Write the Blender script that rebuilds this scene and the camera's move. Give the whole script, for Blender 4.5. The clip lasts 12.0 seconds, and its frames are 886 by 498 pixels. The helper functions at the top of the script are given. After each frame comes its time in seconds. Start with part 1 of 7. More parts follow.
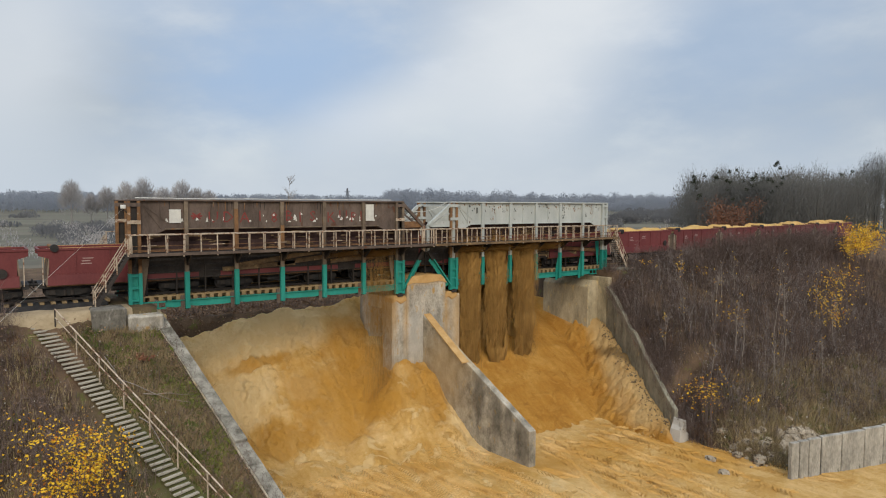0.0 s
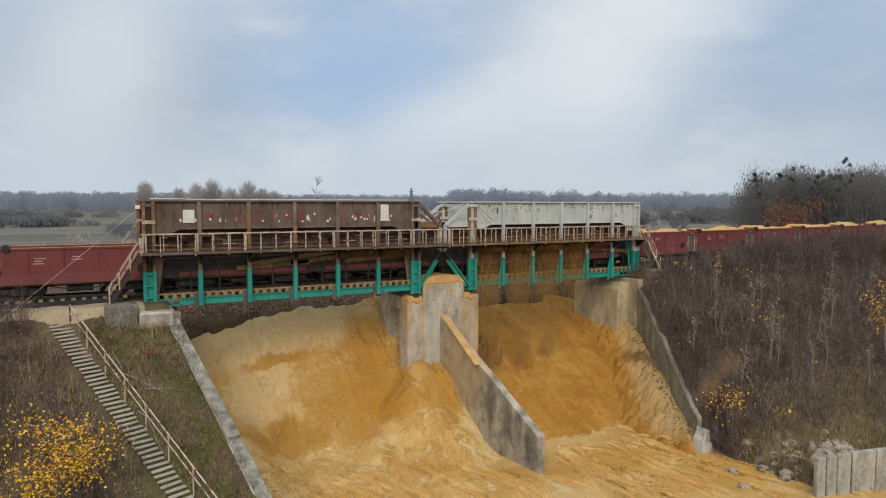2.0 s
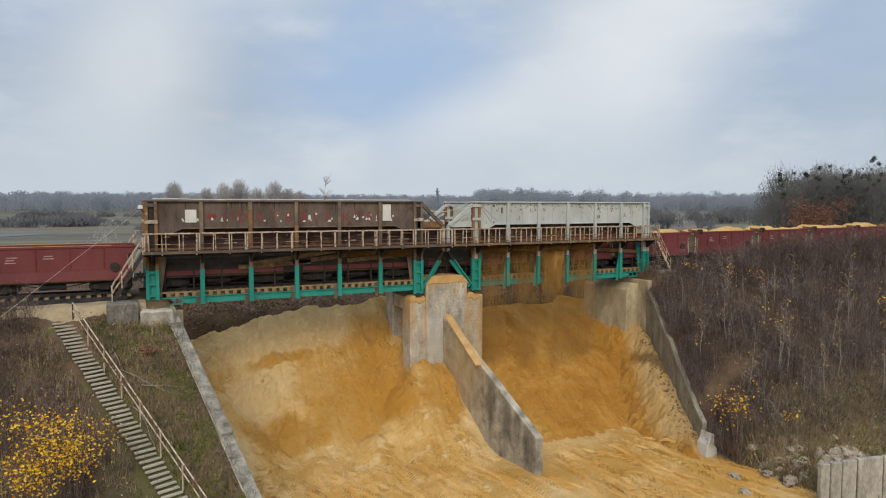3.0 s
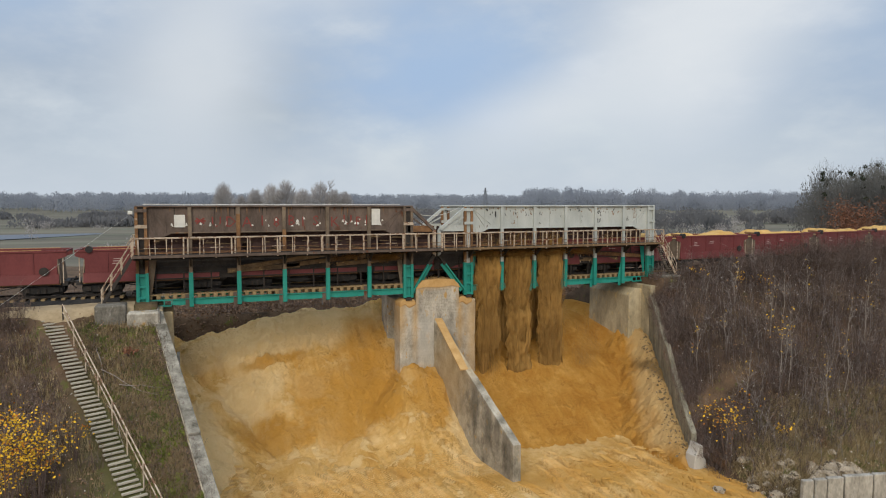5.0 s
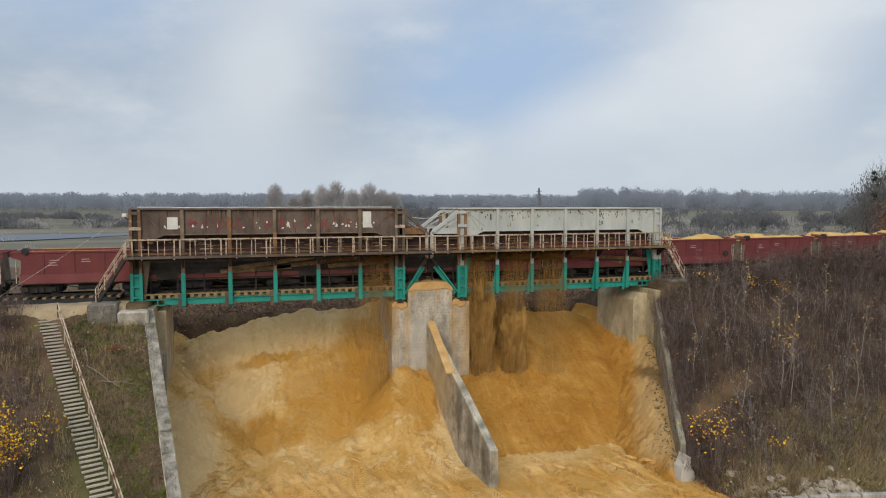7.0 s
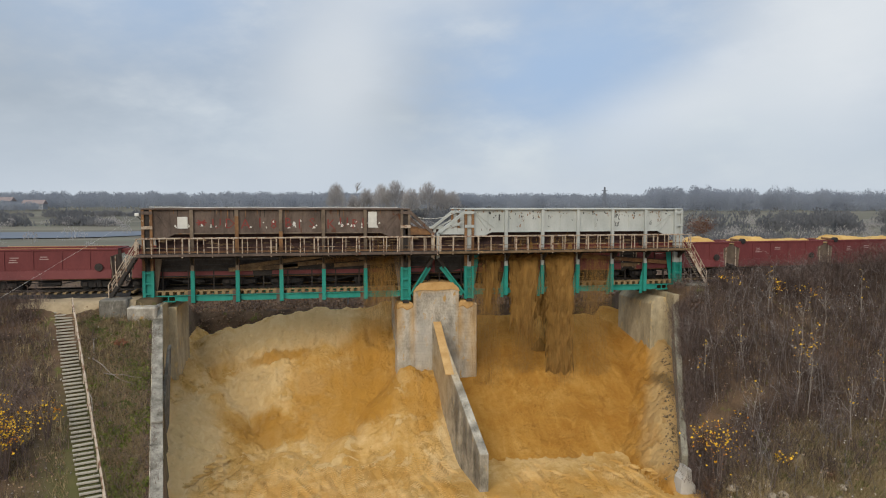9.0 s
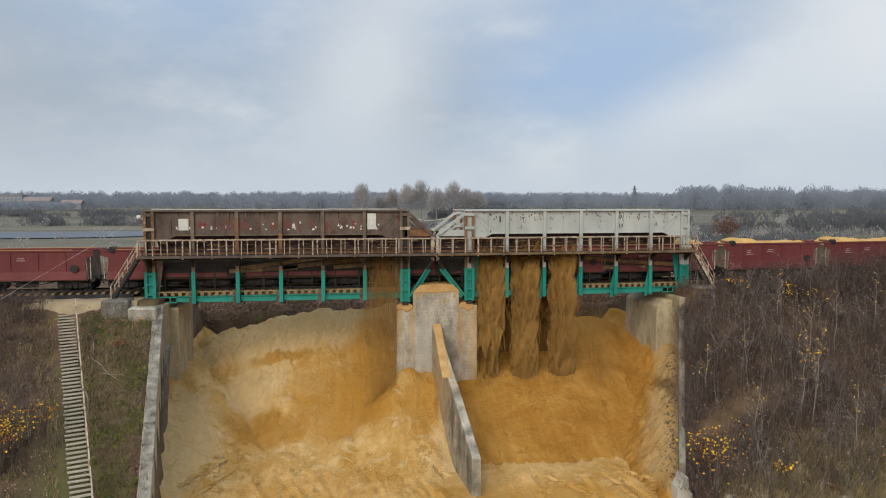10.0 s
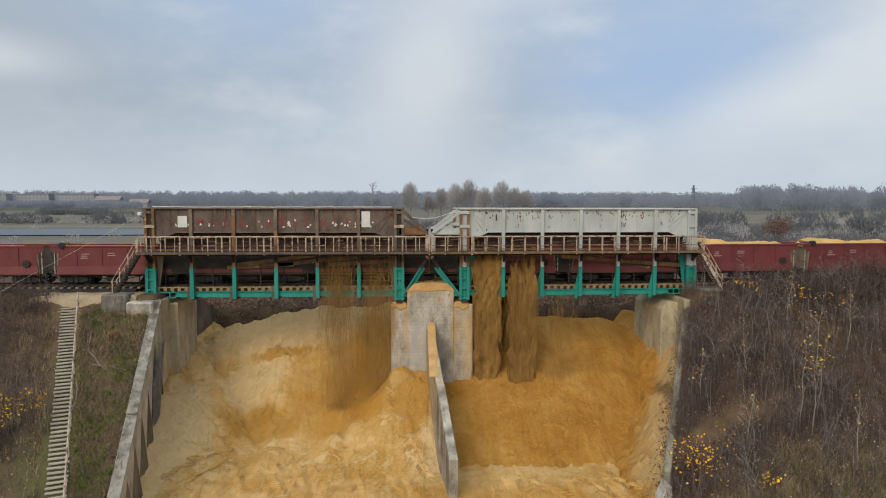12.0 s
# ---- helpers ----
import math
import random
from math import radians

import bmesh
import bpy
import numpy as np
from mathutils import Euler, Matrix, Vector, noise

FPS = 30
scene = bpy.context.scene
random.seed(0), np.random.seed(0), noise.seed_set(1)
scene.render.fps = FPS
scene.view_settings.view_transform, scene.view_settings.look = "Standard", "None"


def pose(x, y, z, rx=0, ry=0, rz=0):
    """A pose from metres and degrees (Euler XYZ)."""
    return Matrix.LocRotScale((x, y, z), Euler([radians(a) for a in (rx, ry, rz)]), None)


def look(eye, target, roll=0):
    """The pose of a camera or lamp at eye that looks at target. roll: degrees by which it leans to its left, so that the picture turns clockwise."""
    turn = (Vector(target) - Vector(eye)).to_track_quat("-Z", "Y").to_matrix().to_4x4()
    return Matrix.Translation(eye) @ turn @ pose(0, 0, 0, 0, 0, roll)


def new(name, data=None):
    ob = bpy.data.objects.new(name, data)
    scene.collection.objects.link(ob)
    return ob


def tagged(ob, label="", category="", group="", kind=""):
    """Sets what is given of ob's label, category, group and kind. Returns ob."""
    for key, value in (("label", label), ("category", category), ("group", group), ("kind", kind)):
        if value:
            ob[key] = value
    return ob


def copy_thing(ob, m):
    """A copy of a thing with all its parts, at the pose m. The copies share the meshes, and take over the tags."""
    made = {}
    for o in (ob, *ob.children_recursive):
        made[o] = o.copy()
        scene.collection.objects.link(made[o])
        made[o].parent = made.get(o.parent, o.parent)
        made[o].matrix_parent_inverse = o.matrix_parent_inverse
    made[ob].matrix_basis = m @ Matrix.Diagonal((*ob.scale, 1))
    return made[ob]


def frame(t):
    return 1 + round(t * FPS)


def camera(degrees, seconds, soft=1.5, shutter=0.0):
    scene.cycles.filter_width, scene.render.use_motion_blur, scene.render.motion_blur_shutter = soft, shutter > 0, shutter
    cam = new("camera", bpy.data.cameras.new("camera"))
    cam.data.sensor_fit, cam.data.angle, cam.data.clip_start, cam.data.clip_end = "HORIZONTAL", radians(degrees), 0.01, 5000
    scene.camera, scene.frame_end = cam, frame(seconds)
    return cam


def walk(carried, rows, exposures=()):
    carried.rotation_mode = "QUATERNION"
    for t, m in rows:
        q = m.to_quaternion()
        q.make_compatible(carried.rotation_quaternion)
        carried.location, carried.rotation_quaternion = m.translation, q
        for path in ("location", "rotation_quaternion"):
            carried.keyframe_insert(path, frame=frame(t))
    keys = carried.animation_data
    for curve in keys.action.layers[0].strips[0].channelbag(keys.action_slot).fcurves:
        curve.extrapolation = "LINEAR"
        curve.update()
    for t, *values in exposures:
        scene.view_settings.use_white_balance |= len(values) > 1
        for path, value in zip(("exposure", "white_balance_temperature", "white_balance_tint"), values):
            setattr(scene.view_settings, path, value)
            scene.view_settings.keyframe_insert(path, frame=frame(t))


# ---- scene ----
cam = camera(66.9, 12.0, 1.1)
PATH = [
    (0, (-30.236, -47.27, 7.291), (-29.117, -45.618, 7.161), 0.2),
    (0.5, (-29.097, -47.759, 7.318), (-28.024, -46.077, 7.186), 0.2),
    (1, (-28.165, -48.218, 7.305), (-27.134, -46.509, 7.174), 0.1),
    (1.5, (-27.282, -48.632, 7.321), (-26.293, -46.898, 7.19), 0.1),
    (2, (-26.426, -49.066, 7.336), (-25.478, -47.309, 7.204), 0.1),
    (2.5, (-25.57, -49.459, 7.323), (-24.659, -47.684, 7.191), 0.1),
    (3, (-24.574, -49.973, 7.332), (-23.7, -48.178, 7.2), 0.1),
    (5, (-19.879, -52.102, 7.736), (-19.15, -50.245, 7.602), 0.0),
    (5.5, (-18.56, -52.582, 7.84), (-17.869, -50.71, 7.707), 0.1),
    (6, (-17.201, -53.056, 7.908), (-16.551, -51.17, 7.774), 0.1),
    (6.5, (-15.911, -53.429, 7.932), (-15.302, -51.529, 7.798), 0.0),
    (7, (-14.68, -53.767, 7.948), (-14.115, -51.854, 7.814), 0.0),
    (9, (-9.652, -54.717, 8.063), (-9.283, -52.756, 7.926), 0.1),
    (9.5, (-8.405, -54.801, 8.156), (-8.081, -52.833, 8.018), 0.0),
    (10, (-7.116, -54.842, 8.279), (-6.836, -52.867, 8.139), 0.0),
    (10.5, (-5.743, -54.885, 8.309), (-5.508, -52.904, 8.168), 0.0),
    (11, (-4.384, -54.906, 8.257), (-4.192, -52.921, 8.117), -0.0),
    (11.5, (-3.082, -54.9, 8.223), (-2.933, -52.91, 8.082), -0.0),
    (12, (-1.902, -54.93, 8.147), (-1.793, -52.938, 8.006), 0.1),
]
walk(cam, [(t, look(eye, target, roll)) for t, eye, target, roll in PATH])

# ---- world, sun, exposure ----
SUN_EL, SUN_AZ = radians(34), radians(208)
world = bpy.data.worlds.new("world")
scene.world = world
world.use_nodes = True
wn, wl = world.node_tree.nodes, world.node_tree.links
wn.clear()
w_out = wn.new("ShaderNodeOutputWorld")
w_bg = wn.new("ShaderNodeBackground")
w_sky = wn.new("ShaderNodeTexSky")
w_sky.sky_type, w_sky.sun_disc = "NISHITA", False
w_sky.sun_elevation, w_sky.sun_rotation = SUN_EL, SUN_AZ
w_bg.inputs["Strength"].default_value = 0.1
w_co = wn.new("ShaderNodeTexCoord")
w_sep = wn.new("ShaderNodeSeparateXYZ")
wl.new(w_co.outputs["Generated"], w_sep.inputs[0])


def w_math(op, a, b=None):
    n = wn.new("ShaderNodeMath")
    n.operation = op
    for k, v in enumerate((a, b)):
        if v is None:
            continue
        if isinstance(v, (int, float)):
            n.inputs[k].default_value = v
        else:
            wl.new(v, n.inputs[k])
    return n.outputs[0]


# clouds in azimuth and elevation, with ragged edges
w_az, w_el = w_math("ARCTAN2", w_sep.outputs[0], w_sep.outputs[1]), w_math("ARCSINE", w_sep.outputs[2])
w_vec = wn.new("ShaderNodeCombineXYZ")
wl.new(w_az, w_vec.inputs[0])
wl.new(w_el, w_vec.inputs[1])
w_n = wn.new("ShaderNodeTexNoise")
w_n.inputs["Scale"].default_value, w_n.inputs["Detail"].default_value, w_n.inputs["Roughness"].default_value = 4.5, 9.0, 0.58
w_st = wn.new("ShaderNodeMapping")
w_st.inputs["Scale"].default_value, w_st.inputs["Rotation"].default_value = (1.0, 2.2, 1), (0, 0, radians(-35))
wl.new(w_vec.outputs[0], w_st.inputs["Vector"])
wl.new(w_st.outputs[0], w_n.inputs["Vector"])
w_r = wn.new("ShaderNodeValToRGB")
cr = w_r.color_ramp
cr.elements[0].position, cr.elements[0].color = 0.30, (3.5, 4.2, 5.2, 1)
cr.elements[1].position, cr.elements[1].color = 0.70, (5.6, 6.0, 6.4, 1)
e_ = cr.elements.new(0.5)
e_.color = (4.4, 4.95, 5.7, 1)
wl.new(w_n.outputs["Fac"], w_r.inputs[0])
w_mix = wn.new("ShaderNodeMixRGB")
w_mix.inputs[0].default_value = 0.88
wl.new(w_sky.outputs[0], w_mix.inputs[1])
wl.new(w_r.outputs[0], w_mix.inputs[2])
w_col = w_mix.outputs[0]
BRIGHT, BLUE, DULL = (6.4, 6.75, 7.1, 1), (3.3, 4.5, 6.3, 1), (3.35, 3.85, 4.4, 1)
for az, el, sa, se, tilt, colour, amount in (
        (-30, 9, 18, 12, 0, DULL, 0.75), (6, 9, 9, 7, 0, DULL, 0.55), (62, 8, 14, 9, 0, DULL, 0.6), (22, 11.5, 11, 6, 15, BLUE, 0.95), (-12, 18, 12, 6, 10, BLUE, 0.75), (58, 12, 12, 8, 0, BLUE, 0.5), (10, 15, 7, 4, 0, BLUE, 0.35),
        (40.5, 11.5, 8.5, 6.5, 40, BRIGHT, 0.9), (30, 7.5, 9, 3.0, 20, BRIGHT, 0.65), (46, 17, 10, 5, 30, BRIGHT, 0.9), (2, 11, 5, 9, -20, BRIGHT, 0.65), (9, 20, 7, 4, 0, BRIGHT, 0.8), (-31, 10, 5, 1.6, 0, BRIGHT, 0.6)):
    mp = wn.new("ShaderNodeMapping")
    mp.vector_type = "TEXTURE"
    mp.inputs["Location"].default_value = (radians(az), radians(el), 0)
    mp.inputs["Rotation"].default_value = (0, 0, radians(tilt))
    mp.inputs["Scale"].default_value = (radians(sa), radians(se), 1)
    wl.new(w_vec.outputs[0], mp.inputs["Vector"])
    ln = wn.new("ShaderNodeVectorMath")
    ln.operation = "LENGTH"
    wl.new(mp.outputs[0], ln.inputs[0])
    d = w_math("ADD", ln.outputs["Value"], w_math("MULTIPLY", w_n.outputs["Fac"], 1.9))
    rg = wn.new("ShaderNodeMapRange")
    rg.interpolation_type = "SMOOTHSTEP"
    rg.inputs["From Min"].default_value, rg.inputs["From Max"].default_value = 0.9, 2.6
    rg.inputs["To Min"].default_value, rg.inputs["To Max"].default_value = amount, 0.0
    wl.new(d, rg.inputs["Value"])
    mx = wn.new("ShaderNodeMixRGB")
    mx.inputs[2].default_value = colour
    wl.new(rg.outputs[0], mx.inputs[0])
    wl.new(w_col, mx.inputs[1])
    w_col = mx.outputs[0]
# a pale veil low over the horizon
w_hr = wn.new("ShaderNodeMapRange")
w_hr.inputs["From Min"].default_value, w_hr.inputs["From Max"].default_value = 0.0, 0.13
w_hr.inputs["To Min"].default_value, w_hr.inputs["To Max"].default_value = 0.85, 0.0
wl.new(w_sep.outputs[2], w_hr.inputs["Value"])
w_hz = wn.new("ShaderNodeMixRGB")
w_hz.inputs[2].default_value = (5.0, 5.6, 6.3, 1)
wl.new(w_hr.outputs[0], w_hz.inputs[0])
wl.new(w_col, w_hz.inputs[1])
# an overcast sky brightens towards the zenith
w_zr = wn.new("ShaderNodeMapRange")
w_zr.inputs["From Min"].default_value, w_zr.inputs["From Max"].default_value = 0.42, 1.1
w_zr.inputs["To Min"].default_value, w_zr.inputs["To Max"].default_value = 1.0, 2.0
wl.new(w_el, w_zr.inputs["Value"])
w_zm = wn.new("ShaderNodeVectorMath")
w_zm.operation = "SCALE"
wl.new(w_hz.outputs[0], w_zm.inputs[0])
wl.new(w_zr.outputs[0], w_zm.inputs["Scale"])
wl.new(w_zm.outputs[0], w_bg.inputs["Color"])
wl.new(w_bg.outputs[0], w_out.inputs["Surface"])

sun = new("sun", bpy.data.lights.new("sun", "SUN"))
sun.data.energy, sun.data.angle, sun.data.color = 1.95, radians(40), (1.0, 0.88, 0.70)
sun.matrix_world = look((0, 0, 0), (-math.sin(SUN_AZ) * math.cos(SUN_EL), -math.cos(SUN_AZ) * math.cos(SUN_EL), -math.sin(SUN_EL)))
scene.view_settings.exposure = 0.20


# ---- materials ----
def material(name, a, b, scale=1.0, fine=12.0, rough=0.8, metal=0.0, bump=0.3, stretch=(1, 1, 1), third=None, third_at=0.62, third_soft=0.06, rand=0.0, sheer=0.0):
    """A worn surface: colours a and b blended by coarse and fine noise, a third colour in patches, fine relief."""
    m = bpy.data.materials.new(name)
    m.use_nodes = True
    n, l = m.node_tree.nodes, m.node_tree.links
    bs = n["Principled BSDF"]
    bs.inputs["Roughness"].default_value, bs.inputs["Metallic"].default_value = rough, metal
    bs.inputs["Specular IOR Level"].default_value = 0.25
    co = n.new("ShaderNodeTexCoord")
    mp = n.new("ShaderNodeMapping")
    mp.inputs["Scale"].default_value = stretch
    l.new(co.outputs["Object"], mp.inputs["Vector"])

    def nz(s, d, r=0.6):
        t = n.new("ShaderNodeTexNoise")
        t.inputs["Scale"].default_value, t.inputs["Detail"].default_value, t.inputs["Roughness"].default_value = s, d, r
        l.new(mp.outputs[0], t.inputs["Vector"])
        return t
    n1, n2 = nz(scale, 6), nz(fine, 5, 0.7)
    add = n.new("ShaderNodeMath")
    add.operation = "MULTIPLY_ADD"
    add.inputs[1].default_value = 0.45
    l.new(n2.outputs["Fac"], add.inputs[0])
    l.new(n1.outputs["Fac"], add.inputs[2])
    rp = n.new("ShaderNodeMapRange")
    rp.inputs["From Min"].default_value, rp.inputs["From Max"].default_value = 0.52, 0.92
    l.new(add.outputs[0], rp.inputs["Value"])
    mx = n.new("ShaderNodeMixRGB")
    mx.inputs[1].default_value, mx.inputs[2].default_value = (*a, 1), (*b, 1)
    l.new(rp.outputs[0], mx.inputs[0])
    col = mx.outputs[0]
    if third:
        n3 = nz(scale * 1.7 + 0.13, 7, 0.65)
        r3 = n.new("ShaderNodeMapRange")
        r3.inputs["From Min"].default_value, r3.inputs["From Max"].default_value = third_at, third_at + third_soft
        l.new(n3.outputs["Fac"], r3.inputs["Value"])
        m3 = n.new("ShaderNodeMixRGB")
        m3.inputs[2].default_value = (*third, 1)
        l.new(r3.outputs[0], m3.inputs[0])
        l.new(col, m3.inputs[1])
        col = m3.outputs[0]
    if rand:
        oi = n.new("ShaderNodeObjectInfo")
        geo = n.new("ShaderNodeNewGeometry")
        ad = n.new("ShaderNodeMath")
        ad.operation = "ADD"
        l.new(oi.outputs["Random"], ad.inputs[0])
        l.new(geo.outputs["Random Per Island"], ad.inputs[1])
        rr = n.new("ShaderNodeMapRange")
        rr.inputs["From Max"].default_value = 2.0
        rr.inputs["To Min"].default_value, rr.inputs["To Max"].default_value = 1 - rand, 1 + rand
        l.new(ad.outputs[0], rr.inputs["Value"])
        hs = n.new("ShaderNodeHueSaturation")
        l.new(rr.outputs[0], hs.inputs["Value"])
        l.new(col, hs.inputs["Color"])
        col = hs.outputs[0]
    l.new(col, bs.inputs["Base Color"])
    if bump:
        bp = n.new("ShaderNodeBump")
        bp.inputs["Strength"].default_value, bp.inputs["Distance"].default_value = bump, 0.08
        l.new(add.outputs[0], bp.inputs["Height"])
        l.new(bp.outputs[0], bs.inputs["Normal"])
    if sheer:
        # loose clumps of twigs let the light through
        tb, ms = n.new("ShaderNodeBsdfTranslucent"), n.new("ShaderNodeMixShader")
        ms.inputs[0].default_value = sheer
        l.new(col, tb.inputs["Color"])
        l.new(bs.outputs[0], ms.inputs[1])
        l.new(tb.outputs[0], ms.inputs[2])
        l.new(ms.outputs[0], n["Material Output"].inputs["Surface"])
    return m


M_BROWN = material("brown_steel", (0.064, 0.048, 0.040), (0.165, 0.126, 0.104), 0.8, 9, 0.75, 0.1, 0.15, (1, 1, 0.45), (0.110, 0.046, 0.026), 0.60)
M_GREY = material("grey_painted_steel", (0.325, 0.352, 0.342), (0.475, 0.500, 0.482), 0.6, 10, 0.6, 0.0, 0.12, (1, 1, 0.4), (0.105, 0.060, 0.040), 0.665, 0.02)
M_TEAL = material("teal_paint", (0.012, 0.185, 0.152), (0.028, 0.265, 0.220), 0.8, 8, 0.5, 0.0, 0.1, (1, 1, 0.4), (0.09, 0.07, 0.05), 0.70)
M_PLUM = material("plum_grimy_steel", (0.032, 0.018, 0.018), (0.085, 0.052, 0.047), 1.2, 9, 0.8, 0.1, 0.3, (1, 1, 1), (0.22, 0.16, 0.10), 0.66, 0.03)
M_POST = material("weathered_post_steel", (0.075, 0.056, 0.042), (0.21, 0.165, 0.120), 1.1, 9, 0.8, 0.0, 0.2, (1, 1, 0.5), (0.22, 0.10, 0.04), 0.60, 0.06)
M_DARK = material("dark_grimy_steel", (0.022, 0.020, 0.019), (0.055, 0.047, 0.042), 1.2, 9, 0.7, 0.2, 0.2)
M_RUST = material("rusty_steel", (0.10, 0.055, 0.032), (0.27, 0.145, 0.065), 1.4, 9, 0.85, 0.0, 0.2, (1, 1, 1), (0.40, 0.36, 0.29), 0.63)
M_RAIL = material("cream_rail_paint", (0.31, 0.245, 0.18), (0.50, 0.42, 0.33), 1.6, 14, 0.6, 0.0, 0.1, (1, 1, 1), (0.17, 0.09, 0.055), 0.53, rand=0.15)
M_TIMBER = material("sleeper_timber", (0.16, 0.115, 0.06), (0.30, 0.22, 0.12), 1.2, 10, 0.9, 0, 0.3, (1, 1, 1), None, rand=0.25)
M_RED = material("wagon_red", (0.105, 0.025, 0.026), (0.155, 0.040, 0.040), 0.5, 8, 0.55, 0.0, 0.08, (1, 1, 0.6), (0.16, 0.085, 0.06), 0.69, rand=0.12)
M_WAGDUST = material("dusty_end_wall", (0.13, 0.095, 0.075), (0.27, 0.21, 0.15), 1.1, 14, 0.9, 0, 0.3)
M_BLACK = material("black_underframe", (0.014, 0.014, 0.015), (0.045, 0.042, 0.04), 1.4, 10, 0.7, 0.1, 0.2)
M_WHITE = material("white_marking", (0.27, 0.19, 0.18), (0.40, 0.31, 0.29), 2, 15, 0.7)
M_PATCH = material("primer_patch", (0.50, 0.50, 0.47), (0.66, 0.66, 0.62), 1.5, 15, 0.7)
M_GRAF = material("faded_red_spray", (0.150, 0.034, 0.030), (0.24, 0.055, 0.048), 2, 15, 0.8)
M_GRAFK = material("black_spray", (0.035, 0.036, 0.038), (0.075, 0.075, 0.075), 2, 15, 0.8)
M_CONC = material("weathered_concrete", (0.205, 0.190, 0.155), (0.56, 0.525, 0.455), 0.9, 7, 0.9, 0, 0.5, (1.2, 1.2, 0.65), (0.44, 0.29, 0.12), 0.58, rand=0.12)
M_CONCD = material("dark_mossy_concrete", (0.060, 0.056, 0.045), (0.23, 0.215, 0.185), 0.9, 6, 0.95, 0, 0.7, (1.3, 1.3, 0.8), (0.36, 0.345, 0.31), 0.60, 0.14)
M_CONCL = material("pale_concrete", (0.29, 0.275, 0.245), (0.47, 0.45, 0.41), 0.9, 8, 0.9, 0, 0.35, (1, 1, 0.4), (0.15, 0.14, 0.12), 0.62)
M_COPE = material("weathered_coping", (0.085, 0.079, 0.062), (0.34, 0.32, 0.27), 1.3, 7, 0.95, 0, 0.8, (1, 1, 1), (0.31, 0.295, 0.26), 0.60, 0.10, rand=0.15)
M_SLAB = material("slab_concrete", (0.15, 0.143, 0.125), (0.40, 0.38, 0.335), 0.9, 7, 0.95, 0, 0.5, (1.2, 1.2, 0.5), (0.055, 0.055, 0.035), 0.60, 0.12, rand=0.2)
M_WING = material("stained_wing_wall", (0.11, 0.103, 0.075), (0.34, 0.315, 0.24), 0.7, 6, 0.95, 0, 0.6, (1.2, 1.2, 0.6), (0.42, 0.33, 0.17), 0.60, 0.10)
M_STEP = material("step_concrete", (0.22, 0.20, 0.155), (0.46, 0.42, 0.345), 1.1, 9, 0.95, 0, 0.4, (1, 1, 1), (0.12, 0.12, 0.06), 0.6, rand=0.2)
M_SANDLINE = material("caked_sand", (0.40, 0.235, 0.085), (0.55, 0.36, 0.16), 1.0, 9, 0.95, 0, 0.4)
M_FALL = material("falling_sand", (0.120, 0.064, 0.016), (0.30, 0.172, 0.050), 0.9, 5, 1.0, 0, 0.4, (1.6, 1.6, 0.22), None, rand=0.16)
M_TREE = material("grey_bare_crown", (0.311, 0.297, 0.292), (0.486, 0.459, 0.442), 0.1, 0.8, 1.0, 0, 0.0, (1, 1, 1), None, rand=0.2, sheer=0.5)
M_DUST = material("sand_dust", (0.22, 0.125, 0.036), (0.38, 0.225, 0.075), 0.6, 3, 1.0, 0, 0.0, (1.8, 1.8, 0.5), None, rand=0.25)
M_CAKED = material("sand_caked_steel", (0.075, 0.052, 0.034), (0.22, 0.15, 0.085), 1.6, 9, 0.9, 0.0, 0.4, (1, 1, 1), (0.40, 0.27, 0.12), 0.60, 0.05)
M_STRAW = material("straw_grass", (0.25, 0.190, 0.100), (0.42, 0.335, 0.195), 0.4, 3, 0.95, 0, 0.0, (1, 1, 1), (0.16, 0.12, 0.07), 0.56, rand=0.4)
M_STEM = material("pale_grey_stems", (0.165, 0.140, 0.125), (0.29, 0.25, 0.225), 0.8, 5, 0.95, 0, 0.0, (1, 1, 1), None, rand=0.4)
M_LOAD = material("wagon_sand_load", (0.43, 0.255, 0.075), (0.57, 0.375, 0.140), 0.8, 8, 0.95, 0, 0.5)
M_GROUND = material("leaf_litter", (0.046, 0.031, 0.020), (0.150, 0.098, 0.060), 0.6, 9, 1.0, 0, 0.9, (1, 1, 1), (0.104, 0.101, 0.029), 0.60)
M_FIELD = material("winter_field", (0.074, 0.071, 0.057), (0.189, 0.172, 0.133), 0.016, 0.09, 1.0, 0, 0.0, (0.30, 1.9, 1), (0.139, 0.155, 0.107), 0.55)
M_PATH = material("sandy_path", (0.24, 0.185, 0.11), (0.39, 0.31, 0.20), 0.8, 7, 1.0, 0, 0.4)
M_TWIG = material("bare_twigs", (0.086, 0.060, 0.050), (0.180, 0.134, 0.114), 0.25, 2, 0.95, 0, 0.0, (1, 1, 1), (0.172, 0.090, 0.047), 0.60, rand=0.45)
M_GRASS = material("dry_grass", (0.165, 0.128, 0.066), (0.300, 0.230, 0.128), 0.3, 2, 0.95, 0, 0.0, (1, 1, 1), (0.107, 0.129, 0.034), 0.56, rand=0.4)
M_BIRCH = material("pale_birch_bark", (0.20, 0.17, 0.145), (0.31, 0.27, 0.235), 1.0, 9, 0.9, 0, 0.2)
M_YLEAF = material("yellow_leaves", (0.62, 0.34, 0.02), (0.78, 0.51, 0.035), 0.8, 3, 0.8, 0, 0.0, (1, 1, 1), (0.50, 0.17, 0.02), 0.53, rand=0.3)
M_OLEAF = material("russet_leaves", (0.115, 0.055, 0.035), (0.22, 0.10, 0.055), 0.5, 3, 0.85, 0, 0.0, (1, 1, 1), None, rand=0.4)
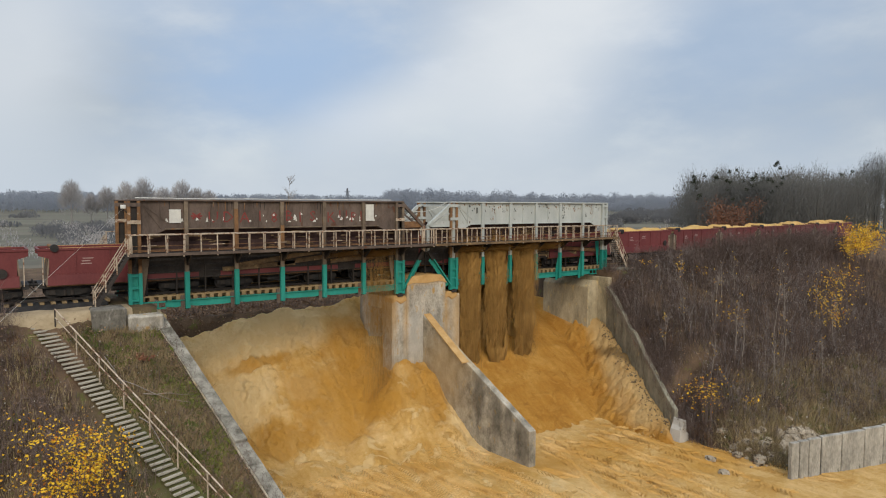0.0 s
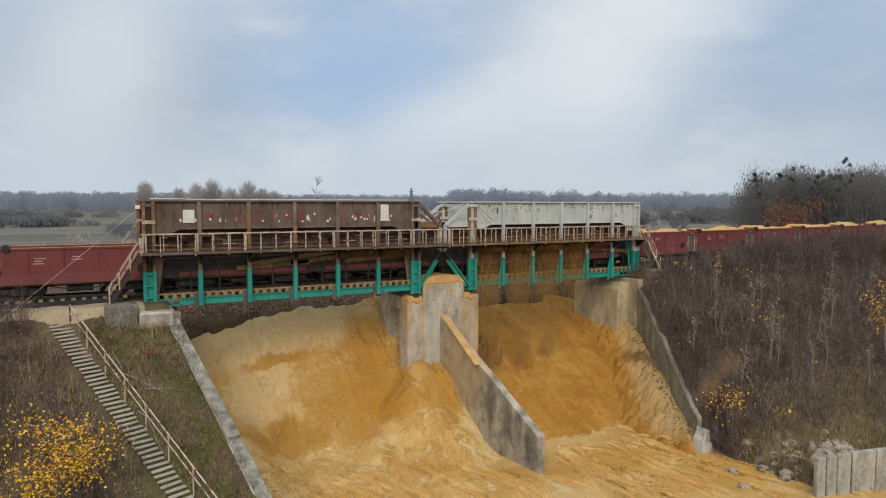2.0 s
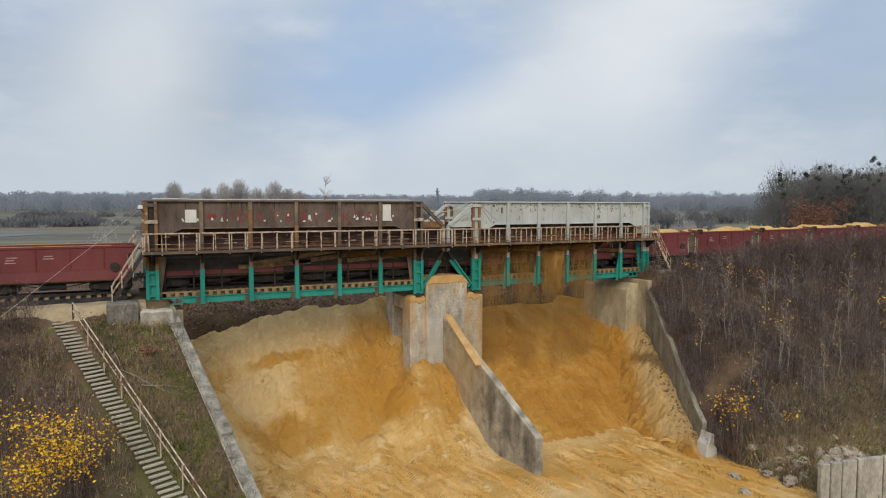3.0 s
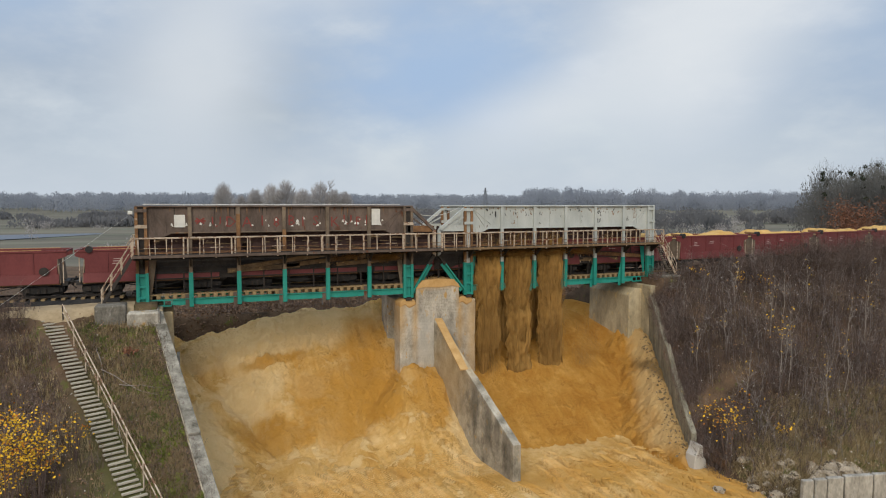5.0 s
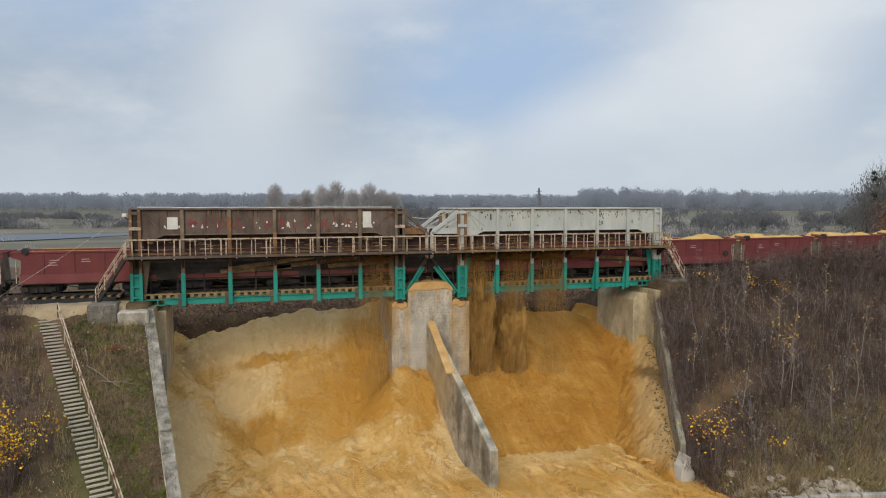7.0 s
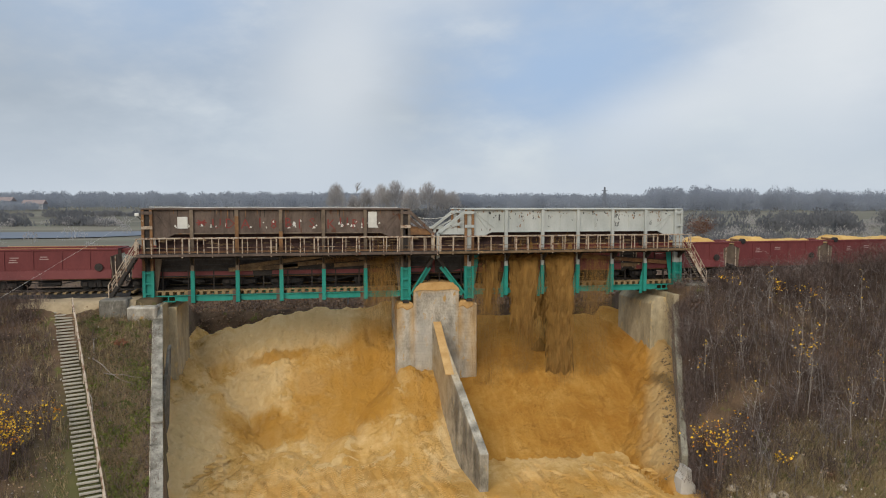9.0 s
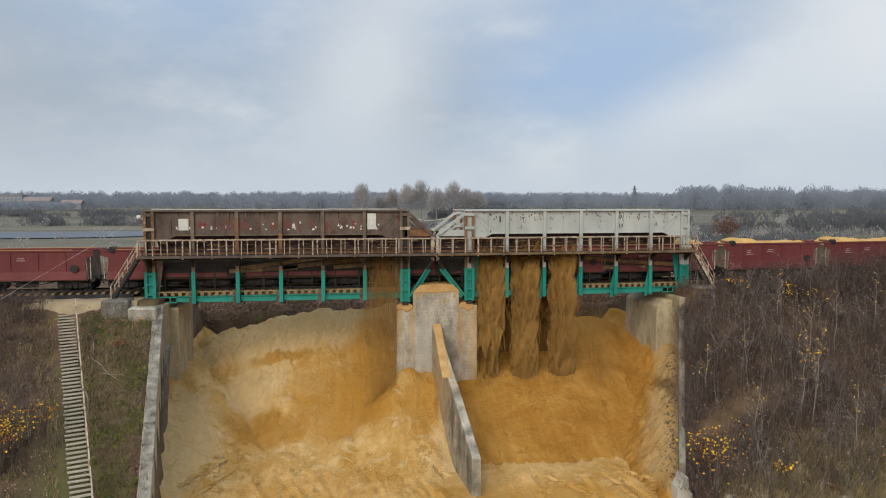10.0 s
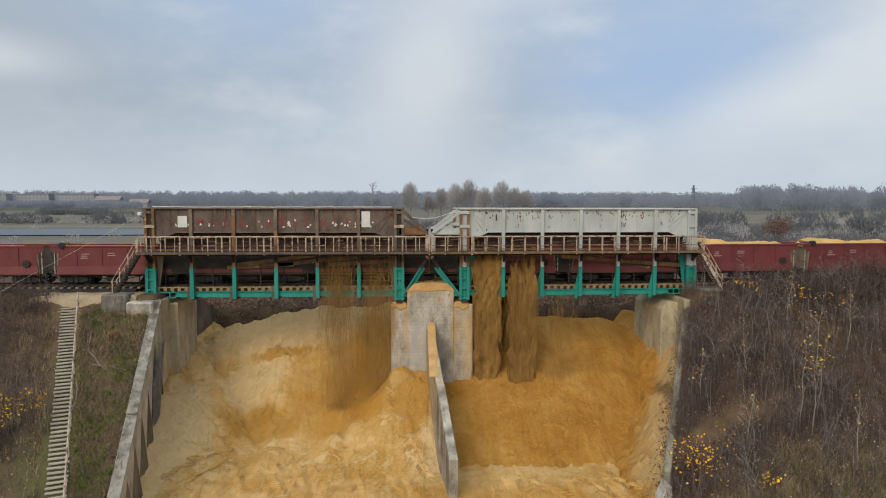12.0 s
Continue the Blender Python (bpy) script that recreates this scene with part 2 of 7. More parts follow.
M_LEAFB = material("brown_leaves", (0.165, 0.098, 0.060), (0.35, 0.23, 0.145), 0.8, 3, 0.9, 0, 0.0, (1, 1, 1), None, rand=0.4)
M_MOSS = material("green_moss", (0.075, 0.092, 0.018), (0.185, 0.210, 0.042), 0.7, 4, 1.0, 0, 0.0, (1, 1, 1), None, rand=0.4)
M_LITTER = material("pale_litter", (0.30, 0.27, 0.23), (0.48, 0.45, 0.41), 3, 9, 0.9, 0, 0, (1, 1, 1), None, rand=0.3)
# distance haze is painted into this pale bluish base colour
M_FARHAZE = material("far_haze_grey", (0.270, 0.300, 0.352), (0.325, 0.350, 0.395), 0.012, 0.3, 1.0, 0, 0.0, (1, 1, 1), None, rand=0.04, sheer=0.5)
M_FARD = material("dark_wood", (0.150, 0.150, 0.142), (0.235, 0.226, 0.205), 0.05, 0.5, 1.0, 0, 0.0, (1, 1, 1), None, rand=0.25, sheer=0.5)
M_MIST = material("dark_evergreen_ball", (0.025, 0.030, 0.018), (0.05, 0.058, 0.035), 0.5, 4, 0.95, 0, 0.0)
# the middle distance's haze is tinted into the wood's own colour
M_MIDHAZE = material("hazed_field_wood", (0.128, 0.134, 0.146), (0.200, 0.200, 0.206), 0.03, 0.3, 1.0, 0, 0.0, (1, 1, 1), None, rand=0.12, sheer=0.5)
# wall, roof and window tones drawn together to paint in the haze
M_BLOCK = material("hazed_plaster", (0.25, 0.265, 0.29), (0.30, 0.31, 0.33), 0.1, 1, 0.9)
M_ROOF = material("hazed_roof", (0.22, 0.18, 0.18), (0.26, 0.22, 0.21), 0.2, 1, 0.9)
M_GLASSD = material("hazed_window", (0.16, 0.18, 0.21), (0.20, 0.22, 0.25), 0.2, 1, 0.4)
M_STONE = material("pale_rubble", (0.20, 0.160, 0.110), (0.50, 0.435, 0.34), 1.3, 8, 1.0, 0, 0.8, (1, 1, 1), (0.085, 0.066, 0.045), 0.53)
M_WATER = material("dull_pond", (0.10, 0.12, 0.15), (0.13, 0.15, 0.18), 0.02, 0.2, 0.65)


def sand_material(name, tones, bands=0.0, relief=0.2, crust=0.0, flakes=None):
    """Quarried sand: crust in patches, runnels down the slope, grit; bands adds the ribs that tyres press."""
    m = bpy.data.materials.new(name)
    m.use_nodes = True
    n, l = m.node_tree.nodes, m.node_tree.links
    bs = n["Principled BSDF"]
    bs.inputs["Roughness"].default_value, bs.inputs["Specular IOR Level"].default_value = 0.97, 0.15
    co = n.new("ShaderNodeTexCoord")

    def nz(s, d, r, stretch):
        mp, t = n.new("ShaderNodeMapping"), n.new("ShaderNodeTexNoise")
        mp.inputs["Scale"].default_value = stretch
        t.inputs["Scale"].default_value, t.inputs["Detail"].default_value, t.inputs["Roughness"].default_value = s, d, r
        t.inputs["Distortion"].default_value = 0.6
        l.new(co.outputs["Object"], mp.inputs["Vector"])
        l.new(mp.outputs[0], t.inputs["Vector"])
        return t.outputs["Fac"]

    def mt(op, a, c):
        q = n.new("ShaderNodeMath")
        q.operation = op
        for k, v in enumerate((a, c)):
            if isinstance(v, float):
                q.inputs[k].default_value = v
            else:
                l.new(v, q.inputs[k])
        return q.outputs[0]
    patch, streak, grit = nz(0.30, 7, 0.62, (1, 1, 1)), nz(1.0, 5, 0.6, (1.2, 0.22, 0.22)), nz(3.2, 6, 0.75, (1, 1, 1))
    mixv = mt("ADD", mt("ADD", mt("MULTIPLY", patch, 0.60), mt("MULTIPLY", streak, 0.28)), mt("MULTIPLY", grit, 0.24))
    rp = n.new("ShaderNodeValToRGB")
    el = rp.color_ramp.elements
    el[0].position, el[0].color = 0.37, (*tones[0], 1)
    el[1].position, el[1].color = 0.68, (*tones[3], 1)
    for p, c in ((0.475, tones[1]), (0.56, tones[2])):
        e = el.new(p)
        e.color = (*c, 1)
    l.new(mixv, rp.inputs[0])
    col, flake_h = rp.outputs[0], None
    if flakes:
        # pale dried flakes and dark damp bites, with sharp broken edges
        for src, lo, hi, colour in ((nz(0.55, 10, 0.66, (1, 1, 1)), 0.545, 0.575, flakes[0]), (nz(0.85, 9, 0.68, (0.9, 0.6, 1)), 0.600, 0.625, flakes[1])):
            mr, mx = n.new("ShaderNodeMapRange"), n.new("ShaderNodeMixRGB")
            mr.inputs["From Min"].default_value, mr.inputs["From Max"].default_value = lo, hi
            mr.inputs["To Max"].default_value = flakes[2]
            mx.inputs[2].default_value = (*colour, 1)
            l.new(src, mr.inputs["Value"])
            l.new(mr.outputs[0], mx.inputs[0])
            l.new(col, mx.inputs[1])
            col = mx.outputs[0]
            flake_h = flake_h or mr.outputs[0]
    l.new(col, bs.inputs["Base Color"])
    h = mt("ADD", mt("MULTIPLY", patch, 0.4), mt("ADD", mt("MULTIPLY", grit, 0.85), mt("MULTIPLY", streak, 0.5)))
    if flake_h:
        h = mt("ADD", h, mt("MULTIPLY", flake_h, 0.22))
    # broken crust: plates with open cracks where the surface has dried
    vo, vm = n.new("ShaderNodeTexVoronoi"), n.new("ShaderNodeVectorMath")
    vo.feature = "DISTANCE_TO_EDGE"
    vo.inputs["Scale"].default_value = 0.75
    wob = n.new("ShaderNodeTexNoise")
    wob.inputs["Scale"].default_value, wob.inputs["Detail"].default_value = 0.9, 6
    l.new(co.outputs["Object"], wob.inputs["Vector"])
    vm.operation = "MULTIPLY_ADD"
    vm.inputs[1].default_value = (2.2, 2.2, 2.2)
    l.new(wob.outputs["Color"], vm.inputs[0])
    l.new(co.outputs["Object"], vm.inputs[2])
    l.new(vm.outputs[0], vo.inputs["Vector"])
    ck = n.new("ShaderNodeMapRange")
    ck.inputs["From Max"].default_value = 0.10
    l.new(vo.outputs["Distance"], ck.inputs["Value"])
    gate2 = n.new("ShaderNodeMapRange")
    gate2.inputs["From Min"].default_value, gate2.inputs["From Max"].default_value = 0.46, 0.56
    l.new(patch, gate2.inputs["Value"])
    h = mt("ADD", h, mt("MULTIPLY", mt("MULTIPLY", ck.outputs[0], gate2.outputs[0]), crust))
    if bands:
        mp, wv = n.new("ShaderNodeMapping"), n.new("ShaderNodeTexWave")
        mp.inputs["Rotation"].default_value = (0, 0, radians(62))
        wv.inputs["Scale"].default_value, wv.inputs["Distortion"].default_value, wv.inputs["Detail"].default_value = 0.9, 5.0, 1.0
        wv.inputs["Detail Scale"].default_value = 0.35
        l.new(co.outputs["Object"], mp.inputs["Vector"])
        l.new(mp.outputs[0], wv.inputs["Vector"])
        gate = n.new("ShaderNodeMapRange")
        gate.inputs["From Min"].default_value, gate.inputs["From Max"].default_value = 0.50, 0.62
        l.new(nz(0.45, 3, 0.5, (1.6, 0.35, 1)), gate.inputs["Value"])
        h = mt("ADD", h, mt("MULTIPLY", mt("MULTIPLY", wv.outputs["Fac"], gate.outputs[0]), bands))
    bp = n.new("ShaderNodeBump")
    bp.inputs["Strength"].default_value, bp.inputs["Distance"].default_value = 1.0, relief
    l.new(h, bp.inputs["Height"])
    l.new(bp.outputs[0], bs.inputs["Normal"])
    return m


def blot(m, colour, centre, radius, soft, amount=1.0, squash=(1, 1, 1)):
    """Lays a ragged stain of its own shape, at a place in the object's space, over a material."""
    n, l = m.node_tree.nodes, m.node_tree.links
    bs = n["Principled BSDF"]
    prev = bs.inputs["Base Color"].links[0].from_socket
    co = n.new("ShaderNodeTexCoord")
    mp = n.new("ShaderNodeMapping")
    mp.vector_type = "TEXTURE"
    mp.inputs["Location"].default_value = centre
    mp.inputs["Scale"].default_value = [radius * s for s in squash]
    nz = n.new("ShaderNodeTexNoise")
    nz.inputs["Scale"].default_value, nz.inputs["Detail"].default_value = 0.5, 9
    l.new(co.outputs["Object"], nz.inputs["Vector"])
    l.new(co.outputs["Object"], mp.inputs["Vector"])
    ln = n.new("ShaderNodeVectorMath")
    ln.operation = "LENGTH"
    l.new(mp.outputs[0], ln.inputs[0])
    ad = n.new("ShaderNodeMath")
    ad.operation = "MULTIPLY_ADD"
    ad.inputs[1].default_value = 1.3
    l.new(nz.outputs["Fac"], ad.inputs[0])
    l.new(ln.outputs["Value"], ad.inputs[2])
    rg = n.new("ShaderNodeMapRange")
    rg.inputs["From Min"].default_value, rg.inputs["From Max"].default_value = 1.65 - soft, 1.65 + soft
    rg.inputs["To Min"].default_value, rg.inputs["To Max"].default_value = amount, 0.0
    l.new(ad.outputs[0], rg.inputs["Value"])
    mx = n.new("ShaderNodeMixRGB")
    mx.inputs[2].default_value = (*colour, 1)
    l.new(rg.outputs[0], mx.inputs[0])
    l.new(prev, mx.inputs[1])
    l.new(mx.outputs[0], bs.inputs["Base Color"])


M_SAND = sand_material("sand", ((0.543, 0.287, 0.067), (0.655, 0.376, 0.106), (0.743, 0.465, 0.163), (0.861, 0.599, 0.275)), 0.0, 0.42, 0.04, ((0.880, 0.661, 0.337), (0.460, 0.244, 0.059), 0.55))
ORANGE = (0.54, 0.268, 0.043)
PALE = (0.85, 0.635, 0.335)
for c_, r_, s_ in (((-15.0, 2.2, -6), 2.6, (1.0, 0.9, 3)), ((-11.5, 6.4, -3), 4.4, (1.9, 0.45, 3)), ((-19, -6, -9), 3.6, (0.7, 1.6, 3)), ((0.2, -6, -9.5), 1.8, (0.5, 1.8, 3)), ((-10.4, 1.6, -7), 1.1, (1, 1, 3))):
    blot(M_SAND, PALE, c_, r_, 0.14, 0.65, s_)
for c_, r_, s_ in (((-8.0, 0.3, -7.5), 4.0, (1.0, 0.95, 3)), ((-4.8, 2.2, -6), 3.6, (0.7, 1.5, 3)), ((-14.0, -1.6, -9), 2.6, (1.2, 0.6, 3)), ((-1.6, -2.0, -7), 2.1, (0.8, 1.4, 3)),
                   ((-13.0, 4.2, -5), 1.3, (1.8, 0.35, 3))):
    blot(M_SAND, ORANGE, c_, r_, 0.22, 0.72, s_)
M_FRESH = sand_material("fresh_sand", ((0.348, 0.156, 0.024), (0.435, 0.203, 0.035), (0.499, 0.251, 0.049), (0.626, 0.350, 0.092)), 0.0, 0.40, 0.0, ((0.580, 0.305, 0.070), (0.313, 0.141, 0.024), 0.4))
for y_, r_ in ((6, 1.5), (3, 1.4), (0, 1.5), (-3, 1.7), (-6, 1.9), (-9, 2.1), (-12, 2.4)):
    blot(M_FRESH, (0.62, 0.43, 0.20), (21.1 - 0.5 * max(0, -1.0 - y_) - 0.6, y_, -7), r_, 0.35, 0.8, (0.6, 1.5, 4))
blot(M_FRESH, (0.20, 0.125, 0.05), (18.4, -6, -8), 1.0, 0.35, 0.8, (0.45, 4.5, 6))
M_FLOOR = sand_material("rutted_sand_floor", ((0.443, 0.240, 0.063), (0.528, 0.310, 0.092), (0.602, 0.380, 0.138), (0.739, 0.506, 0.230)), 0.0, 0.22, 0.0, ((0.697, 0.475, 0.212), (0.422, 0.236, 0.066), 0.45))

for c_, r_ in (((-6, -8, -11), 1.8), ((-12, -10, -11), 1.5), ((-2, -11, -11), 1.6)):
    blot(M_FLOOR, (0.50, 0.27, 0.06), c_, r_, 0.3, 0.6, (1.4, 0.7, 3))
blot(M_FLOOR, (0.50, 0.27, 0.06), (4, -13, -11), 4.0, 0.4, 0.7, (2.2, 0.5, 1))
blot(M_FLOOR, (0.50, 0.27, 0.06), (12, -18, -11), 4.5, 0.4, 0.7, (1.8, 0.5, 1))
for c_, r_ in (((-22.5, -9, -4), 1.6), ((-22.0, -12.5, -6), 1.9), ((-23.8, -6.5, -3), 1.3), ((-22.5, -15.5, -8), 1.6)):
    blot(M_GROUND, (0.085, 0.098, 0.028), c_, r_, 0.9, 0.6, (1, 1.2, 3))
blot(M_GROUND, (0.080, 0.090, 0.030), (-22.8, -10, -6), 3.0, 1.0, 0.6, (0.7, 3, 3))
for c_, r_ in (((21, -18.5, -9), 2.6), ((27, -19, -8), 3.5), ((33, -18, -8), 3.5)):
    blot(M_GROUND, (0.15, 0.135, 0.055), c_, r_, 0.5, 0.8, (1.4, 1, 3))


def boards(m, scale=1.1):
    """Adds the faint level lines that shuttering boards leave in concrete."""
    n, l = m.node_tree.nodes, m.node_tree.links
    bs = n["Principled BSDF"]
    old = bs.inputs["Normal"].links[0].from_socket
    co, wv, bp = n.new("ShaderNodeTexCoord"), n.new("ShaderNodeTexWave"), n.new("ShaderNodeBump")
    wv.bands_direction, wv.wave_profile = "Z", "SAW"
    wv.inputs["Scale"].default_value, wv.inputs["Distortion"].default_value = scale, 0.25
    bp.inputs["Strength"].default_value, bp.inputs["Distance"].default_value = 0.9, 0.05
    l.new(co.outputs["Object"], wv.inputs["Vector"])
    l.new(wv.outputs["Fac"], bp.inputs["Height"])
    l.new(old, bp.inputs["Normal"])
    l.new(bp.outputs[0], bs.inputs["Normal"])


boards(M_CONC)
M_PIER = M_CONC.copy()
for c_, s_ in (((-3.1, 0, -1.0), (0.35, 2, 2.2)), ((3.3, 0, -3.0), (0.55, 2, 5.5)), ((-1.9, 0, -2.0), (0.22, 2, 2.6)), ((2.1, 0, -1.6), (0.28, 2, 3.0)), ((-2.5, 0, -6.2), (1.6, 2, 0.5)), ((0.0, 0, 1.1), (2.6, 9, 0.35))):
    blot(M_PIER, (0.50, 0.31, 0.11), c_, 1.0, 0.75, 0.6, s_)
blot(M_PIER, (0.50, 0.49, 0.46), (-1.0, 0, -3.4), 1.0, 0.5, 0.6, (0.8, 2, 2.2))
blot(M_PIER, (0.13, 0.12, 0.10), (1.3, 0, -4.4), 1.0, 0.5, 0.5, (0.5, 2, 1.6))
M_DIV = material("dark_stained_concrete", (0.15, 0.137, 0.108), (0.50, 0.462, 0.385), 1.3, 8, 0.95, 0, 0.6, (1.1, 0.8, 0.6), (0.43, 0.31, 0.15), 0.60, 0.1)
boards(M_DIV)
for y_, z_, r_ in ((-7.0, -7.0, 1.3), (-9.0, -8.2, 1.2), (-11.6, -9.6, 1.3), (-10.2, -8.4, 0.9)):
    blot(M_DIV, (0.075, 0.07, 0.06), (0.4, y_, z_), r_, 0.40, 0.55, (3, 0.45, 1.4))
blot(M_DIV, (0.46, 0.33, 0.16), (0, -3.0, -6.0), 2.6, 0.6, 0.6, (3, 1, 1.2))
M_WINGL = material("sand_dusted_concrete", (0.25, 0.225, 0.175), (0.58, 0.53, 0.43), 0.8, 7, 0.95, 0, 0.5, (1.1, 1.1, 0.7), (0.54, 0.41, 0.21), 0.57, 0.12)
boards(M_WINGL)
M_CLOD = material("dry_soil", (0.12, 0.085, 0.05), (0.30, 0.22, 0.125), 1.5, 9, 1.0, 0, 0.4, (1, 1, 1), None, rand=0.4)
M_ABUT = material("stained_abutment_concrete", (0.24, 0.205, 0.135), (0.50, 0.425, 0.285), 0.7, 6, 0.9, 0, 0.45, (1.3, 1.3, 0.6), (0.52, 0.39, 0.19), 0.56, 0.12)


# ---- building helpers ----
class Geo:
    """Collects vertices and faces of one mesh."""

    def __init__(self):
        self.v, self.f = [], []

    def box(self, x0, x1, y0, y1, z0, z1):
        b = len(self.v)
        self.v += [(x, y, z) for z in (z0, z1) for x, y in ((x0, y0), (x1, y0), (x1, y1), (x0, y1))]
        self.f += [tuple(b + i for i in q) for q in ((3, 2, 1, 0), (4, 5, 6, 7), (0, 1, 5, 4), (1, 2, 6, 5), (2, 3, 7, 6), (3, 0, 4, 7))]
        return self

    def bar(self, p, q, w, h, up=(0, 0, 1)):
        """A square bar from p to q, w wide and h deep."""
        p, q = Vector(p), Vector(q)
        d = (q - p).normalized()
        u = Vector(up)
        if abs(d.dot(u)) > 0.98:
            u = Vector((0, 1, 0))
        s = d.cross(u).normalized()
        u = s.cross(d)
        b = len(self.v)
        for o in (p, q):
            for i, j in ((-1, -1), (1, -1), (1, 1), (-1, 1)):
                self.v.append(tuple(o + s * (i * w / 2) + u * (j * h / 2)))
        self.f += [tuple(b + i for i in q_) for q_ in ((3, 2, 1, 0), (4, 5, 6, 7), (0, 1, 5, 4), (1, 2, 6, 5), (2, 3, 7, 6), (3, 0, 4, 7))]
        return self

    def tube(self, p, q, r0, r1, n=6, caps=True):
        p, q = Vector(p), Vector(q)
        d = (q - p).normalized()
        s = d.cross(Vector((0, 0, 1)) if abs(d.z) < 0.9 else Vector((1, 0, 0))).normalized()
        u = s.cross(d)
        b = len(self.v)
        for o, r in ((p, r0), (q, r1)):
            for i in range(n):
                a = 2 * math.pi * i / n
                self.v.append(tuple(o + (s * math.cos(a) + u * math.sin(a)) * r))
        for i in range(n):
            j = (i + 1) % n
            self.f.append((b + i, b + j, b + n + j, b + n + i))
        if caps:
            self.f += [tuple(b + n - 1 - i for i in range(n)), tuple(b + n + i for i in range(n))]
        return self

    def prism(self, poly, axis, a, b2):
        """A polygon of (u, v) drawn out along an axis from a to b2."""
        b, n = len(self.v), len(poly)
        for w in (a, b2):
            for u, v in poly:
                self.v.append({"x": (w, u, v), "y": (u, w, v), "z": (u, v, w)}[axis])
        self.f += [tuple(b + n - 1 - i for i in range(n)), tuple(b + n + i for i in range(n))]
        for i in range(n):
            j = (i + 1) % n
            self.f.append((b + i, b + j, b + n + j, b + n + i))
        return self

    def strip(self, p, q, w, side):
        """A thin blade from p to q that tapers to its tip."""
        b = len(self.v)
        p, q, s = Vector(p), Vector(q), Vector(side).normalized() * w / 2
        self.v += [tuple(p - s), tuple(p + s), tuple(q)]
        self.f.append((b, b + 1, b + 2))
        return self

    def blade(self, p, q, w, side):
        """A flat blade from p to q, a little narrower at its tip."""
        b = len(self.v)
        p, q, s = Vector(p), Vector(q), Vector(side).normalized() * w / 2
        self.v += [tuple(p - s), tuple(p + s), tuple(q + s * 0.45), tuple(q - s * 0.45)]
        self.f.append((b, b + 1, b + 2, b + 3))
        return self

    def leaf(self, p, size, rng):
        b = len(self.v)
        a = Vector((rng.uniform(-1, 1), rng.uniform(-1, 1), rng.uniform(-0.6, 0.6))).normalized() * size
        c = a.cross(Vector((rng.uniform(-1, 1), rng.uniform(-1, 1), rng.uniform(-1, 1)))).normalized() * size * 0.7
        p = Vector(p)
        self.v += [tuple(p - a), tuple(p + c), tuple(p + a), tuple(p - c)]
        self.f.append((b, b + 1, b + 2, b + 3))
        return self

    def tuft(self, p, size, rng):
        """A narrow upright tuft of fine twigs."""
        b = len(self.v)
        t = rng.uniform(-0.9, 0.9)
        a = Vector((rng.uniform(-0.45, 0.45), rng.uniform(-0.15, 0.15), 1.0)).normalized() * size
        c = Vector((math.cos(t), math.sin(t), 0)) * size * 0.42
        p = Vector(p)
        self.v += [tuple(p - a), tuple(p + c), tuple(p + a), tuple(p - c)]
        self.f.append((b, b + 1, b + 2, b + 3))
        return self

    def mesh(self, name, smooth=False, bevel=0.0):
        me = bpy.data.meshes.new(name)
        me.from_pydata(self.v, [], self.f)
        bm = bmesh.new()
        bm.from_mesh(me)
        if len(bm.faces) < 4000:
            bmesh.ops.recalc_face_normals(bm, faces=bm.faces)
        if bevel:
            bmesh.ops.bevel(bm, geom=[e for e in bm.edges if e.is_manifold and e.calc_face_angle(0) > 0.6], offset=bevel, segments=1, affect="EDGES")
        bm.to_mesh(me)
        bm.free()
        if smooth:
            me.polygons.foreach_set("use_smooth", [True] * len(me.polygons))
        return me


def part(name, geo, mat, parent=None, label="", smooth=False, bevel=0.0, at=None):
    """Links geo as one mesh object, under a thing or a part."""
    me = geo if isinstance(geo, bpy.types.Mesh) else geo.mesh(name, smooth, bevel)
    if not me.materials:
        me.materials.append(mat)
    ob = new(name, me)
    if parent:
        ob.parent = parent
    if at is not None:
        ob.matrix_basis = at
    if label:
        ob["label"] = label
    return ob


def thing(name, label, category, group="", kind="", at=None):
    ob = new(name)
    ob.empty_display_size = 0.3
    if at is not None:
        ob.matrix_basis = at
    return tagged(ob, label, category, group, kind)


def lerp_table(table, x):
    """Straight-line look-up in rows of (x, value)."""
    if x <= table[0][0]:
        return table[0][1]
    for (a, va), (b, vb) in zip(table, table[1:]):
        if x <= b:
            return va + (vb - va) * (x - a) / (b - a)
    return table[-1][1]


def fbm(x, y, s, o=3):
    return noise.fractal(Vector((x * s, y * s, 3.7)), 0.9, 2.1, o)


# ---- ground ----
def wall_left(y):
    return -21.2 if y > -1.5 else -21.2 + 0.2 * (-1.5 - y)


def wall_right(y):
    if y > -1.0:
        return 21.0
    if y > -15.0:
        return 21.0 - 0.5 * (-1.0 - y)
    return 14.0


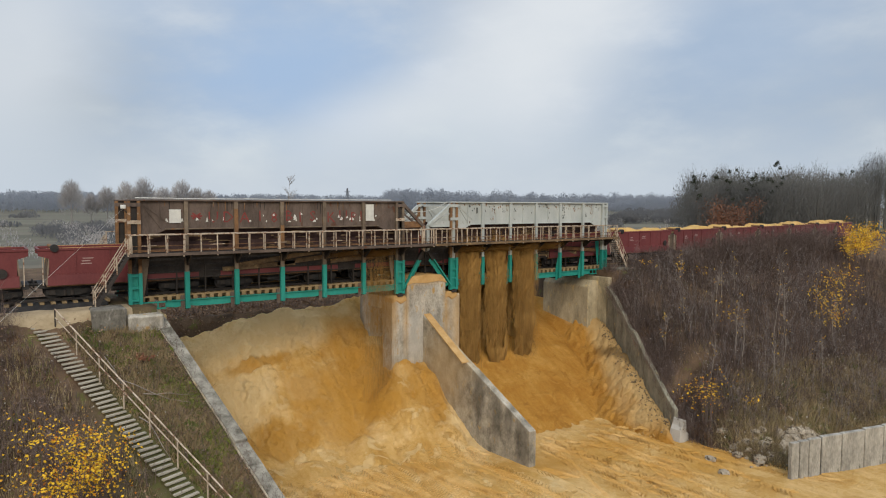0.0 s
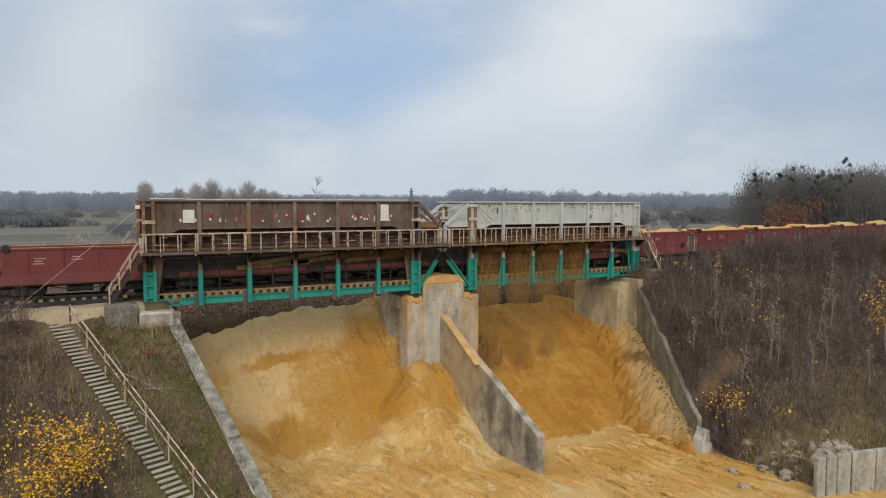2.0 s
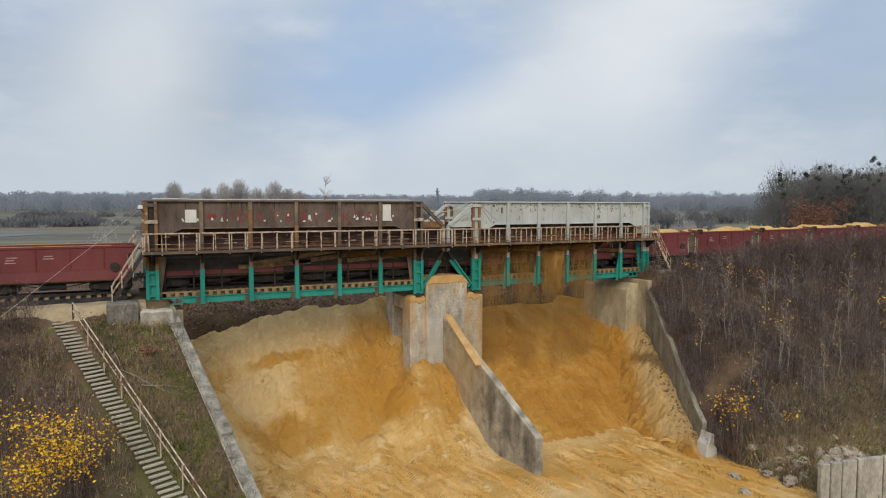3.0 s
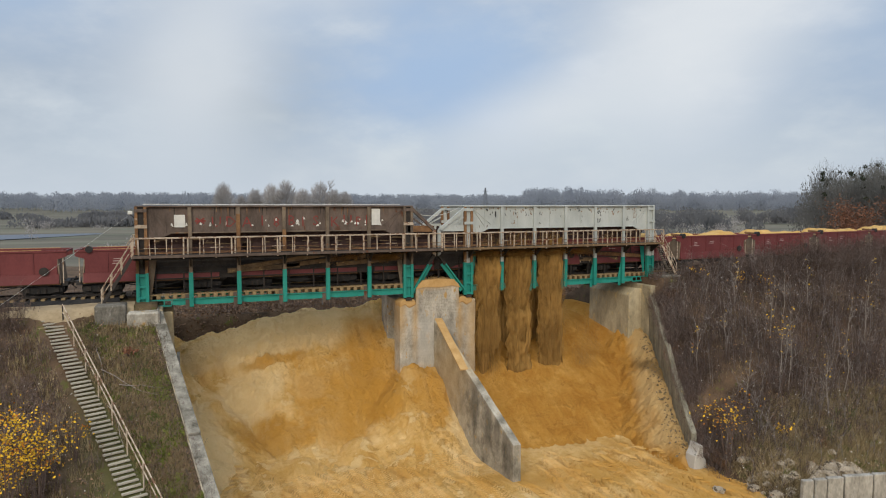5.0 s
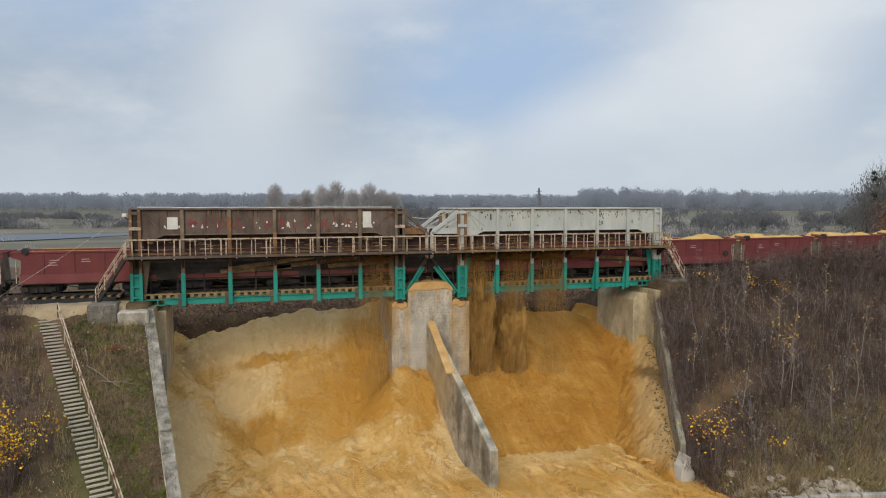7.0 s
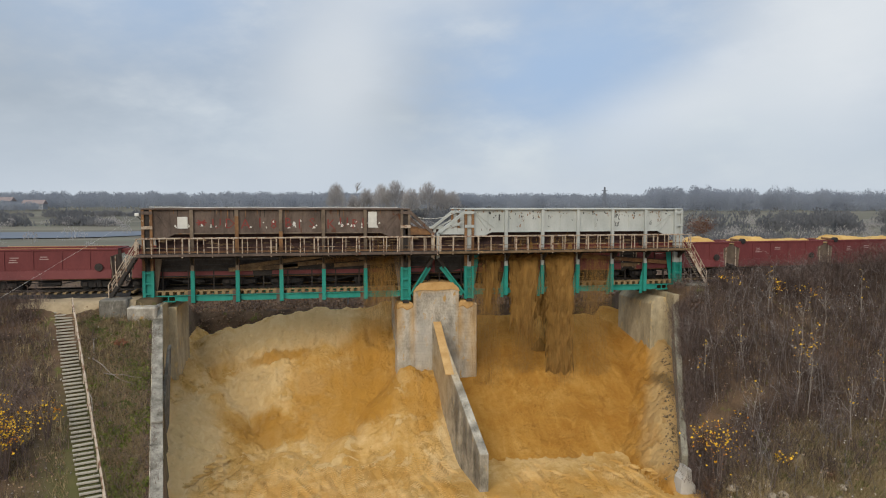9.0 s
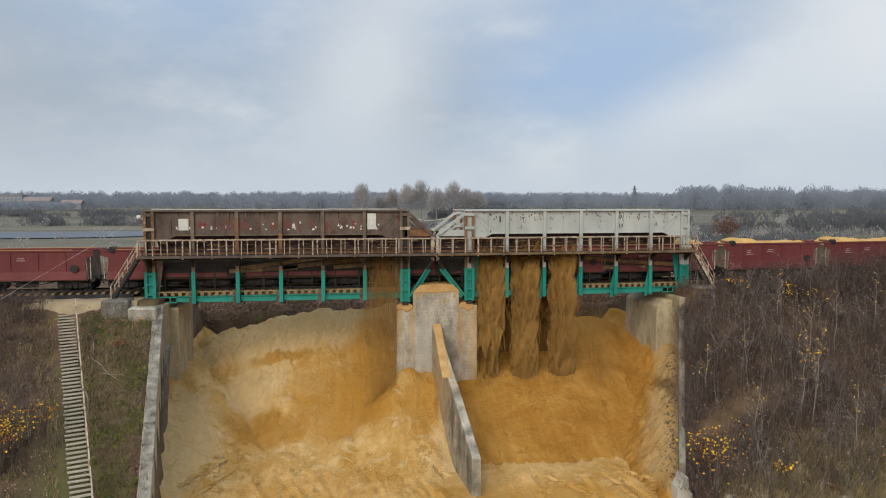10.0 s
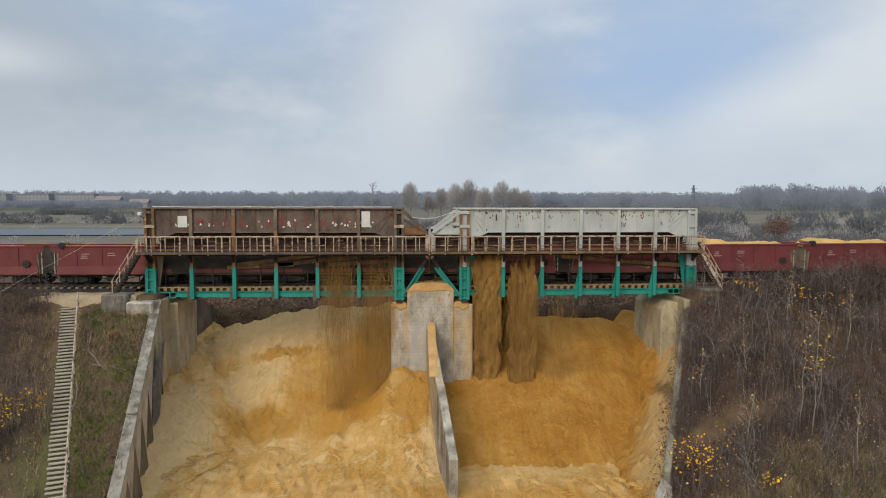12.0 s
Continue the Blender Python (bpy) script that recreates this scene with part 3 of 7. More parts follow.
def bank(x, y):
    """Height of the embankment and the land round it, without the unloading bay."""
    yc = 2.5 + (0.0011 * x * x if x > 0 else 0)
    if y > yc + 4:
        z = max(0.75 - 0.5 * (y - yc - 4), -2.6)
        return z + 0.25 * fbm(x, y, 0.15)
    top = yc - 4.3
    if y > top:
        return 0.75 + 0.05 * fbm(x, y, 0.8)
    if x < 0:
        z = 0.7 - 0.6 * min(1, (top - y) / 0.6) - 0.555 * (top - y)
    else:
        z = 0.7 - 0.6 * (top - y)
        if y < -12:
            z = min(z, -11.4 + 0.62 * max(0, x - 14.6) + 0.35 * fbm(x, y, 0.5)) if x < 40 else z
        # the bank falls away to the wing wall's top
        if y < -0.5 and x < 30:
            z = min(z, -0.75 + 0.63 * (y + 1.0) + 0.55 * max(0, x - wall_right(y) - 0.9) if y > -15 else z)
    z += 0.22 * fbm(x, y, 0.35)
    return max(z, -11.9)


def land(x, y):
    z = bank(x, y)
    if wall_left(y) - 0.05 < x < wall_right(y) + 0.05 and y < 14:
        back = -11.9 if y < 8 else -11.9 + 9.3 * min(1, (y - 8) / 5)
        z = min(z, back)
    return z


def steps(inner, lo, hi, far, ratio):
    out = list(np.arange(lo, hi + 0.01, inner))
    d = inner
    while out[-1] < far:
        d *= ratio
        out.append(out[-1] + d)
    d, low = inner, [lo]
    while low[-1] > -far:
        d *= ratio
        low.append(low[-1] - d)
    return low[:0:-1] + out


gx, gy = steps(0.5, -40, 48, 3200, 1.25), steps(0.5, -30, 20, 3200, 1.25)
g = Geo()
for y_ in gy:
    for x_ in gx:
        far_ = math.hypot(x_, y_)
        z_ = land(x_, y_) if y_ > -70 else -11.9
        if y_ > 150:
            z_ = -2.6 + min(14, max(0, (y_ - 150) * 0.006)) + min(1, (y_ - 150) / 300) * 3 * fbm(x_, y_, 0.0015)
        g.v.append((x_, y_, z_))
nx_ = len(gx)
for j in range(len(gy) - 1):
    for i in range(nx_ - 1):
        a_ = j * nx_ + i
        g.f.append((a_, a_ + 1, a_ + nx_ + 1, a_ + nx_))
me_ = g.mesh("ground", True)
me_.materials.append(M_GROUND)
me_.materials.append(M_FIELD)
for p_ in me_.polygons:
    if p_.center.y > 75 or abs(p_.center.x) > 150:
        p_.material_index = 1
tagged(part("ground", me_, M_GROUND), "brown leaf-littered embankment and pale winter fields", "ground", kind="structure")


# sand: two heaps under the spans and the rutted floor before them
CREST_L = ((-21.5, -5.0), (-18.6, -3.7), (-15, -2.7), (-10.3, -1.7), (-6.2, -1.85), (-3.6, -1.3), (0, -1.4))
CREST_R = ((0, -3.0), (4, -2.75), (11, -2.75), (16.6, -2.95), (19.2, -3.7), (21.5, -5.2))
SIDE_R = ((-17, -12.9), (-15.4, -11.5), (-13, -10.1), (-7, -7.3), (0.5, -4.1), (8, -2.7), (9, -2.6))


FANS = ((-7.5, -3.4, 2.2, 1.35), (-2.4, -5.0, 2.0, 1.1), (-12.2, -4.2, 1.6, 0.6), (-4.9, -4.6, 1.5, 0.8), (-16.5, -6.0, 1.8, 0.7))


def sand_left(x, y):
    c = lerp_table(CREST_L, x) + 0.12 * fbm(x, 0, 0.4)
    if y > 8:
        z = c - 0.75 * (y - 8)
    else:
        z = c - 0.80 * (8 - y)
    # the cone before the pier and the bank along the dividing wall
    z = max(z, -5.9 - 0.95 * math.hypot(max(0, abs(x + 1.5) - 1.4), max(0, -0.4 - y) * 0.85) + 0.22 * fbm(x, y, 0.5))
    z = max(z, -8.6 + 0.33 * y - 0.9 * max(0, 0.9 - 0.1 * y - x) if y < 0 else z)
    # the skirt along the wing wall
    z = max(z, -5.7 + (0.36 if y < 0 else 0.15) * y - 0.6 * (x - wall_left(y)))
    damp = max(0.0, 1 - math.hypot((x + 8) / 5.5, (y - 0.5) / 4.5))
    dry = (1 - min(1, 2 * damp)) * max(0.4, min(1, (8.5 - y) / 3))
    z += 0.13 * fbm(x, y, 0.45, 4)
    # slips and runnels down the face, and the scarp across the crust
    run = noise.noise(Vector((x * 1.1 + 0.4 * fbm(x, y, 0.5), y * 0.12, 9.1)))
    fine = noise.noise(Vector((x * 3.2, y * 0.5, 4.4)))
    z += 0.14 * run + 0.06 * fine - 0.12 * max(0, run - 0.15)
    crust = fbm(x, y, 0.42, 6)
    z += 0.30 * max(0, min(1, (crust - 0.05) * 14)) * (1 if y > -1 else 0.5) * dry
    crust = fbm(x + 40, y, 0.9, 6)
    z += 0.14 * max(0, min(1, (crust - 0.10) * 12)) * dry
    z += (0.03 + 0.10 * dry) * fbm(x, y, 2.6, 4)
    # the slope runs out in a soft foot, with small fans slid down upon it
    foot = -11.22 + 0.08 * fbm(x, y, 0.4)
    h = max(-1.0, min(1.0, (z - foot) / 1.1))
    top = max(z, foot) + 0.275 * (1 - abs(h)) ** 2
    for fx, fy, fr, fh in FANS:
        d = math.hypot(x - fx, (y - fy) * 0.8) / fr
        if d < 1:
            top = max(top, foot + fh * (1 - d) ** 0.8 + 0.05 * fbm(x, y, 2.0))
    return top


def sand_right(x, y):
    c = lerp_table(CREST_R, x) + 0.08 * fbm(x, 5, 0.6)
    prof = lerp_table(((-9.0, -12.6), (-7.5, -11.35), (-6.9, -11.0), (0.5, -6.3), (8, -2.75)), y) + (c + 2.75)
    z = prof if y < 8 else c - 0.75 * (y - 8)
    edge = wall_right(y) - 0.3 - x
    # the caked strip along the wall, broken into lumps and gritty gullies
    strip = lerp_table(SIDE_R, y) - 1.0 * max(0, edge - 0.35) + (0.30 * fbm(x, y, 0.7) if y < 2 else -0.4)
    if y < 2:
        strip += 0.34 * fbm(x, y, 1.3, 4) + 0.16 * fbm(x, y, 3.4, 3) - 0.5 * max(0, 0.18 - abs(edge - 0.55 - 0.3 * fbm(0, y, 0.8)))
    # sand slips down the face in long smooth tongues
    z += 0.07 * fbm(x, y, 0.5, 3) + 0.16 * noise.noise(Vector((x * 0.33, y * 1.0, 2.2))) * (1 if y < 1 else 0.3)
    z += 0.05 * noise.noise(Vector((x * 0.8, y * 2.4, 5.2))) + 0.025 * fbm(x, y, 2.6, 2)
    return max(z, strip, -12.8)


def sheet(x0, x1, y0, y1, d, height, inside):
    g = Geo()
    xs, ys = np.arange(x0, x1 + 0.01, d), np.arange(y0, y1 + 0.01, d)
    ok = {}
    for j, y in enumerate(ys):
        for i, x in enumerate(xs):
            if inside(x, y):
                ok[i, j] = len(g.v)
                g.v.append((x, y, height(x, y)))
    for i, j in list(ok):
        q = [ok.get(c) for c in ((i, j), (i + 1, j), (i + 1, j + 1), (i, j + 1))]
        if None not in q:
            g.f.append(tuple(q))
    return g


def divider_x(y):
    return -0.2 + 0.11 * max(0, -y)


tagged(part("sand_slope", sheet(-22.2, 1.4, -19, 13, 0.15, sand_left, lambda x, y: wall_left(y) - 0.5 < x < divider_x(y) + 0.1), M_SAND, smooth=True),
       "pale and orange quarry sand heap under the brown span", "sand slope", "sand slopes")
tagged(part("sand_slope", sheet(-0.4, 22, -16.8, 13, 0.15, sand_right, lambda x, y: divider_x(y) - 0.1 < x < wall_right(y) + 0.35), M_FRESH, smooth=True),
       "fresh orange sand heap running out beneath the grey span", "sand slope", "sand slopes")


def floor_height(x, y):
    z = -11.22 + 0.10 * fbm(x, y, 0.25)
    # wheel ruts sweeping in from the open side
    for k, (bx, bend) in enumerate(((-15, 0.02), (-11, 0.03), (-6, 0.02), (-2, 0.015), (5, -0.03), (8.5, -0.035), (12, -0.03))):
        c = bx + bend * (y + 9) ** 2 * 0.5 + 0.25 * (y + 9) * (1 if k % 2 else -1) * 0.6
        for o in (-0.9, 0.9):
            u = abs(x - c - o)
            if u < 0.4:
                z += -0.07 + 0.05 * math.sin(y * 14 + k)
            elif u < 0.65:
                z += 0.05
    return z + 0.05 * fbm(x, y, 1.6)


tagged(part("quarry_floor", sheet(-22, 48, -62, -4, 0.25, floor_height, lambda x, y: True), M_FLOOR, smooth=True),
       "rutted pale sand floor with wheel tracks", "sand floor", kind="structure")


def tyre_prints():
    """The ribs that heavy tyres leave: short slanted ridges in pairs along bending runs."""
    g, rng = Geo(), random.Random(63)
    for _ in range(64):
        left = rng.random() < 0.62
        x, y = (rng.uniform(-17.5, 0.0), rng.uniform(-7.4, -5.6)) if left else (rng.uniform(3.2, 13.0), rng.uniform(-10.5, -8.4))
        a = radians(rng.uniform(-118, -62) if left else rng.uniform(-105, -50))
        bend, slant, wide = rng.uniform(-0.03, 0.03), rng.choice((-1, 1)) * rng.uniform(0.2, 0.45), rng.uniform(0.6, 0.85)
        for k in range(rng.randint(26, 60)):
            x, y, a = x + math.cos(a) * 0.29, y + math.sin(a) * 0.29, a + bend * 0.29
            if not wall_left(y) + 1 < x < 40 or (y > -12.8 and abs(x - divider_x(y)) < 1.2) or x > wall_right(y) - 1.5 and y > -16:
                continue
            z = (max(sand_left(x, y), floor_height(x, y)) if x < divider_x(y) else max(sand_right(x, y), floor_height(x, y)))
            side, ahead = Vector((-math.sin(a), math.cos(a), 0)), Vector((math.cos(a), math.sin(a), 0))
            for half in (-1, 1):
                # each half rib runs outwards and backwards from the middle of the tread
                p = Vector((x, y, z)) + side * half * 0.05
                q = p + side * half * wide / 2 - ahead * slant
                w, b = ahead * 0.085, len(g.v)
                g.v += [tuple(c + o) for c in (p, q) for o in (-w - Vector((0, 0, 0.05)), w - Vector((0, 0, 0.05)), Vector((0, 0, 0.048)))]
                g.f += [(b, b + 3, b + 5, b + 2), (b + 1, b + 2, b + 5, b + 4), (b, b + 2, b + 1), (b + 3, b + 4, b + 5)]
    return g


tagged(part("tyre_prints", tyre_prints(), M_FLOOR), "ribbed tyre prints pressed into the sand floor", "tyre prints", kind="stuff")


# ---- concrete: pier, dividing wall, abutments, wing walls ----
def wall_run(pts, thick, bottom, side):
    """A wall with a sloping top along (x, y, z) points, thick metres towards side."""
    g = Geo()
    n = len(pts)
    for x, y, z in pts:
        for o in (0, thick):
            for h in (bottom, z):
                g.v.append((x + side * o, y, h))
    for i in range(n - 1):
        a, b = 4 * i, 4 * i + 4
        g.f += [(a, b, b + 1, a + 1), (a + 2, a + 3, b + 3, b + 2), (a + 1, b + 1, b + 3, a + 3), (a, a + 2, b + 2, b)]
    e = 4 * (n - 1)
    g.f += [(0, 1, 3, 2), (e, e + 2, e + 3, e + 1)]
    return g


pier = thing("bridge_pier", "tall weathered concrete pier with sand-stained shoulders", "bridge pier")
part("shaft", Geo().box(-3.2, 3.6, 0.0, 1.7, -12, -0.35), M_PIER, pier, bevel=0.08)
part("rear_shaft", Geo().box(-3.0, 3.2, 4.4, 6.2, -12, -0.35), M_PIER, pier, bevel=0.08)
part("tie_beam", Geo().box(-2.9, 3.1, 1.7, 4.4, -1.5, -0.4), M_PIER, pier, bevel=0.05)
part("cap", Geo().prism([(-1.85, -12), (2.0, -12), (2.0, 0.95), (1.75, 1.2), (-1.6, 1.2), (-1.85, 0.95)], "y", -0.10, -0.002), M_PIER, pier, bevel=0.03)
part("cap_block", Geo().prism([(-1.84, -0.35), (1.99, -0.35), (1.99, 0.95), (1.74, 1.19), (-1.59, 1.19), (-1.84, 0.95)], "y", 0.0, 5.6), M_PIER, pier)
for x_ in (-2.5, 2.62):
    part("bearing_block", Geo().prism([(x_ - 0.72, -0.75), (x_ - 0.3, -0.55), (x_ + 0.1, -0.85), (x_ + 0.62, -0.6), (x_ + 0.66, -0.3), (x_ + 0.4, -0.1), (x_ - 0.4, -0.1), (x_ - 0.72, -0.3)], "y", -0.07, 1.3), M_SANDLINE, pier, "sand-covered bearing shoulder", bevel=0.07)
part("sand_cover", Geo().prism([(-1.95, 0.72), (-1.2, 0.86), (0.1, 0.78), (1.3, 0.9), (2.1, 0.7), (1.5, 1.42), (0.2, 1.5), (-1.3, 1.42)], "y", -0.16, 5.4), M_SANDLINE, pier, "sand lying on the pier's top")

div_pts = [(-0.28 + 0.092 * d, -d, -1.85 - 0.55 * d) for d in (0.0, 2.0, 4.2, 6.2, 8.2, 10.2, 12.35)]
div = thing("dividing_wall", "sloping concrete dividing wall with dark stains", "concrete wall")
part("wall_body", wall_run(div_pts[:4], 0.55, -12, 1), M_DIV, div, bevel=0.03)
part("wall_body", wall_run(div_pts[3:], 0.60, -12, 1), M_DIV, div, bevel=0.03)
part("sand_cap", Geo().prism([(-0.05, -1.80), (-5.6, -4.86), (-5.6, -4.96), (-0.05, -1.92)], "x", -0.2, 0.45), M_SANDLINE, div, "pale sand lying along the upper edge")
left_pts = [(wall_left(y), y, 0.28 + 0.54 * (y + 1.5) + 0.05 * fbm(0, y, 1.1)) for y in (-1.5, -3, -4.5, -6, -7.5, -9, -10.5, -12)]
left_low = [(wall_left(y), y, 0.18 + 0.54 * (y + 1.5) + 0.05 * fbm(0, y, 1.3)) for y in (-12, -13.5, -15, -16.5, -18, -19.5, -21)]
ww = thing("wing_wall", "long sloping grey wing wall beside the sand", "retaining wall", "wing walls")
part("wall_body", wall_run(left_pts, 0.68, -12, -1), M_WINGL, ww, bevel=0.05)
part("wall_body", wall_run(left_low, 0.70, -12, -1), M_WINGL, ww, bevel=0.05)
for pts_, o_ in ((left_pts, 0.0), (left_low, 0.02)):
    for a_, b_ in zip(pts_, pts_[1:]):
        g = Geo()
        for x, y, z in (a_, b_):
            g.v += [(x + 0.05, y, z - 0.10), (x + 0.05, y, z + 0.06), (x - 0.64, y, z + 0.06), (x - 0.64, y, z - 0.10)]
        g.f += [(0, 4, 5, 1), (1, 5, 6, 2), (2, 6, 7, 3), (3, 7, 4, 0), (0, 1, 2, 3), (7, 6, 5, 4)]
        part("coping", g, M_COPE, ww, "dark rough coping", bevel=0.02)
# the loose slab that leans against its inner face
part("leaning_slab", Geo().prism([(-4.6, -2.4), (-4.0, -2.2), (-5.4, -7.6), (-7.0, -8.4), (-6.4, -5.4)], "x", wall_left(-6) + 0.02, wall_left(-6) + 0.22), M_CONCD, ww)

right_pts = [(wall_right(y), y, -0.45 + 0.63 * (y + 1.0) + 0.40 * fbm(3, y, 0.9)) for y in (-1, -2, -3.2, -4.1, -5, -6.2, -7, -8.1, -9, -10.2, -11, -12.1, -13, -14.3)]
ww = thing("wing_wall", "weathered wing wall half buried by sand and brush", "retaining wall", "wing walls")
part("wall_body", wall_run(right_pts, 0.5, -12, 1), M_WING, ww, bevel=0.06)
part("broken_end", Geo().prism([(13.7, -11.8), (15.0, -11.8), (14.85, -10.6), (14.6, -10.3), (14.55, -9.5), (14.2, -9.35), (14.05, -9.9), (13.85, -10.2)], "y", -15.3, -14.3), M_CONCL, ww, "pale broken end block", bevel=0.05)

ab = thing("abutment", "stained concrete abutment under the brown span", "bridge abutment", "abutments")
part("wall_body", Geo().box(-25.2, -21.15, -1.6, 6.5, -12, 0.35), M_ABUT, ab, bevel=0.05)
part("bed_block", Geo().box(-25.3, -23.4, -2.6, -0.9, -1.6, 0.95), M_CONCD, ab, bevel=0.08)
part("bed_block", Geo().box(-23.35, -21.3, -2.9, -0.8, -1.9, 0.42), M_CONC, ab, "pale chipped corner block", bevel=0.12)
part("seat", Geo().box(-21.2, -20.5, 0.3, 5.2, -12, -0.1), M_ABUT, ab, bevel=0.05)
ab = thing("abutment", "stained concrete abutment under the grey span", "bridge abutment", "abutments")
part("wall_body", Geo().box(21.0, 25.0, -1.2, 7.5, -12, 0.1), M_ABUT, ab, bevel=0.06)
part("seat", Geo().prism([(19.6, -0.9), (20.2, -0.25), (22.2, -0.45), (22.2, -12), (19.6, -12)], "y", 0.2, 6.8), M_ABUT, ab, bevel=0.05)
part("bed_block", Geo().box(22.0, 24.4, -1.0, 0.6, -0.4, 1.0), M_CONCD, ab, bevel=0.08)
part("bed_block", Geo().box(22.9, 23.8, -1.5, -0.6, -1.0, 0.0), M_CONCL, ab, "pale chipped corner block", bevel=0.12)

g, crng = Geo(), random.Random(71)
for _ in range(520):
    y = crng.uniform(-14.5, -1.0)
    x = wall_right(y) - 0.15 - abs(crng.gauss(0.25, 0.5))
    z, r = sand_right(x, y) - 0.03, 0.03 + 0.14 * crng.random() ** 3
    b = len(g.v)
    g.v += [(x + r * crng.uniform(0.6, 1.3) * a, y + r * crng.uniform(0.6, 1.3) * c, z + r * crng.uniform(0.5, 1.0) * d) for a, c, d in ((1, 0, 0), (-1, 0, 0), (0, 1, 0), (0, -1, 0), (0, 0, 1), (0, 0, -1))]
    g.f += [tuple(b + k for k in q) for q in ((0, 2, 4), (2, 1, 4), (1, 3, 4), (3, 0, 4), (2, 0, 5), (1, 2, 5), (3, 1, 5), (0, 3, 5))]
tagged(part("soil_clods", g, M_CLOD), "dark clods of soil strewn along the sandy strip", "soil", kind="stuff")

# ---- retaining wall of slabs at the yard's edge ----
rw = thing("slab_wall", "row of upright grey concrete slabs", "retaining wall")
p0, p1 = Vector((14.3, -23.6, 0)), Vector((34.0, -28.6, 0))
dir_ = (p1 - p0).normalized()
k, s_ = 0, 0.0
rng = random.Random(4)
while s_ < (p1 - p0).length:
    w_ = (0.75, 0.85, 1.1, 1.9, 2.2, 1.9, 2.1, 2.0)[k % 8] if k < 8 else 2.0
    c_ = p0 + dir_ * (s_ + w_ / 2)
    m_ = Matrix.Translation((c_.x, c_.y, -11.4)) @ Matrix.Rotation(math.atan2(dir_.y, dir_.x), 4, "Z")
    part("slab", Geo().box(-w_ / 2 + 0.04, w_ / 2 - 0.04, -0.16 - rng.uniform(0, 0.05), 0.16, 0, 2.72 + 0.035 * s_ + rng.uniform(-0.04, 0.04)), M_SLAB, rw, bevel=0.04, at=m_)
    s_ += w_
    k += 1


# ---- the bridge: two spans of hung girders ----
def span(x0, posts, z_top, mat_plate, mat_post, label, at, grey):
    """One span: side plates above, posts that hang down to the painted floor beams."""
    th = thing("bridge_span", label, "bridge span", "bridge spans", at=at)
    x1 = posts[-1] + 0.4
    xa = posts[0] - 0.4
    wide = 4.9
    for y, out in ((0.0, -1), (wide, 1)):
        # plate with chamfered lower corners
        d = 1.7
        ya, yb = y + 0.10, y + 0.16
        poly = [(xa + 0.3, z_top - 0.06), (x1 - 0.3, z_top - 0.06), (x1 - 0.3, 5.30), (x1 - d, 5.30), (x1 - d - 0.9, 5.68), (xa + d + 0.9, 5.68), (xa + d, 5.30), (xa + 0.3, 5.30)]
        if y:
            # the far plate reaches down behind the wagons
            poly = [(xa + 0.3, z_top - 0.06), (x1 - 0.3, z_top - 0.06), (x1 - 0.3, 4.5), (xa + 0.3, 4.5)]
        side = part("side_plate", Geo().prism(poly, "y", ya, yb), mat_plate, th)
        g = Geo().box(xa, x1, y - 0.12, y + 0.38, z_top - 0.06, z_top + 0.05)
        part("top_flange", g, mat_plate, side, bevel=0.02)
        part("bottom_flange", Geo().box(xa + d + 0.6, x1 - d - 0.6, y - 0.02, y + 0.26, 5.61, 5.69), mat_post, side)
        # fine vertical stiffeners between the posts
        for a, b in zip(posts, posts[1:]):
            for f in (0.5,):
                xx = a + (b - a) * f
                part("stiffener", Geo().box(xx - 0.025, xx + 0.025, y + 0.055, y + 0.1, 5.70, z_top - 0.08), mat_plate, side)
        # raking stiffeners that fan out at both ends of the plate
        for x, s in ((posts[0] + 0.42, 1), (posts[-1] - 0.42, -1)):
            for dx, dz in ((1.25, 1.85), (1.75, 1.55)):
                part("raking_stiffener", Geo().bar((x, y + 0.07, z_top - 0.15), (x + s * dx, y + 0.07, z_top - dz), 0.05, 0.05), mat_plate, side)
        for k, x in enumerate(posts[1:-1]):
            po = part("post", Geo().box(x - 0.13, x + 0.13, y - 0.10, y + 0.10, 2.7, z_top - 0.06), mat_post, th)
            part("bracket_plate", Geo().box(x - 0.42, x - 0.15, y + 0.12, y + 0.15, 0.05, 1.15), M_BROWN if not grey else M_TEAL, po)
            if not grey and k in (1, 2):
                part("post_cover", Geo().box(x - 0.14, x + 0.14, y - 0.12, y - 0.10, 4.2, 5.8 + 1.2 * (k % 2)), M_RUST, po)
            g = Geo()
            g.box(x - 0.15, x + 0.15, y - 0.13, y - 0.09, 0.25, 2.75).box(x - 0.15, x - 0.10, y - 0.09, y + 0.13, 0.25, 2.75).box(x + 0.10, x + 0.15, y - 0.09, y + 0.13, 0.25, 2.75)
            part("painted_foot", g, M_TEAL, po, "bright teal painted lower length")
            if grey:
                part("gusset", Geo().prism([(y + 0.1, 0.3), (y + 0.1, 2.3), (y + 0.35, 1.6), (y + 0.75, 0.9), (y + 0.75, 0.3)], "x", x - 0.02, x + 0.02), M_TEAL, po)
                part("face_plate", Geo().prism([(x - 0.15, 2.2), (x - 0.42, 0.9), (x - 0.42, 0.3), (x + 0.15, 0.3), (x + 0.15, 2.2)], "y", y + 0.14, y + 0.17), M_TEAL, po)
        # end columns, built like short ladders
        for e, x in enumerate((posts[0], posts[-1])):
            mat_c = M_RUST if ((not grey and e == 0) or (grey and e == 0)) else mat_post
            co = part("end_column", Geo().box(x - 0.40, x - 0.20, y - 0.12, y + 0.14, 2.75, z_top - 0.06).box(x + 0.20, x + 0.40, y - 0.12, y + 0.14, 2.75, z_top - 0.06), mat_c, th)
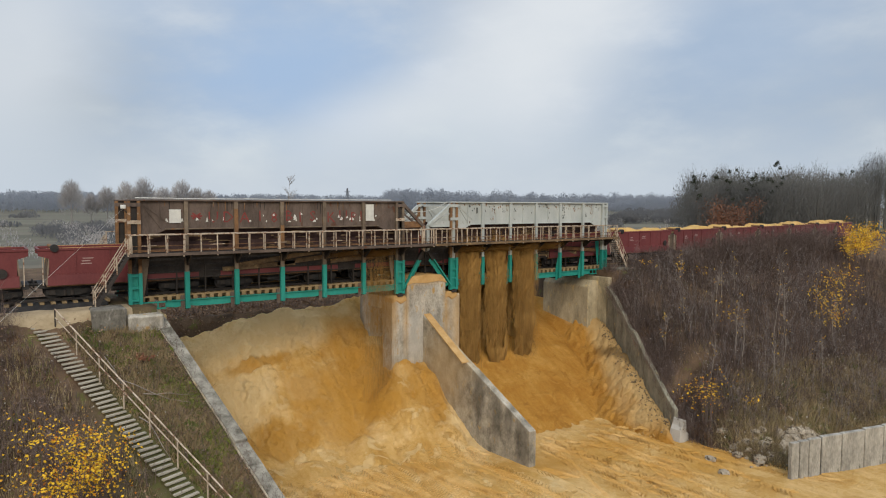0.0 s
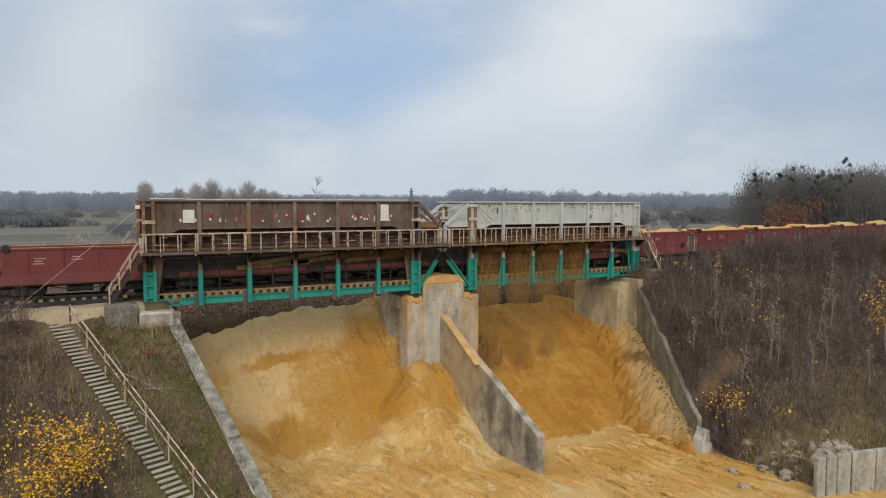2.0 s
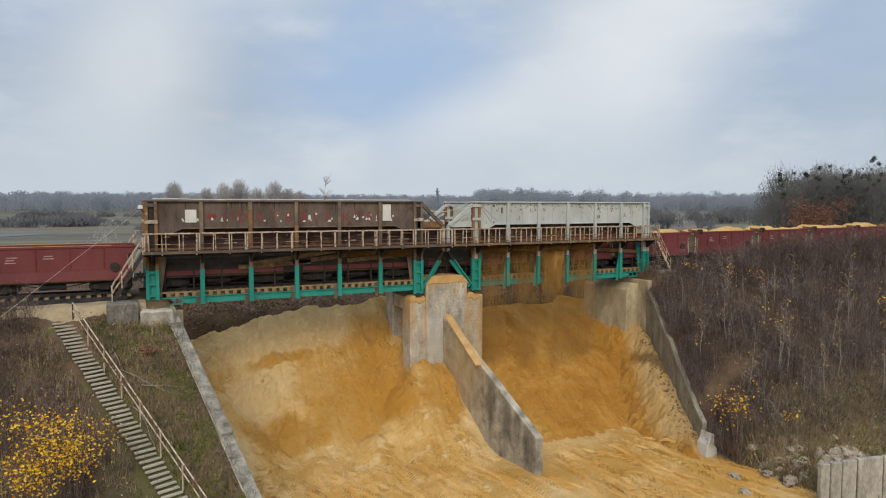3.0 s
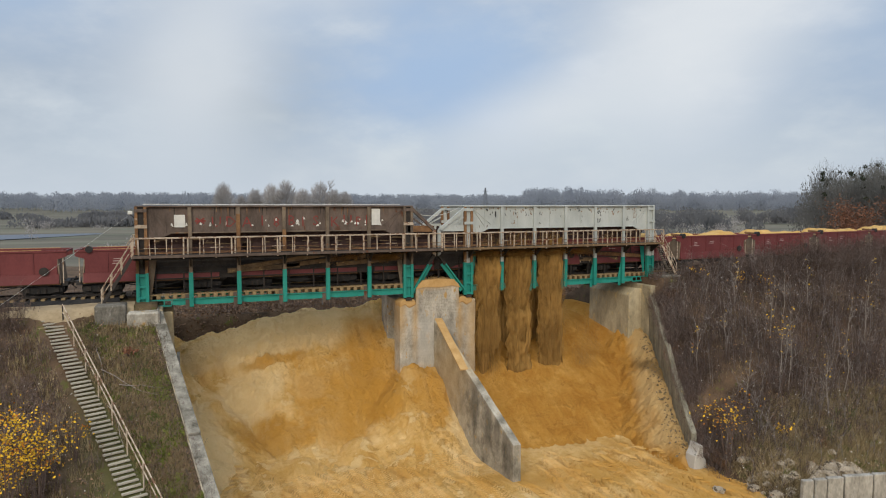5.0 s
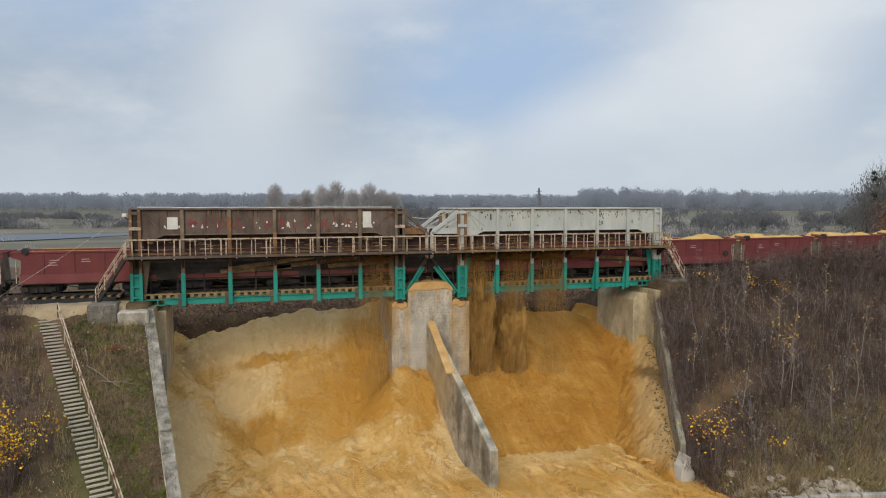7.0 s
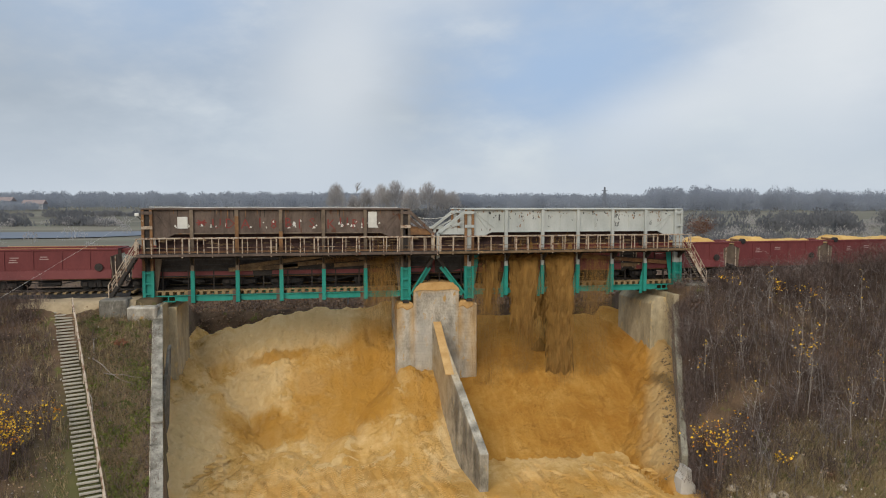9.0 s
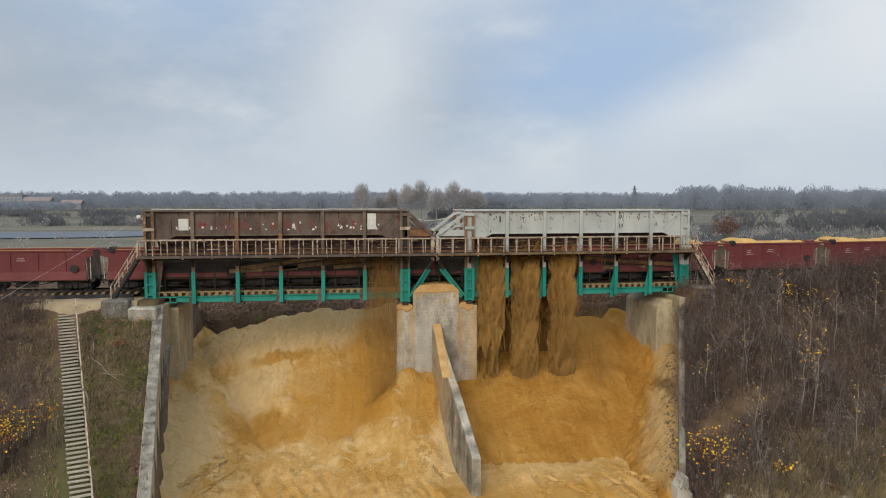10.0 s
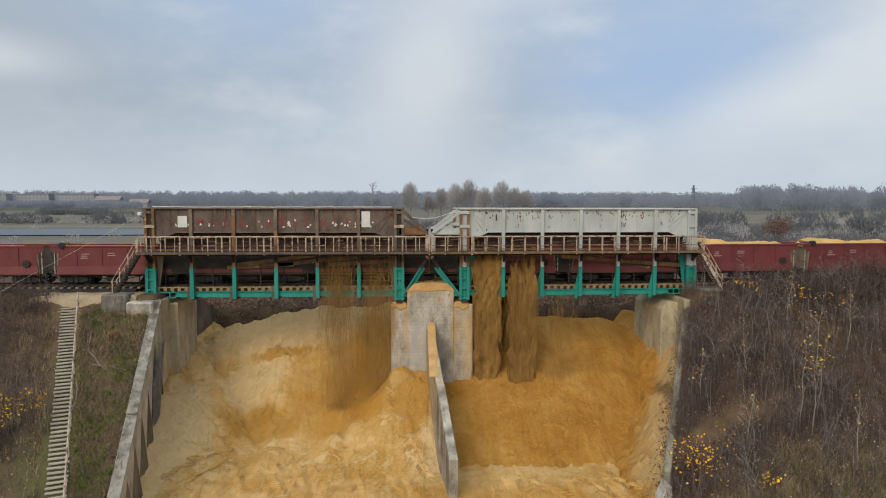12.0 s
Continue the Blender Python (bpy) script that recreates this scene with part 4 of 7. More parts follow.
            part("web", Geo().box(x - 0.2, x + 0.2, y + 0.02, y + 0.06, 2.75, z_top - 0.06), M_DARK if not grey else mat_post, co)
            for zz in (z_top - 0.42, z_top - 1.55):
                part("batten", Geo().box(x - 0.41, x + 0.41, y - 0.14, y - 0.10, zz, zz + 0.24), (M_RAIL if zz < 6.5 else M_BROWN) if not grey else mat_plate, co)
            g = Geo().box(x - 0.42, x - 0.20, y - 0.14, y + 0.16, 0.05, 2.8).box(x + 0.20, x + 0.42, y - 0.14, y + 0.16, 0.05, 2.8)
            part("painted_foot", g, M_TEAL, co, "bright teal painted lower length")
            g = Geo().box(x - 0.2, x + 0.2, y + 0.06, y + 0.1, 0.1, 2.75)
            for zz in (0.1, 0.95, 1.75, 2.55):
                g.box(x - 0.2, x + 0.2, y - 0.13, y + 0.06, zz, zz + 0.14)
            part("rung_plate", g, M_TEAL, co)
            s = 1 if e == 0 else -1
            part("gusset", Geo().prism([(x + s * 0.42, 0.9), (x + s * 0.55, 0.9), (x + s * 1.0, 4.0), (x + s * 0.42, 4.0)], "y", y + 0.30, y + 0.34), M_TEAL if grey else mat_post, co)
            part("shoe", Geo().box(x - 0.25, x + 0.25, y - 0.2, y + 0.25, -0.18, 0.05), M_DARK, co)
        # floor girder with a bellied lower edge between the posts
        for a, b in zip(posts, posts[1:]):
            if (not grey and a == posts[0]) or (grey and b == posts[-1]):
                # the end panel is an open lattice
                ea, eb = (a + 0.4, a + 1.9) if not grey else (b - 1.9, b - 0.4)
                lat = part("end_lattice", Geo().box(ea, eb, y + 0.14, y + 0.24, 0.72, 0.82).box(ea, eb, y + 0.14, y + 0.24, 0.30, 0.40), M_TEAL, th)
                for f in (0.0, 0.33, 0.66, 1.0):
                    part("lattice_bar", Geo().box(ea + (eb - ea) * f - 0.04, ea + (eb - ea) * f + 0.04, y + 0.15, y + 0.23, 0.40, 0.72), M_TEAL, lat)
                a, b = (a + 1.8, b) if not grey else (a, b - 1.8)
            g = Geo().prism([(a + 0.15, 0.80), (b - 0.15, 0.80), (b - 0.15, 0.40), (b - 0.7, 0.34), (a + 0.7, 0.34), (a + 0.15, 0.40)], "y", y + 0.16, y + 0.24)
            g.box(a + 0.15, b - 0.15, y + 0.05, y + 0.35, 0.78, 0.83)
            part("floor_girder", g, M_TEAL, th)
    for x in posts:
        part("cross_beam", Geo().box(x - 0.15, x + 0.15, 0.2, wide - 0.2, 0.15, 0.75), M_DARK, th)
        part("top_tie", Geo().box(x - 0.08, x + 0.08, 0.2, wide - 0.1, z_top - 0.35, z_top - 0.2), mat_post, th)
    # sleepers, the edge planks over them, rails
    n = int((x1 - xa) / 0.56)
    me = Geo().box(-0.14, 0.14, -2.25, 2.25, -0.13, 0.13).mesh("sleeper", bevel=0.015)
    for i in range(n):
        part("sleeper", me, M_TIMBER, th, at=pose(xa + 0.3 + i * 0.56, 2.45, 0.97))
    for y in (0.35, 4.55):
        part("edge_plank", Geo().box(xa + 0.1, x1 - 0.1, y - 0.14, y + 0.14, 1.105, 1.19), M_TIMBER, th)
    for y in (1.73, 3.17):
        part("rail", Geo().box(xa - 0.4, x1 + 0.4, y - 0.035, y + 0.035, 1.19, 1.26).box(xa - 0.4, x1 + 0.4, y - 0.07, y + 0.07, 1.105, 1.13).box(xa - 0.4, x1 + 0.4, y - 0.012, y + 0.012, 1.13, 1.19), M_DARK, th)
    return th


LP = [-22.45, -19.2, -15.83, -12.47, -9.14, -5.79, -2.5]
RP = [0.0, 3.24, 6.52, 9.78, 13.02, 16.22, 19.42]
R_AT = pose(2.87, 0, 0, 0, 0, 2.0)
left_span = span(-22.9, LP, 7.56, M_BROWN, M_POST, "rust-brown steel bridge span with faded graffiti and teal feet", pose(0, 0, 0), False)
right_span = span(0, RP, 7.56, M_GREY, M_GREY, "pale grey steel bridge span with teal painted feet", R_AT, True)

# raking struts over the pier, above and below the walkway
for y_ in (0.0, 4.9):
    for s_, mat_, lab_, yy in ((-1, M_BROWN, "dark raking strut frame of the brown span", y_), (1, M_GREY, "pale grey raking strut frame of the grey span", y_)):
        x0_ = 2.5 if s_ < 0 else 2.87
        fr = thing("strut_frame", lab_, "strut frame", "strut frames")
        part("upper_strut", Geo().bar((s_ * (x0_ - 0.35), yy, 7.35), (s_ * 0.22, yy, 5.55), 0.24, 0.24), mat_, fr)
        part("short_post", Geo().box(s_ * 0.22 - 0.12, s_ * 0.22 + 0.12, yy - 0.12, yy + 0.12, 3.4, 5.6), M_GREY if s_ > 0 else M_RAIL, fr)
        part("rail_beam", Geo().box(min(s_ * 0.3, s_ * x0_), max(s_ * 0.3, s_ * x0_), yy + 0.02, yy + 0.16, 5.45, 5.95), M_RUST if s_ < 0 else M_GREY, fr)
        part("tie_brace", Geo().bar((s_ * (x0_ - 0.4), yy + 0.1, 6.6), (s_ * 1.1, yy + 0.1, 5.9), 0.12, 0.12), mat_, fr)
        lo = part("lower_strut", Geo().bar((s_ * (x0_ - 0.25), yy - 0.08, 0.35), (s_ * 0.75, yy - 0.08, 2.75), 0.10, 0.28, (0, 1, 0)).bar((s_ * (x0_ - 0.55), yy + 0.08, 0.42), (s_ * 0.5, yy + 0.08, 2.75), 0.34, 0.05, (0, 1, 0)), M_TEAL, fr, "bright teal raking strut")
        part("strut_head", Geo().bar((s_ * 0.75, yy, 2.72), (s_ * 0.25, yy, 3.5), 0.28, 0.28), M_DARK, fr)
cable = Geo()
for i in range(12):
    a_, b_ = i / 12, (i + 1) / 12
    z = lambda u: 7.5 - 1.0 * 4 * u * (1 - u) * 0.8 + 0.1 * u
    cable.tube((-3.0 + 5.4 * a_, 0.3, z(a_)), (-3.0 + 5.4 * b_, 0.3, z(b_)), 0.02, 0.02, 5, False)
tagged(part("cable", cable, M_PATCH), "thin pale cable sagging between the spans", "cable")
pipe = Geo()
rng = random.Random(8)
px_ = -22.3
while px_ < -3.2:
    nxt = px_ + 2.4
    pipe.tube((px_, 0.3 + rng.uniform(-0.06, 0.06), 7.66 + rng.uniform(0, 0.05)), (nxt, 0.3 + rng.uniform(-0.06, 0.06), 7.66 + rng.uniform(0, 0.05)), 0.035, 0.035, 6)
    px_ = nxt
tagged(part("cable", pipe, M_PATCH), "pale cable lying along the brown span's top", "cable")


fl = thing("floodlight", "small white floodlight on the end column", "floodlight")
part("housing", Geo().box(-23.25, -22.95, -0.35, -0.15, 7.0, 7.25), M_PATCH, fl, bevel=0.03)
part("arm", Geo().bar((-23.1, -0.25, 7.0), (-22.8, 0.0, 6.7), 0.05, 0.05), M_DARK, fl)
wire = Geo().tube((-23.1, -0.2, 7.0), (-34.2, -14.0, -1.75), 0.006, 0.006, 5, False)
tagged(part("cable", wire, M_PATCH), "thin pale wire running down from the end column", "cable")
tagged(part("wire_post", Geo().tube((-34.2, -14.0, bank(-34.2, -14.0) - 0.5), (-34.2, -14.0, -1.7), 0.09, 0.07, 8), M_TIMBER), "old timber post that holds the wire", "post")

# bare repaired patches and scratched writing on the plates
def plate_patch(x0, x1, z0, z1, mat, parent, name, y=0.095):
    part(name, Geo().box(x0, x1, 0.046, y + 0.004, z0, z1), mat, parent)


plate_patch(-20.25, -19.5, 6.05, 6.95, M_PATCH, left_span, "paint_patch")
plate_patch(-5.55, -4.85, 6.05, 7.35, M_PATCH, left_span, "paint_patch")
plate_patch(2.6, 2.7, 6.6, 7.1, M_GRAFK, right_span, "spray_mark")


def writing(text, x, z, size, mat, parent, y=0.088, lean=0.0):
    cu = bpy.data.curves.new("graffiti", "FONT")
    cu.body, cu.size, cu.extrude, cu.resolution_u = text, size, 0.002, 1
    cu.offset = -0.006
    tmp = bpy.data.objects.new("graffiti", cu)
    me = bpy.data.meshes.new_from_object(tmp)
    bpy.data.objects.remove(tmp)
    me.materials.append(mat)
    return part("graffiti", me, mat, parent, "faded sprayed letters", at=pose(x, y, z, 90, lean, 0))


for ch_, x_ in zip("UDA18B1SKUPI", (-17.75, -16.75, -15.55, -14.35, -13.3, -12.2, -11.3, -10.3, -8.9, -7.9, -6.9, -6.1)):
    writing(ch_, x_, 6.05 + 0.07 * math.sin(x_ * 3), 1.12, M_GRAF, left_span)
part("spray_star", Geo().bar((-18.75, 0.09, 6.3), (-18.2, 0.09, 6.7), 0.11, 0.006, (0, 1, 0)).bar((-18.75, 0.088, 6.7), (-18.2, 0.088, 6.3), 0.11, 0.006, (0, 1, 0)).bar((-18.85, 0.086, 6.5), (-18.1, 0.086, 6.5), 0.12, 0.006, (0, 1, 0)), M_GRAF, left_span)
rng = random.Random(21)
for i in range(34):
    x_ = rng.uniform(-20.5, -4.0)
    z_ = 5.98 + abs(rng.gauss(0, 0.22))
    w_ = rng.uniform(0.04, 0.16)
    g = Geo().prism([(x_ - w_, z_), (x_ + w_ * 0.8, z_ + 0.02), (x_ + w_ * 0.6, z_ + rng.uniform(0.06, 0.2)), (x_ - w_ * 0.3, z_ + rng.uniform(0.12, 0.32))], "y", 0.092, 0.098)
    part("flaked_patch", g, M_PATCH, left_span)
for i in range(30):
    x_, z_ = rng.uniform(3.4, 18.8), rng.uniform(6.05, 7.2) - 0.15 * rng.random()
    w_ = rng.uniform(0.03, 0.10)
    g = Geo()
    for k in range(rng.choice((1, 1, 2, 3))):
        g.bar((x_ + 0.12 * k, 0.090, z_), (x_ + 0.12 * k + rng.uniform(-0.15, 0.15), 0.090, z_ + rng.uniform(0.05, 0.4)), 0.015 + w_ * 0.3, 0.008, (0, 1, 0))
    part("spray_mark", g, M_GRAFK if rng.random() < 0.7 else M_RUST, right_span)
# rust that weeps from the flange and flakes off the plate
for i in range(70):
    x_, z_ = rng.uniform(0.7, 18.9), 7.48 - abs(rng.gauss(0, 0.35))
    w_, h_ = rng.uniform(0.02, 0.09), rng.uniform(0.05, 0.22)
    part("rust_spot", Geo().prism([(x_ - w_, z_), (x_ + w_ * 0.7, z_ + 0.01), (x_ + w_, z_ - h_ * 0.6), (x_ + w_ * 0.1, z_ - h_), (x_ - w_ * 0.8, z_ - h_ * 0.5)], "y", 0.092, 0.098), M_RUST if i % 3 else M_GRAFK, right_span)
for i in range(26):
    x_ = rng.uniform(-22.0, -3.2)
    h_ = rng.uniform(0.15, 0.9)
    part("rust_streak", Geo().prism([(x_ - 0.04, 7.48), (x_ + 0.04, 7.48), (x_ + 0.015, 7.48 - h_), (x_ - 0.01, 7.48 - h_)], "y", 0.092, 0.098), M_RUST if i % 2 else M_DARK, left_span)

# deflector plates that hang inside the spans, caked with sand
for x0_, z0_, x1_, z1_, yy, mat_ in ((-15.7, 2.95, -9.3, 3.75, 0.55, M_CAKED), (-16.6, 2.72, -11.2, 2.95, 0.75, M_CAKED), (-12.6, 2.95, -5.9, 3.55, 0.75, M_CAKED), (-8.3, 2.95, -3.2, 3.25, 0.7, M_CAKED), (11.2, 3.55, 21.6, 2.75, 1.1, M_RUST), (13.0, 2.6, 19.0, 2.55, 1.3, M_CAKED)):
    d_ = thing("deflector_plate", "long sand-caked deflector plate hung inside the span", "deflector", "deflector plates")
    part("plate", Geo().bar((x0_, yy, z0_), (x1_, yy, z1_), 0.06, 0.34), mat_, d_)
    part("edge_angle", Geo().bar((x0_, yy - 0.06, z0_ + 0.2), (x1_, yy - 0.06, z1_ + 0.2), 0.10, 0.06), M_DARK, d_)
    for f in (0.12, 0.5, 0.88):
        xx, zz = x0_ + (x1_ - x0_) * f, z0_ + (z1_ - z0_) * f
        part("hanger", Geo().box(xx - 0.03, xx + 0.03, yy + 0.03, yy + 0.08, zz, 4.3), M_DARK, d_)


for x0_, x1_, at_ in ((-22.0, -0.1, pose(0, 0, 0)), (-2.75, 19.0, R_AT)):
    gr = thing("guard_plate", "dark grimy guard plates and rails beside the wagons", "guard plate", "guard plates", at=at_)
    part("plate", Geo().box(x0_, x1_, 0.92, 0.95, 2.25, 3.92), M_DARK, gr)
    # unseen far plate, added dark to shut out bright gaps between the bogies
    part("far_plate", Geo().box(x0_, x1_, 4.55, 4.58, 1.2, 3.92), M_DARK, gr)
    for zz in (2.2, 2.62, 3.05, 3.45, 3.8):
        part("guard_rail", Geo().box(x0_, x1_, 0.84, 0.92, zz, zz + 0.09), M_DARK, gr)
    for k in range(12):
        xx = x0_ + 0.4 + k * (x1_ - x0_ - 0.8) / 11
        part("stay", Geo().box(xx - 0.05, xx + 0.05, 0.86, 1.0, 1.1, 3.9), M_DARK, gr)
    part("upper_plate", Geo().box(x0_, x1_, 0.86, 0.90, 3.93, 4.78), M_PLUM, gr, "plum-brown grimy upper guard plate")
    hr_ = random.Random(int(x1_ * 10))
    for _ in range(46):
        xx, zz, ww = hr_.uniform(x0_, x1_ - 1.5), hr_.uniform(4.1, 5.3), hr_.uniform(0.2, 1.4)
        part("sand_crust", Geo().prism([(xx, zz), (xx + ww, zz + hr_.uniform(-0.03, 0.03)), (xx + ww * 0.8, zz + 0.08), (xx + ww * 0.2, zz + hr_.uniform(0.05, 0.15))], "y", 0.27, 0.30) if zz > 4.9 else Geo().prism([(xx, zz), (xx + ww, zz), (xx + ww * 0.8, zz + 0.07), (xx + ww * 0.2, zz + 0.10)], "y", 0.80, 0.86), M_CAKED, gr)
    part("inner_hood", Geo().prism([(0.3, 5.9), (0.36, 5.9), (0.95, 4.75), (0.89, 4.75)], "x", x0_, x1_), M_PLUM, gr)


# ---- walkway, railing, end stairs ----
def walkway(xa, xb, at, label, posts):
    th = thing("walkway", label, "walkway", "walkways", at=at)
    part("deck", Geo().box(xa, xb, -1.35, -0.16, 4.02, 4.10), M_DARK, th)
    part("edge_channel", Geo().box(xa, xb, -1.40, -1.35, 3.95, 4.14), M_CAKED if at is R_AT else M_BROWN, th)
    part("inner_beam", Geo().box(xa, xb, -0.14, 0.08, 3.72, 4.12), M_DARK, th)
    for x in posts:
        br = part("bracket", Geo().prism([(-1.32, 3.95), (-0.12, 3.95), (-0.12, 3.2), (-0.3, 3.2)], "x", x - 0.05, x + 0.05), M_DARK, th)
    rl = thing("railing", "rusty cream-painted steel railing along the walkway", "railing", "railings", at=at)
    for y, off in ((-1.36, 0.0), (-0.22, 0.31)):
        part("top_rail", Geo().tube((xa, y, 5.32), (xb, y, 5.32), 0.035, 0.035, 6), M_RAIL, rl)
        part("middle_rail", Geo().tube((xa, y, 4.55), (xb, y, 4.55), 0.02, 0.02, 6), M_RUST, rl) if y > -1 else None
        part("lower_rail", Geo().box(xa, xb, y - 0.015, y + 0.015, 4.26, 4.30), M_RUST, rl)
        n = int((xb - xa) / 1.08)
        for i in range(n + 1):
            x = xa + 0.05 + off + i * (xb - xa - 0.1) / n
            if x > xb:
                continue
            wd = 0.03 if (i % 3) else 0.05
            lean = 0.03 * math.sin(x * 7.3)
            part("baluster", Geo().bar((x, y, 3.98 - 0.1 * (i % 2)), (x + lean, y, 5.30), wd * 2, 0.06), M_RAIL, rl)
            if i % 4 == 1 and y < -1:
                part("kick_strip", Geo().box(x - 0.4, x + 0.5, y - 0.02, y + 0.0, 4.62, 4.66), M_RAIL, rl)
    return th


walkway(-23.0, 0.0, pose(0, 0, 0), "steel walkway bracketed off the brown span", LP)
walkway(-2.84, 19.9, R_AT, "rusty steel walkway bracketed off the grey span", RP)
far_ = thing("railing", "rusty cream-painted steel railing on the far walkway", "railing", "railings")
part("top_rail", Geo().tube((-23.4, 6.0, 5.32), (22.5, 6.4, 5.32), 0.035, 0.035, 6), M_RAIL, far_)
for i in range(40):
    x_ = -23.3 + i * 1.17
    part("baluster", Geo().box(x_ - 0.04, x_ + 0.04, 6.0, 6.06, 4.0, 5.30), M_RAIL, far_)
part("deck", Geo().box(-23.4, 22.5, 5.2, 6.05, 3.98, 4.08), M_DARK, far_)


def end_stair(x_top, dirx, y, label, mat_str, run=2.0, z_low=0.75):
    th = thing("steel_stair", label, "steel stair", "steel stairs")
    z_top, n = 4.06, 15
    xb = x_top + dirx * run
    for yy in (y - 0.42, y + 0.42):
        part("stringer", Geo().bar((x_top, yy, z_top), (xb, yy, z_low), 0.06, 0.22), mat_str, th)
    for i in range(n):
        f = (i + 0.5) / n
        part("tread", Geo().box(x_top + dirx * run * f - 0.12, x_top + dirx * run * f + 0.12, y - 0.40, y + 0.40, z_top + (z_low - z_top) * f - 0.02, z_top + (z_low - z_top) * f + 0.02), M_DARK, th)
    for yy in (y - 0.45, y + 0.45):
        hr = part("handrail", Geo().tube((x_top, yy, z_top + 1.05), (xb, yy, z_low + 1.1), 0.035, 0.035, 6).tube((x_top, yy, z_top + 0.55), (xb, yy, z_low + 0.6), 0.028, 0.028, 6), M_RAIL, th)
        for f in (0.02, 0.35, 0.68, 0.98):
            part("baluster", Geo().box(x_top + dirx * run * f - 0.035, x_top + dirx * run * f + 0.035, yy - 0.03, yy + 0.03, z_top + (z_low - z_top) * f, z_top + (z_low - z_top) * f + 1.08), M_RAIL, th)


end_stair(-23.0, -1, -0.85, "steep steel stair with cream handrails to the brown span", M_DARK)
end_stair(22.6, 1, -0.1, "steep steel stair with pale stringers to the grey span", M_RAIL, 1.9, 0.9)
end_stair(-23.4, -1, 5.6, "steep steel stair with cream handrails on the far side", M_DARK)


# ---- track on the embankment ----
def track_y(x):
    return 2.5 + (0.0011 * x * x if x > 0 else 0)


tr = thing("railway_track", "single railway track with timber sleepers on dark ballast", "railway track", kind="structure")
for a, b in ((-90, -23.3), (22.7, 170)):
    g, r1_, bl = Geo(), Geo(), Geo()
    xs = np.arange(a, b, 3.0)
    for u, v in zip(xs, xs[1:]):
        for o in (-0.72, 0.72):
            r1_.bar((u, track_y(u) + o, 1.19), (v, track_y(v) + o, 1.19), 0.07, 0.15)
        bl.prism([(track_y(u) - 2.2, 0.6), (track_y(u) + 2.2, 0.6), (track_y(u) + 1.5, 0.98), (track_y(u) - 1.5, 0.98)], "x", u, v)
    part("rail", r1_, M_DARK, tr)
    part("ballast", bl, M_BLACK, tr)
me_ = Geo().box(-0.13, 0.13, -1.3, 1.3, -0.1, 0.08).mesh("sleeper", bevel=0.015)
for a, b in ((-45, -23.4), (23.0, 45)):
    x_ = a
    while x_ < b:
        part("sleeper", me_, M_TIMBER, tr, at=pose(x_, track_y(x_), 1.02))
        x_ += 0.62


# ---- the train ----
PITCH = 10.6


def shift(t):
    """How far the train has run towards -x at t seconds."""
    return 1.85 * t + 0.0135 * t * t


def on_track(x):
    return pose(x, track_y(x), 1.26, 0, 0, math.degrees(math.atan(0.0022 * x)) if x > 0 else 0)


